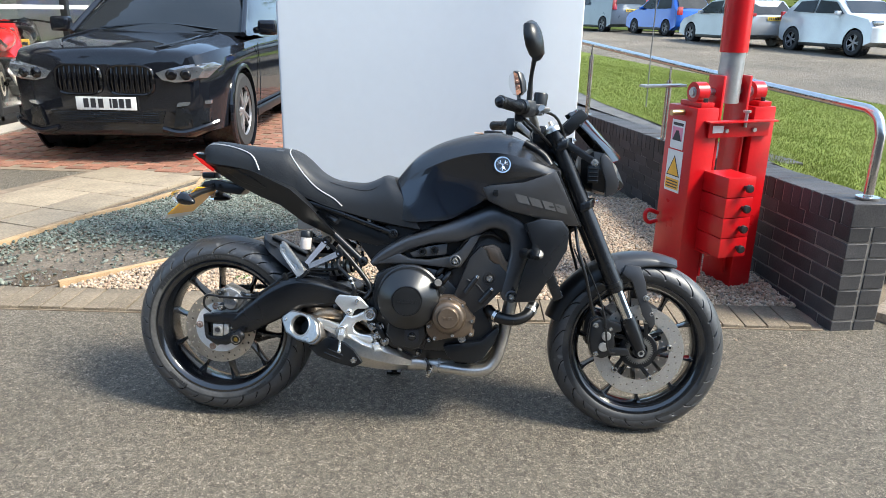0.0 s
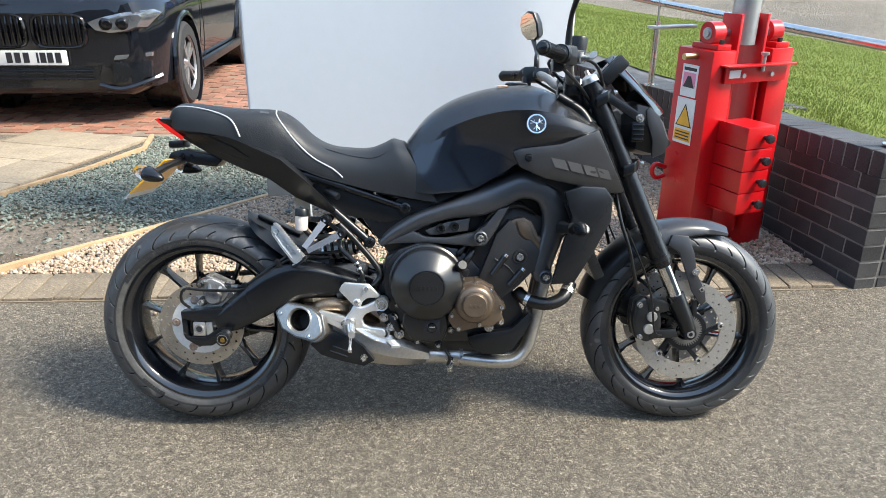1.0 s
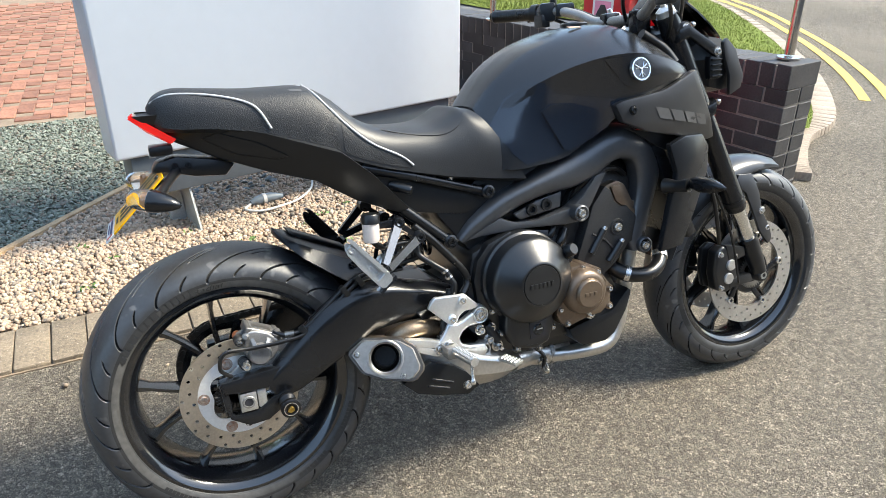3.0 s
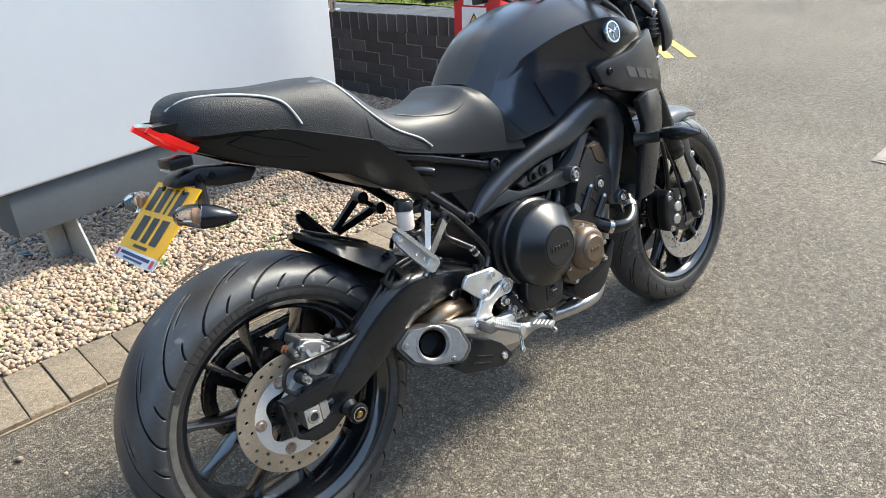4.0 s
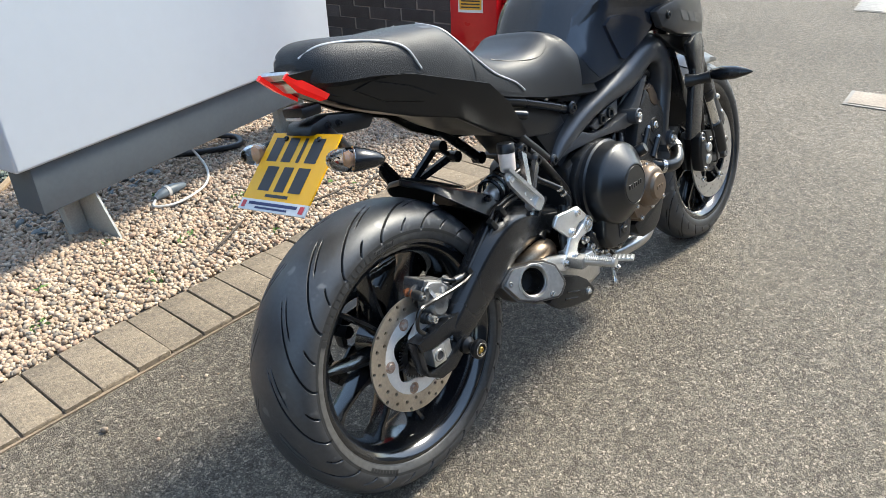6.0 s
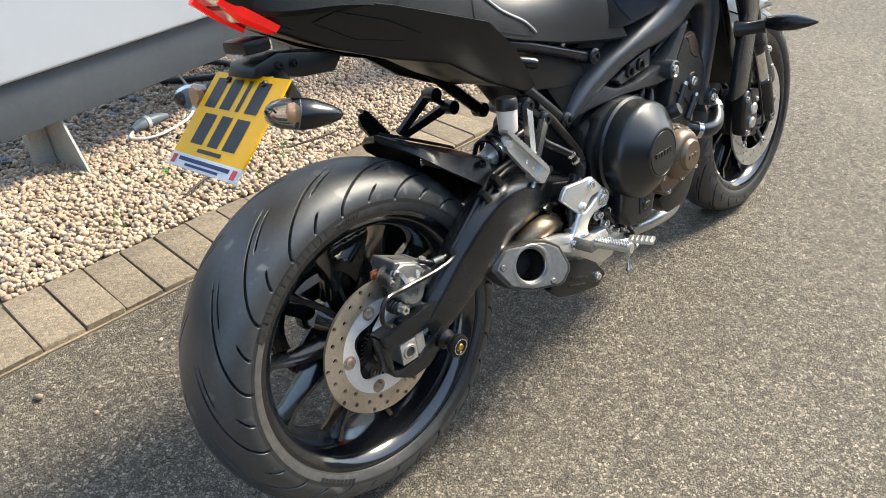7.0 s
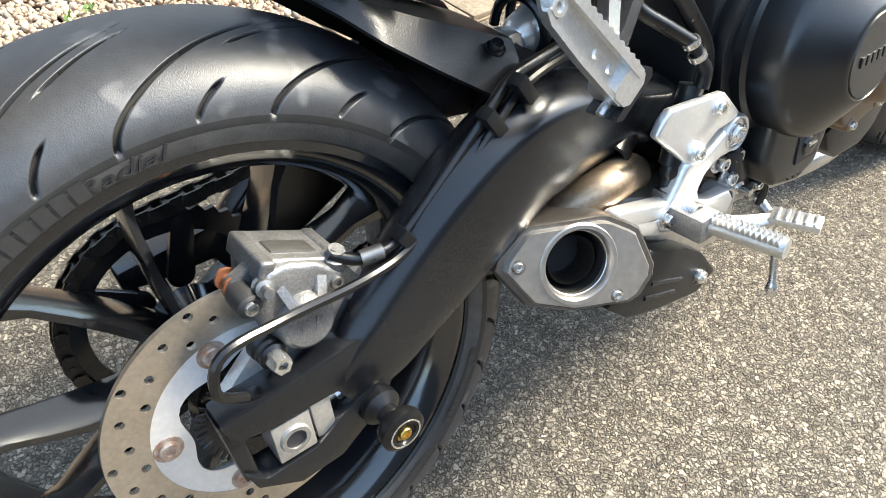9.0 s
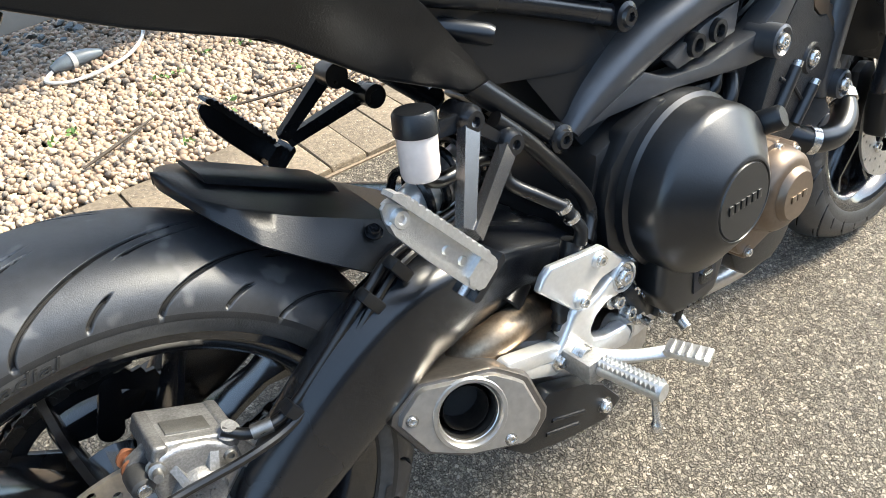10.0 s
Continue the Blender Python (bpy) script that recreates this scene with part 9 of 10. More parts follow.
# front mudguard
def guard_arc(a0, a1, r, hw0, hw1, drop0, drop1, n=16, th=0.004):
    rings_ = []
    for t in np.linspace(0, 1, n):
        a = radians(a0 + (a1 - a0) * t)
        er = Vector((math.cos(a), 0, math.sin(a)))
        h0 = hw0 + (hw1 - hw0) * t
        dr = drop0 + (drop1 - drop0) * t
        pr = [(-h0 * 1.03, -dr), (-h0 * 1.0, -dr * 0.45), (-h0 * 0.86, -0.003), (-h0 * 0.4, 0.010), (0, 0.013), (h0 * 0.4, 0.010), (h0 * 0.86, -0.003), (h0, -dr * 0.45), (h0 * 1.03, -dr)]
        o_ = [Vector(FC) + er * (r + v) + Vector((0, u, 0)) for u, v in pr]
        i_ = [Vector(FC) + er * (r + v - th) + Vector((0, u * 0.95, 0)) for u, v in pr]
        rings_.append(o_ + i_[::-1])
    return loft(rings_)


mud = bpart("front_mudguard", guard_arc(68, 108, 0.313, 0.052, 0.074, 0.012, 0.050), COWLGREY, "dark grey front mudguard")
bpart("rear_section", guard_arc(106, 163, 0.311, 0.073, 0.062, 0.048, 0.030), PLASTIC, "black rear section of the mudguard", mud)
both("stay", lambda: plate([(1.352, 0.575), (1.400, 0.572), (1.418, 0.520), (1.425, 0.466), (1.450, 0.415), (1.454, 0.385), (1.440, 0.372), (1.412, 0.412), (1.392, 0.470), (1.372, 0.525), (1.340, 0.545)], -0.092, -0.082, 0.003, 2, lambda x, z: -max(0, 0.5 - z) * 0.10 + max(0, z - 0.5) * 0.16), COWLGREY, "dark grey mudguard stay", mud)
for x, z in ((1.421, 0.470), (1.440, 0.418)):
    for s in (-1, 1):
        bpart("stay_bolt", bolt((x, 0.097 * s, z), (0, s, 0), 0.0075, 0.005), ZINC, "", mud)

# side stand on the far side
stand = bpart("side_stand", tube([(0.600, 0.110, 0.215), (0.575, 0.190, 0.150), (0.545, 0.295, 0.075)], [0.015, 0.013, 0.012], 12), BLACK, "black side stand, folded out")
bpart("stand_foot", box((0.545, 0.305, 0.069), (0.055, 0.042, 0.010), 0.003, Matrix.Rotation(radians(12), 3, "X")), BLACK, "", stand)

# ---- cars ----
CARBLACK = surf("black_car_paint", (0.006, 0.007, 0.010), (0.008, 0.009, 0.013), 2, 0.06, 0.0, fine=0.03, rvar=0.02)
GLOSSBLK = surf("gloss_black_trim", (0.006, 0.006, 0.007), None, 4, 0.10, fine=0.02, rvar=0.02)
CARGLASS = surf("dark_car_glass", (0.010, 0.012, 0.014), (0.016, 0.018, 0.020), 2, 0.05, fine=0.02, rvar=0.01, spec=0.4)
ROADGLASS = surf("tinted_car_glass", (0.015, 0.017, 0.018), (0.03, 0.032, 0.033), 2, 0.12, fine=0.1, rvar=0.02, spec=0.25)
LAMPGLASS = surf("headlamp_glass", (0.26, 0.275, 0.30), (0.16, 0.17, 0.19), 9, 0.08, 0.7, coat=0.5, fine=0.2, rvar=0.02)
CARTYRE = surf("car_tyre", (0.022, 0.022, 0.022), None, 20, 0.75, fine=0.1)
ALLOY = surf("grey_alloy", (0.34, 0.34, 0.35), (0.26, 0.26, 0.27), 10, 0.35, 0.7, fine=0.05)
REDLAMP = surf("red_lamp", (0.38, 0.02, 0.02), None, 10, 0.15, coat=0.8, fine=0.05)
PLATEWHITE = surf("white_plate", (0.78, 0.78, 0.76), None, 6, 0.3, fine=0.02)
PALEYELLOW = surf("yellow_car_plate", (0.72, 0.50, 0.06), None, 6, 0.3, fine=0.02)


def car_wheel(car, x, y, r, wide, side, spokes, rim_mat=None):
    w = part("wheel", lathe([(r * 0.66, -wide / 2), (r * 0.92, -wide / 2), (r * 0.985, -wide * 0.40), (r, -wide * 0.22), (r, wide * 0.22), (r * 0.985, wide * 0.40), (r * 0.92, wide / 2), (r * 0.66, wide / 2)], (x, y, r), (0, 1, 0), 44, True), CARTYRE, car, "black car tyre and alloy wheel")
    o_ = side * (wide / 2 - 0.012)
    rim = lathe([(r * 0.70, o_ + side * 0.008), (r * 0.665, o_ + side * 0.004), (r * 0.635, o_ - side * 0.012), (r * 0.635, o_ - side * 0.02), (r * 0.66, o_ - side * 0.02)], (x, y, r), (0, 1, 0), 40, True)
    part("rim", rim, rim_mat or ALLOY, w)
    part("barrel", lathe([(r * 0.64, o_ - side * 0.018), (r * 0.61, o_ - side * 0.12)], (x, y, r), (0, 1, 0), 32), BLACK, w)
    part("brake", lathe([(0, o_ - side * 0.09), (r * 0.61, o_ - side * 0.09), (r * 0.52, o_ - side * 0.10)], (x, y, r), (0, 1, 0), 24), BLACK, w)
    for i in range(spokes):
        a = 2 * math.pi * i / spokes
        for da in (-0.17, 0.17):
            p = (x + r * 0.10 * math.cos(a), r + r * 0.10 * math.sin(a))
            q = (x + r * 0.64 * math.cos(a + da), r + r * 0.64 * math.sin(a + da))
            y0_, y1_ = sorted((y + o_ - side * 0.035, y + o_ - side * 0.008))
            bm = capsule(p, q, r * 0.050, r * 0.034, y0_, y1_, 0.002, 3)
            part("spoke", bm, rim_mat or ALLOY, w)
    part("hub_cap", lathe([(0, o_ - side * 0.004), (r * 0.10, o_ - side * 0.006), (r * 0.17, o_ - side * 0.03)], (x, y, r), (0, 1, 0), 20), rim_mat or ALLOY, w)


def cut(ob, cutters):
    """Takes round wheel openings out of a closed body."""
    for axis_pts, r_ in cutters:
        c_ob = new("cutter", finish(cyl(*axis_pts, r_, seg=40), "cutter", BLACK))
        c_ob.parent = ob.parent
        md = ob.modifiers.new("opening", "BOOLEAN")
        md.operation, md.object, md.solver = "DIFFERENCE", c_ob, "EXACT"
        bpy.context.view_layer.update()
        me_ = bpy.data.meshes.new_from_object(ob.evaluated_get(bpy.context.evaluated_depsgraph_get()))
        ob.modifiers.clear()
        ob.data = me_
        old = c_ob.data
        bpy.data.objects.remove(c_ob)
        bpy.data.meshes.remove(old)
    bm = BM()
    bm.from_mesh(ob.data)
    for f in bm.faces:
        f.smooth = len(f.verts) < 12
    for e in bm.edges:
        e.smooth = len(e.link_faces) == 2 and e.calc_face_angle(0) < radians(24) and all(len(f.verts) < 12 for f in e.link_faces)
    bm.to_mesh(ob.data)
    bm.free()
    return ob


# large black SUV on the drive
suv = empty("suv_car", "glossy black SUV parked on the brick drive", "car", "parked cars", pose(-2.53, 4.85, 0.012, 0, 0, -86))
BODY = [(0.930, 0.40, 0.30, 0.60, 0.83, 0.86), (0.905, 0.64, 0.255, 0.64, 0.895, 0.945), (0.850, 0.80, 0.235, 0.70, 0.94, 0.99), (0.72, 0.875, 0.22, 0.76, 0.965, 1.015), (0.52, 0.925, 0.22, 0.80, 0.985, 1.045), (0.25, 0.945, 0.22, 0.83, 0.995, 1.07), (-0.05, 0.950, 0.24, 0.86, 1.005, 1.09), (-0.45, 0.948, 0.26, 0.89, 1.02, 1.115), (-0.85, 0.945, 0.26, 0.90, 1.03, 1.10), (-1.6, 0.945, 0.26, 0.91, 1.04, 1.06), (-2.6, 0.945, 0.26, 0.92, 1.06, 1.07), (-3.4, 0.93, 0.30, 0.92, 1.08, 1.09), (-3.78, 0.86, 0.36, 0.90, 1.05, 1.06), (-3.86, 0.70, 0.45, 0.85, 0.98, 1.0)]
rings = []
for x, w_, zb, zm, ze, zt in smooth_rows(BODY, 3):
    half = [(0, zb), (w_ * 0.80, zb), (w_ * 0.96, zb + 0.06), (w_ * 0.985, zb + 0.22), (w_, zm), (w_ * 0.985, zm + (ze - zm) * 0.6), (w_ * 0.935, ze), (w_ * 0.80, ze + (zt - ze) * 0.55), (w_ * 0.62, zt - 0.004), (w_ * 0.56, zt - 0.014), (w_ * 0.30, zt), (0, zt + 0.004)]
    rings.append([(x, y, z) for y, z in half] + [(x, -y, z) for y, z in half[-2:0:-1]])
suv_body = part("body", loft(rings), CARBLACK, suv, "glossy black bodywork", sharp=30)
cut(suv_body, [(((wx, s_ * 0.60, 0.375), (wx, s_ * 1.2, 0.375)), 0.415) for wx in (0.0, -2.865) for s_ in (-1, 1)])
# greenhouse
GH = [(-0.42, 0.86, 1.10, 1.105, 0.84), (-0.80, 0.84, 1.10, 1.36, 0.74), (-1.15, 0.83, 1.07, 1.57, 0.68), (-1.7, 0.83, 1.06, 1.655, 0.66), (-2.6, 0.83, 1.07, 1.655, 0.65), (-3.3, 0.81, 1.09, 1.58, 0.63), (-3.70, 0.78, 1.08, 1.14, 0.70)]
rings = []
for x, w0_, z0, z1, w1_ in smooth_rows(GH, 3):
    rings.append([(x, w0_ + 0.06, z0 - 0.03), (x, w0_, z0 + (z1 - z0) * 0.3), (x, w1_ + 0.03, z0 + (z1 - z0) * 0.86), (x, w1_ - 0.06, z1), (x, 0, z1 + 0.012), (x, -w1_ + 0.06, z1), (x, -w1_ - 0.03, z0 + (z1 - z0) * 0.86), (x, -w0_, z0 + (z1 - z0) * 0.3), (x, -w0_ - 0.06, z0 - 0.03)])
part("greenhouse", loft(rings, True), CARGLASS, suv, "dark glass and roof", sharp=40)
for s in (-1, 1):
    part("pillar", tube([(-0.36, 0.875 * s, 1.085), (-0.80, 0.800 * s, 1.345), (-1.15, 0.735 * s, 1.53), (-1.7, 0.70 * s, 1.60), (-2.7, 0.69 * s, 1.60), (-3.5, 0.72 * s, 1.35)], 0.032, 10), CARBLACK, suv, "black roof pillar")
    part("wiper", tube([(-0.42, 0.60 * s, 1.128), (-0.50, 0.20 * s, 1.165), (-0.52, -0.05 * s, 1.175)], 0.009, 6), GLOSSBLK, suv)
    mir = tube([(-0.62, 0.93 * s, 1.12), (-0.60, 1.02 * s, 1.135)], [0.03, 0.04], 8, 2)
    merge(mir, box((-0.60, 1.08 * s, 1.155), (0.12, 0.20, 0.15), 0.04, None, 3))
    part("door_mirror", mir, CARBLACK, suv, "black door mirror")
    # kidney grille
    kid = []
    for i in range(28):
        a = 2 * math.pi * i / 28
        kid.append((0.205 * abs(math.cos(a)) ** 0.45 * (1 if math.cos(a) > 0 else -1), 0.130 * abs(math.sin(a)) ** 0.55 * (1 if math.sin(a) > 0 else -1)))
    def kx(y, z):
        return float(np.interp(abs(y), [0, 0.40, 0.64], [0.945, 0.942, 0.918])) - 0.25 * max(0, z - 0.83)
    fr = BM()
    R_ = []
    for k_, d_ in ((1.0, -0.05), (1.02, 0.0), (0.97, 0.012), (0.90, 0.008), (0.87, -0.03)):
        R_.append([(kx(s * 0.225 + y * k_, 0.735 + z * k_) + d_, s * 0.225 + y * k_ * (1 - 0.08 * (z > 0) * 0), 0.735 + z * k_) for y, z in kid])
    part("grille_frame", loft(R_, False), GLOSSBLK, suv, "gloss black kidney grille surround")
    bm = BM()
    bm.faces.new([bm.verts.new((kx(s * 0.225 + y * 0.88, 0.735 + z * 0.88) - 0.028, s * 0.225 + y * 0.88, 0.735 + z * 0.88)) for y, z in kid])
    part("grille_back", bm, BLACK, suv)
    for i in range(8):
        y = s * 0.225 + (-0.158 + i * 0.045)
        part("grille_bar", tube([(kx(y, 0.630) - 0.012, y, 0.630), (kx(y, 0.735) + 0.006, y, 0.735), (kx(y, 0.845) - 0.012, y, 0.845)], 0.009, 6), GLOSSBLK, suv)
    # headlamp
    hp = [(0.450, 0.800), (0.500, 0.742), (0.60, 0.722), (0.74, 0.728), (0.85, 0.755), (0.915, 0.850), (0.88, 0.885), (0.70, 0.868), (0.55, 0.835)]
    def hx(y):
        return float(np.interp(abs(y), [0.40, 0.64, 0.80, 0.875, 0.925], [0.944, 0.922, 0.870, 0.760, 0.580]))
    a_ = [(hx(y) + 0.010, s * y, z) for y, z in hp]
    b_ = [(hx(y) - 0.06, s * y, z) for y, z in hp]
    c_ = [(hx(0.5 * (y + 0.68)) + 0.018, s * (0.68 + (y - 0.68) * 0.7), 0.785 + (z - 0.785) * 0.7) for y, z in hp]
    part("headlamp", loft([b_, a_, c_]), LAMPGLASS, suv, "clear wrap-round headlamp")
    for yy in (0.585, 0.700):
        part("projector", lathe([(0, 0.03), (0.030, 0.026), (0.042, 0.012), (0.046, 0.0), (0.052, -0.004), (0.052, -0.02)], (hx(yy) + 0.010, s * yy, 0.785), (0.95, 0.30 * s, 0), 22), GLOSSBLK, suv, "dark projector lens")
    part("fog_lamp", loft([[(hx(y) + 0.016 - d, s * y, z) for y, z in ((0.60, 0.515), (0.86, 0.53), (0.86, 0.56), (0.62, 0.55))] for d in (0.05, 0.0)]), LAMPGLASS, suv, "slim fog lamp")
    part("side_intake", loft([[(hx(y) + 0.012 - d, s * y, z) for y, z in ((0.56, 0.33), (0.84, 0.37), (0.85, 0.49), (0.60, 0.50))] for d in (0.05, 0.0)]), BLACK, suv, "black side air intake")
    part("bumper_blade", tube([(0.925, 0.46 * s, 0.32), (0.905, 0.62 * s, 0.285), (0.835, 0.80 * s, 0.33), (0.74, 0.90 * s, 0.37)], 0.026, 8), CARBLACK, suv)
    # wheels and arches
    for wx in (0.0, -2.865):
        arch = lathe([(0.412, 0.962), (0.43, 0.962), (0.455, 0.952), (0.46, 0.93), (0.412, 0.93)], (wx, 0, 0.375), (0, s, 0), 48, True)
        part("wheel_arch", arch, CARBLACK, suv)
        part("wheel_liner", lathe([(0, 0.61), (0.413, 0.61), (0.413, 0.94)], (wx, 0, 0.375), (0, s, 0), 40), BLACK, suv)
        car_wheel(suv, wx, s * 0.832, 0.368, 0.245, s, 5)
    part("sill", box((-1.45, 0.945 * s, 0.30), (2.0, 0.05, 0.09), 0.02), PLASTIC, suv)
    part("door_seam", tube([(-0.62, 0.953 * s, 1.00), (-0.66, 0.955 * s, 0.70), (-0.62, 0.945 * s, 0.36)], 0.004, 6), BLACK, suv)
part("lower_intake", loft([[(0.938 - d, y, z) for y, z in ((-0.46, 0.36), (0.46, 0.36), (0.50, 0.47), (-0.50, 0.47))] for d in (0.08, 0.0)]), BLACK, suv, "black lower air intake")
for i in range(5):
    part("intake_slat", tube([(0.941, -0.44, 0.375 + i * 0.02), (0.943, 0.44, 0.375 + i * 0.02)], [0.004, 0.004], 6, 1), GLOSSBLK, suv)
cpl = part("number_plate", box((0.955, 0, 0.535), (0.016, 0.52, 0.112), 0.004), PLATEWHITE, suv, "white front number plate with black bars")
for i, y in enumerate((0.195, 0.135, 0.080, 0.040, -0.045, -0.110, -0.172)):
    part("print_bar", box((0.964, y, 0.538), (0.002, 0.044 if i != 3 else 0.016, 0.078), 0), INKBLACK, cpl)
part("badge", lathe([(0, 0.008), (0.036, 0.006), (0.041, 0.0), (0.041, -0.01)], (0.882, 0, 0.905), (0.75, 0, 0.66), 24), EMBLEM, suv, "round blue and white badge")
BLUEPRINT = surf("blue_enamel", (0.03, 0.16, 0.45), None, 10, 0.2, coat=0.5, fine=0.02)
part("badge_centre", lathe([(0, 0.0095), (0.026, 0.0075), (0.026, 0.004)], (0.882, 0, 0.905), (0.75, 0, 0.66), 20), BLUEPRINT, suv)
for s in (-1, 1):
    part("bonnet_crease", tube([(0.78, 0.40 * s, 1.004), (0.45, 0.56 * s, 1.052), (0.0, 0.60 * s, 1.090), (-0.40, 0.62 * s, 1.115)], 0.008, 6), CARBLACK, suv)


def road_car(name, label, colour, front, rear, r, L, W, H, prof, win, lamps, rear_to, kind_lamps, plate_end, rough=0.22):
    """A parked car from its side profile; front and rear are the places of its axles on the ground."""
    f, b = Vector(front), Vector(rear)
    mid = (f + b) / 2
    d = f - b
    paint = surf(name + "_paint", colour, tuple(v * 0.9 for v in colour), 2, rough, 0.25, coat=0.8, fine=0.03)
    car = empty(name, label, "car", "parked cars", pose(mid.x, mid.y, ground_z(mid.x, mid.y), 0, 0, math.degrees(math.atan2(d.y, d.x))))
    bm = BM()
    rings_ = []
    belt = win[0][1] - 0.02
    for t in (-1, -0.93, -0.78, -0.4, 0.4, 0.78, 0.93, 1):
        ring = []
        for x, z in prof:
            k = max(0, z - belt) / max(0.01, H - belt)
            half = W / 2 * (1 - 0.17 * k)
            ax = 1 - 0.05 * abs(t) ** 4
            ring.append((x * ax, t * half, z if abs(t) < 0.99 else z * 0.97 + 0.015))
        rings_.append(ring)
    body_ = part("body", loft(rings_), paint, car, sharp=28)
    cut(body_, [(((wx, s_ * (W / 2 - 0.28), r), (wx, s_ * (W / 2 + 0.2), r)), r + 0.045) for wx in (d.length / 2, -d.length / 2) for s_ in (-1, 1)])
    for s in (-1, 1):
        k = lambda z: W / 2 * (1 - 0.17 * max(0, z - belt) / max(0.01, H - belt)) + 0.004
        for poly in lamps["side"]:
            g_ = BM()
            g_.faces.new([g_.verts.new((x, s * k(z), z)) for x, z in poly])
            part("side_window", g_, ROADGLASS, car, "dark side window")
        for wx in (d.length / 2, -d.length / 2):
            part("wheel_liner", lathe([(0, W / 2 - 0.275), (r + 0.043, W / 2 - 0.275), (r + 0.043, W / 2 - 0.02)], (wx, 0, r), (0, s, 0), 28), BLACK, car)
            car_wheel(car, wx, s * (W / 2 - 0.085), r, 0.19, s, 5)
        part("sill", box((0, s * (W / 2 - 0.01), 0.24), (d.length - 2 * r - 0.1, 0.03, 0.10), 0.01), PLASTIC, car)
        part("door_mirror", box((lamps["mirror"][0], s * (W / 2 + 0.06), lamps["mirror"][1]), (0.12, 0.16, 0.12), 0.03), paint, car)
        x0, z0, z1 = lamps["tail"]
        part("tail_lamp", box((x0, s * (W / 2 - 0.12), (z0 + z1) / 2), (0.10, 0.20, z1 - z0), 0.02), REDLAMP, car, "red tail lamp")
        x0, z0, z1 = lamps["head"]
        part("head_lamp", box((x0, s * (W / 2 - 0.20), (z0 + z1) / 2), (0.14, 0.30, z1 - z0), 0.03), LAMPGLASS, car, "clear head lamp")
    for nm, poly in (("rear_screen", lamps["rear"]), ("windscreen", lamps["front"])):
        (xa, za), (xb, zb) = poly
        g_ = BM()
        ha, hb = W / 2 * 0.84, W / 2 * 0.72
        o_ = -0.012 if nm == "rear_screen" else 0.012
        g_.faces.new([g_.verts.new(v) for v in ((xa + o_, -ha, za), (xa + o_, ha, za), (xb + o_, hb, zb + 0.008), (xb + o_, -hb, zb + 0.008))])
        part(nm, g_, ROADGLASS, car, "dark screen glass")
    x0 = lamps["tail"][0] - 0.06
    pl = part("number_plate", box((x0 - lamps.get("plate_out", 0.0), 0, lamps["plate_z"]), (0.02, 0.50, 0.11), 0.003), PALEYELLOW, car, "yellow rear number plate with black bars")
    for i in range(7):
        part("print_bar", box((x0 - lamps.get("plate_out", 0.0) - 0.011, -0.19 + i * 0.063, lamps["plate_z"]), (0.002, 0.042, 0.075), 0), INKBLACK, pl)
    return car


HATCH = [(-1.95, 0.35), (-1.98, 0.60), (-1.92, 0.92), (-1.70, 1.12), (-1.45, 1.40), (-1.05, 1.47), (-0.2, 1.48), (0.35, 1.40), (0.95, 1.02), (1.75, 0.82), (1.95, 0.62), (1.96, 0.30), (1.6, 0.20), (-1.6, 0.20)]
hl_ = {"side": [[(-1.45, 1.02), (-1.30, 1.36), (-0.45, 1.40), (-0.45, 1.00)], [(-0.38, 1.00), (-0.38, 1.40), (0.28, 1.36), (0.80, 1.00)]], "mirror": (0.62, 1.02), "tail": (-1.90, 0.78, 1.08), "head": (1.80, 0.62, 0.80), "rear": ((-1.80, 1.02), (-1.48, 1.38)), "front": ((0.92, 1.04), (0.38, 1.39)), "plate_z": 0.62}
road_car("blue_hatchback", "bright blue small hatchback parked at the kerb", (0.012, 0.085, 0.40), (7.48, 30.6), (8.30, 28.4), 0.29, 3.9, 1.66, 1.48, HATCH, [(0, 1.0)], hl_, 0, 0, 0)
S2 = [(x * 1.06, z * 0.98) for x, z in HATCH]
hl2 = dict(hl_, side=[[(x * 1.06, z * 0.985) for x, z in p] for p in hl_["side"]], tail=(-2.02, 0.90, 1.00), rear=((-1.96, 0.96), (-1.50, 1.36)), plate_z=0.84)
road_car("silver_hatchback", "silver hatchback parked at the kerb", (0.34, 0.345, 0.35), (8.60, 25.4), (9.35, 22.99), 0.32, 4.2, 1.76, 1.45, S2, [(0, 0.98)], hl2, 0, 0, 0)
JUKE = [(-1.98, 0.40), (-2.02, 0.70), (-1.95, 1.02), (-1.72, 1.25), (-1.45, 1.50), (-0.9, 1.56), (-0.1, 1.56), (0.40, 1.46), (0.95, 1.12), (1.80, 0.98), (2.02, 0.75), (2.04, 0.38), (1.7, 0.26), (-1.7, 0.26)]
hl3 = {"side": [[(-1.40, 1.16), (-1.20, 1.44), (-0.45, 1.47), (-0.45, 1.12)], [(-0.38, 1.12), (-0.38, 1.47), (0.32, 1.42), (0.78, 1.10)]], "mirror": (0.62, 1.12), "tail": (-1.92, 0.90, 1.15), "head": (1.86, 0.78, 0.94), "rear": ((-1.84, 1.12), (-1.50, 1.46)), "front": ((0.94, 1.13), (0.43, 1.45)), "plate_z": 0.75}
road_car("white_crossover", "white crossover car parked at the kerb", (0.56, 0.575, 0.59), (11.48, 19.3), (10.76, 21.8), 0.345, 4.13, 1.77, 1.57, JUKE, [(0, 1.10)], hl3, 0, 0, 0)
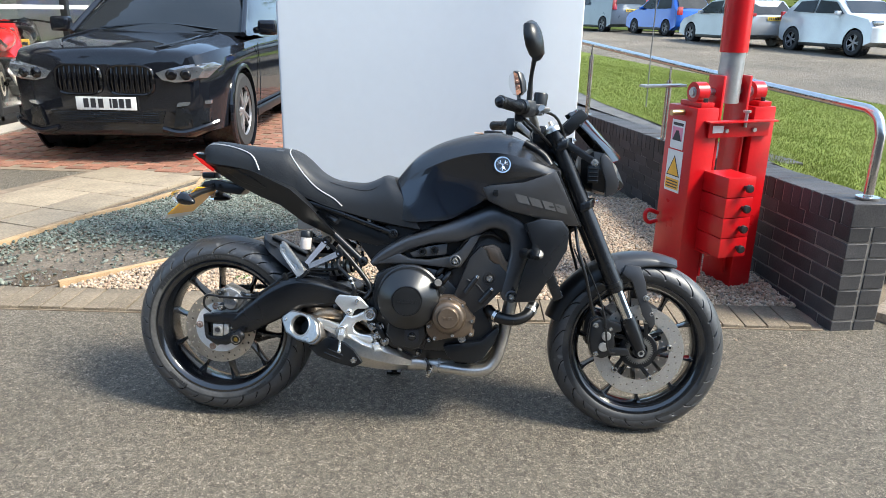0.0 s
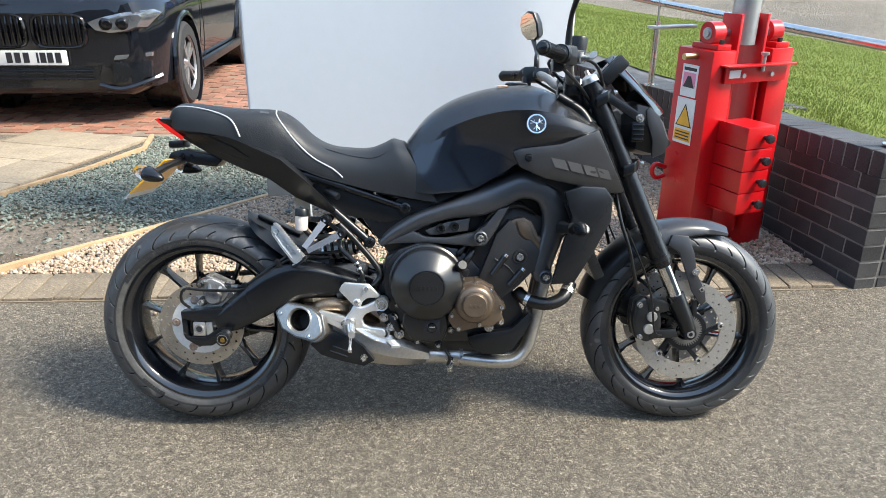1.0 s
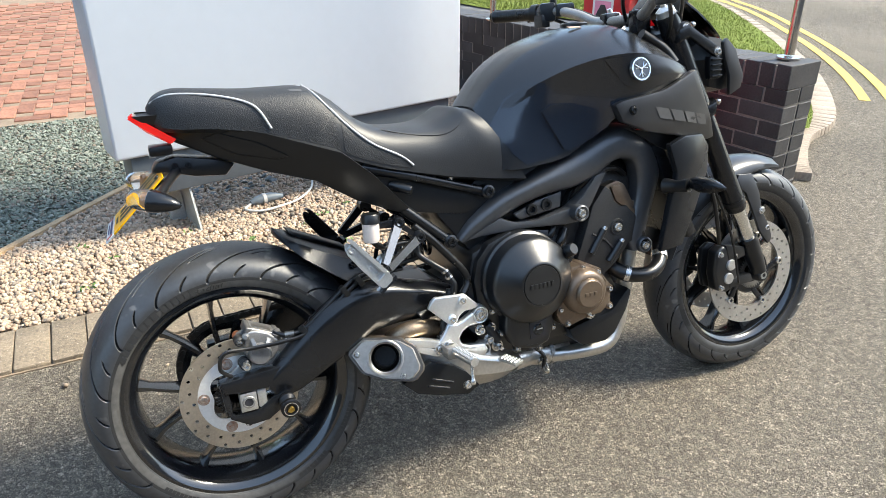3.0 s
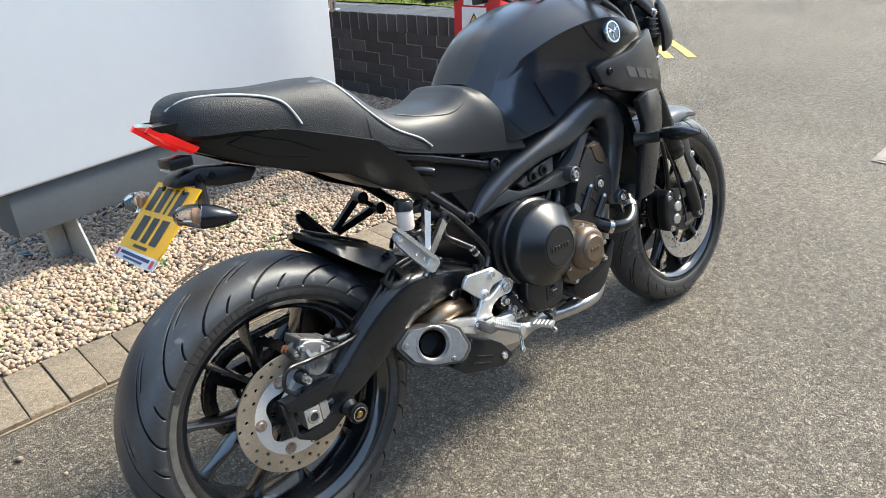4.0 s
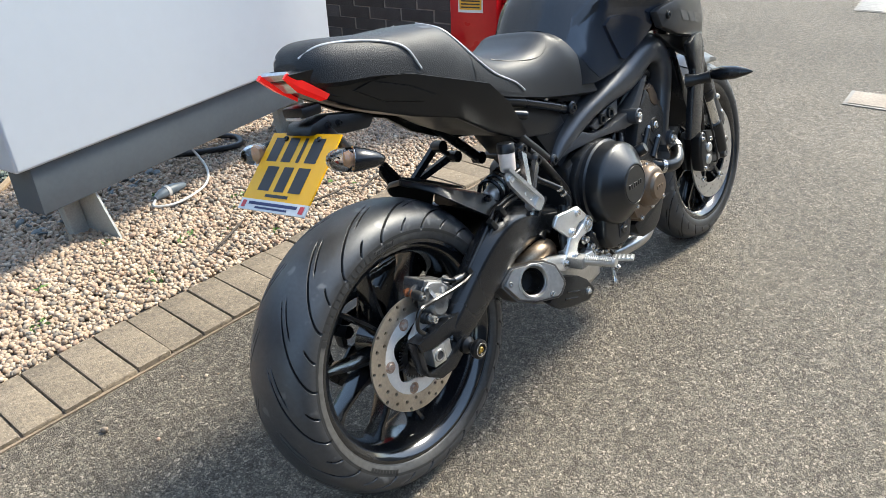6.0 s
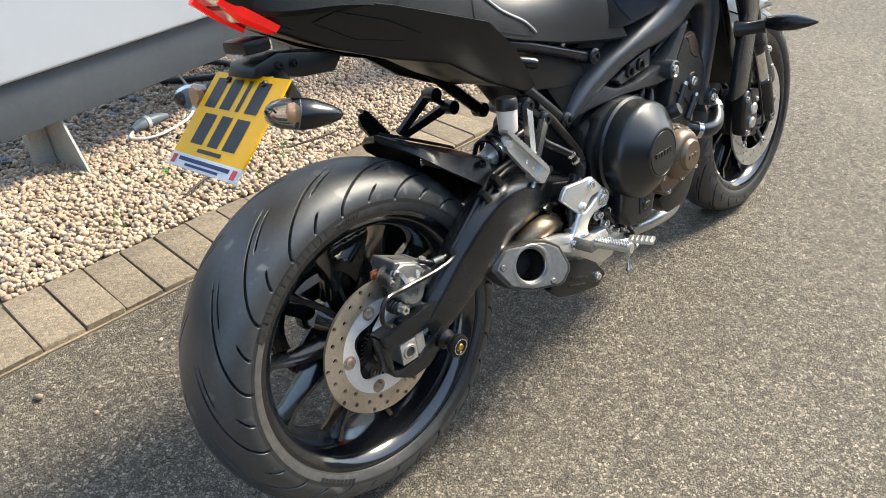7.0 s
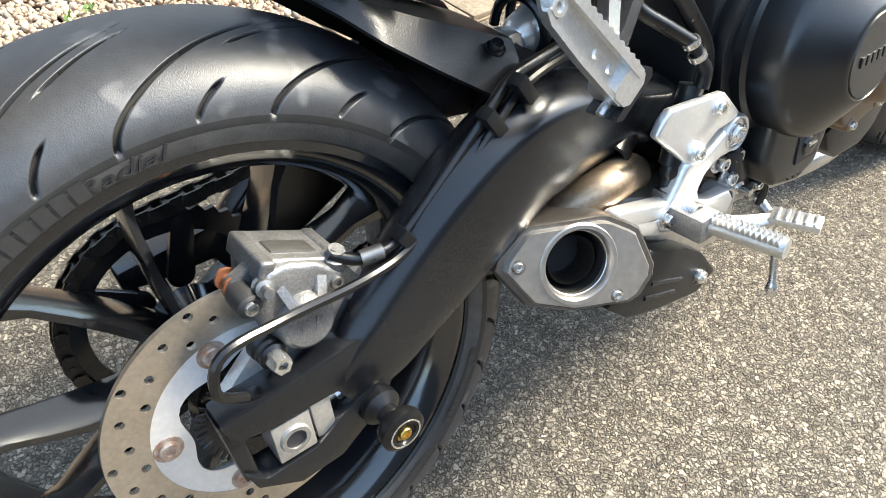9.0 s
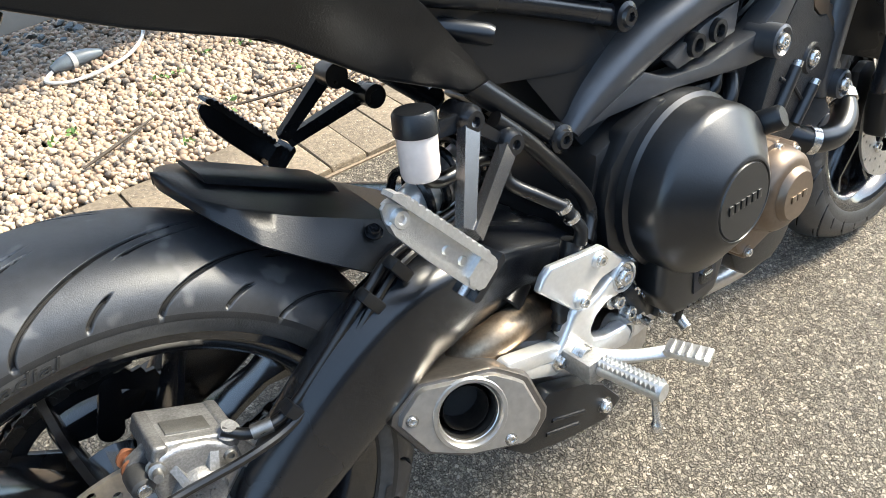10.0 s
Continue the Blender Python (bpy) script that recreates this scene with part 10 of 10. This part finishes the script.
VAN = [(-2.10, 0.35), (-2.13, 0.70), (-2.12, 1.20), (-2.06, 1.74), (-1.90, 1.80), (0.20, 1.80), (0.62, 1.66), (1.15, 1.12), (1.95, 0.98), (2.13, 0.72), (2.14, 0.35), (1.8, 0.22), (-1.8, 0.22)]
hl4 = {"side": [[(0.02, 1.16), (0.02, 1.60), (0.52, 1.58), (0.98, 1.14)]], "mirror": (0.85, 1.18), "tail": (-2.06, 0.95, 1.40), "head": (1.98, 0.78, 0.98), "rear": ((-2.135, 1.20), (-2.085, 1.62)), "front": ((1.14, 1.14), (0.66, 1.63)), "plate_z": 0.92, "plate_out": 0.03}
road_car("grey_van", "blue-grey panel van with small red marks parked at the kerb", (0.13, 0.16, 0.20), (5.47, 34.9), (6.45, 32.5), 0.32, 4.38, 1.82, 1.81, VAN, [(0, 1.14)], hl4, 0, 0, 0, 0.3)
road_car("white_hatchback", "white hatchback parked beyond the van", (0.55, 0.56, 0.57), (3.55, 39.5), (4.45, 37.1), 0.30, 3.9, 1.68, 1.48, HATCH, [(0, 1.0)], hl_, 0, 0, 0)

# ---- showroom behind the SUV ----
room = empty("showroom", "glass-fronted motorcycle showroom with dark frames", "building", m=pose(-4.82, 5.9, 0, 0, 0, 0))
FRAME = surf("dark_window_frame", (0.03, 0.031, 0.033), None, 6, 0.4, 0.3, fine=0.05)
PLASTER = surf("white_showroom_wall", (0.70, 0.69, 0.67), (0.62, 0.61, 0.60), 2, 0.7, fine=0.03)
REDWALL = surf("red_display_wall", (0.48, 0.02, 0.025), (0.42, 0.018, 0.022), 2, 0.5, fine=0.04)
TILE = surf("pale_showroom_floor", (0.42, 0.41, 0.40), (0.36, 0.35, 0.34), 2, 0.25, fine=0.05)
part("plinth", box((-0.06, 2.5, 0.06), (0.22, 17, 0.12), 0.01), FRAME, room, "dark plinth")
part("floor", box((-3.5, 2.5, 0.05), (6.8, 17, 0.06), 0), TILE, room, "pale showroom floor")
part("ceiling", box((-3.5, 2.5, 3.4), (7.0, 17, 0.15), 0), PLASTER, room)
part("back_wall", box((-6.9, 2.5, 1.7), (0.15, 17, 3.4), 0), PLASTER, room, "white back wall")
part("end_wall", box((-3.5, -6.0, 1.7), (7.0, 0.15, 3.4), 0), PLASTER, room)
part("end_wall", box((-3.5, 11.0, 1.7), (7.0, 0.15, 3.4), 0), PLASTER, room)
part("fascia", box((0.02, 2.5, 3.3), (0.30, 17, 0.9), 0.02), FRAME, room, "dark fascia over the glass")
for i, y in enumerate((-5.4, -3.6, -1.8, -0.1, 1.55, 3.3, 5.1, 6.9, 8.7, 10.5)):
    part("mullion", box((0, y, 1.5), (0.10, 0.07, 2.9), 0.006), FRAME, room, "dark aluminium mullion")
part("transom", box((0.0, 2.5, 0.16), (0.09, 17, 0.08), 0.006), FRAME, room)
GLAZE = glass("window_glass", (0.95, 0.97, 0.97))
for y0, y1 in zip((-5.4, -3.6, -1.8, -0.1, 1.55, 3.3, 5.1, 6.9, 8.7), (-3.6, -1.8, -0.1, 1.55, 3.3, 5.1, 6.9, 8.7, 10.5)):
    pn = part("pane", box((0, (y0 + y1) / 2, 1.52), (0.010, y1 - y0 - 0.07, 2.70), 0), GLAZE, room, "large clear pane")
    pn.visible_shadow = False
part("manifestation", box((0.012, 1.2, 1.32), (0.002, 6.0, 0.05), 0), PLATEWHITE, room, "white band on the glass")
bm = BM()
for i in range(5):
    merge(bm, plate([(0.62 + 0.02 * i, 1.42 + 0.055 * i), (0.95 - 0.02 * i, 1.50 + 0.055 * i), (0.93 - 0.02 * i, 1.54 + 0.055 * i), (0.60 + 0.02 * i, 1.46 + 0.055 * i)], 0.0, 0.002, 0))
bm.transform(Matrix(((0, 1, 0, 0.013), (1, 0, 0, 0), (0, 0, 1, 0), (0, 0, 0, 1))))
part("glass_mark", bm, PLATEWHITE, room, "white wing-like mark on the glass")
part("display_wall", box((-3.2, 1.6, 1.25), (0.12, 3.4, 2.3), 0.01), REDWALL, room, "red display partition")
POSTER = surf("poster_print", (0.10, 0.09, 0.09), (0.42, 0.38, 0.34), 6, 0.4, fine=0.5)
for y, z, w_, h_ in ((0.6, 1.75, 0.8, 0.5), (1.6, 1.75, 0.7, 0.5), (2.6, 1.7, 0.7, 0.6), (1.1, 1.1, 0.9, 0.4)):
    part("poster", box((-3.13, y, z), (0.01, w_, h_), 0), POSTER, room, "dark printed poster")


def shop_bike(x, y, turn, paint, label):
    """A parked motorcycle seen through glass."""
    b = empty("shop_motorcycle", label, "motorcycle", "showroom motorcycles", pose(x, y, 0.08, 0, 0, turn))
    for cx, r in ((0.0, 0.31), (1.42, 0.30)):
        t_ = lathe([(r - 0.075, -0.05), (r - 0.04, -0.075), (r - 0.01, -0.05), (r, 0), (r - 0.01, 0.05), (r - 0.04, 0.075), (r - 0.075, 0.05)], (cx, 0, r), (0, 1, 0), 36, True)
        w = part("wheel", t_, RUBBER, b)
        for i in range(6):
            a = math.pi * i / 3
            part("spoke", capsule((cx + 0.03 * math.cos(a), r + 0.03 * math.sin(a)), (cx + (r - 0.07) * math.cos(a), r + (r - 0.07) * math.sin(a)), 0.014, 0.010, -0.02, 0.02, 0.003, 4), RIMBLK, w)
        part("brake_disc", lathe([(0.10, -0.07), (0.15, -0.07), (0.15, -0.075), (0.10, -0.075)], (cx, 0, r), (0, 1, 0), 30, True), DISC, w)
    tk = [(0.55, 0.70, 0.80, 0.08), (0.70, 0.66, 0.93, 0.15), (0.90, 0.68, 0.97, 0.17), (1.08, 0.72, 0.90, 0.12)]
    part("tank", loft([[(x_, w_ * math.cos(2 * math.pi * k / 14), (z0 + z1) / 2 + (z1 - z0) / 2 * math.sin(2 * math.pi * k / 14)) for k in range(14)] for x_, z0, z1, w_ in smooth_rows(tk, 3)]), paint, b, "painted fuel tank")
    st_ = [(-0.15, 0.86, 0.92, 0.06), (0.10, 0.80, 0.90, 0.11), (0.30, 0.72, 0.82, 0.12), (0.60, 0.70, 0.80, 0.10)]
    part("seat", loft([[(x_, w_ * math.cos(2 * math.pi * k / 14), (z0 + z1) / 2 + (z1 - z0) / 2 * math.sin(2 * math.pi * k / 14)) for k in range(14)] for x_, z0, z1, w_ in smooth_rows(st_, 3)]), VINYL, b)
    part("tail_fairing", loft([[(x_, w_ * math.cos(2 * math.pi * k / 10), zc + 0.05 * math.sin(2 * math.pi * k / 10)) for k in range(10)] for x_, zc, w_ in ((-0.25, 0.90, 0.04), (0.0, 0.82, 0.11), (0.3, 0.72, 0.13))]), paint, b)
    part("fairing", loft([[(x_, w_ * math.cos(2 * math.pi * k / 12), zc + h_ * math.sin(2 * math.pi * k / 12)) for k in range(12)] for x_, zc, w_, h_ in ((0.75, 0.50, 0.16, 0.18), (1.0, 0.62, 0.22, 0.28), (1.25, 0.85, 0.17, 0.22), (1.40, 0.88, 0.08, 0.10))]), paint, b)
    part("engine", plate([(0.50, 0.30), (0.52, 0.58), (0.85, 0.60), (0.98, 0.45), (0.90, 0.25), (0.60, 0.22)], -0.17, 0.17, 0.02), ENGINE, b)
    part("swingarm", tube([(0.0, -0.11, 0.31), (0.50, -0.12, 0.40)], [0.03, 0.045], 10, 2), BLACK, b)
    for s in (-1, 1):
        part("fork_leg", cyl((1.10, 0.10 * s, 0.95), (1.42, 0.10 * s, 0.30), 0.026, seg=14), CHROME, b)
    part("handlebar", tube([(0.95, -0.36, 1.0), (1.05, -0.15, 1.03), (1.05, 0.15, 1.03), (0.95, 0.36, 1.0)], 0.014, 8), BLACK, b)
    part("exhaust", tube([(0.6, -0.15, 0.25), (0.3, -0.20, 0.32), (-0.1, -0.22, 0.48)], [0.03, 0.05, 0.055], 14), EXH, b)
    pl = part("number_plate", box((-0.30, 0, 0.74), (0.01, 0.20, 0.15), 0.003, Matrix.Rotation(radians(-35), 3, "Y")), PALEYELLOW, b, "yellow plate with black bars")
    part("print_bar", box((-0.308, 0, 0.74), (0.004, 0.15, 0.05), 0, Matrix.Rotation(radians(-35), 3, "Y")), INKBLACK, pl)
    return b


REDBIKE = surf("red_bike_paint", (0.50, 0.012, 0.015), None, 3, 0.18, coat=0.8, fine=0.03)
shop_bike(-5.35, 6.6, 115, REDBIKE, "red and black sports motorcycle inside the showroom")
shop_bike(-5.9, 8.1, 120, GLOSSBLK, "black sports motorcycle inside the showroom")
shop_bike(-5.3, 5.0, 105, GLOSSBLK, "black sports motorcycle behind the glass")
strip("showroom_gravel", [(-4.70, -2), (-4.42, -2), (-4.30, 12), (-4.70, 12)], 0.03, surf("pale_gravel_strip", (0.45, 0.40, 0.34), (0.30, 0.27, 0.23), 60, 0.9, bump=0.01, bscale=90, fine=0.4), "pale gravel strip along the glass", "gravel")
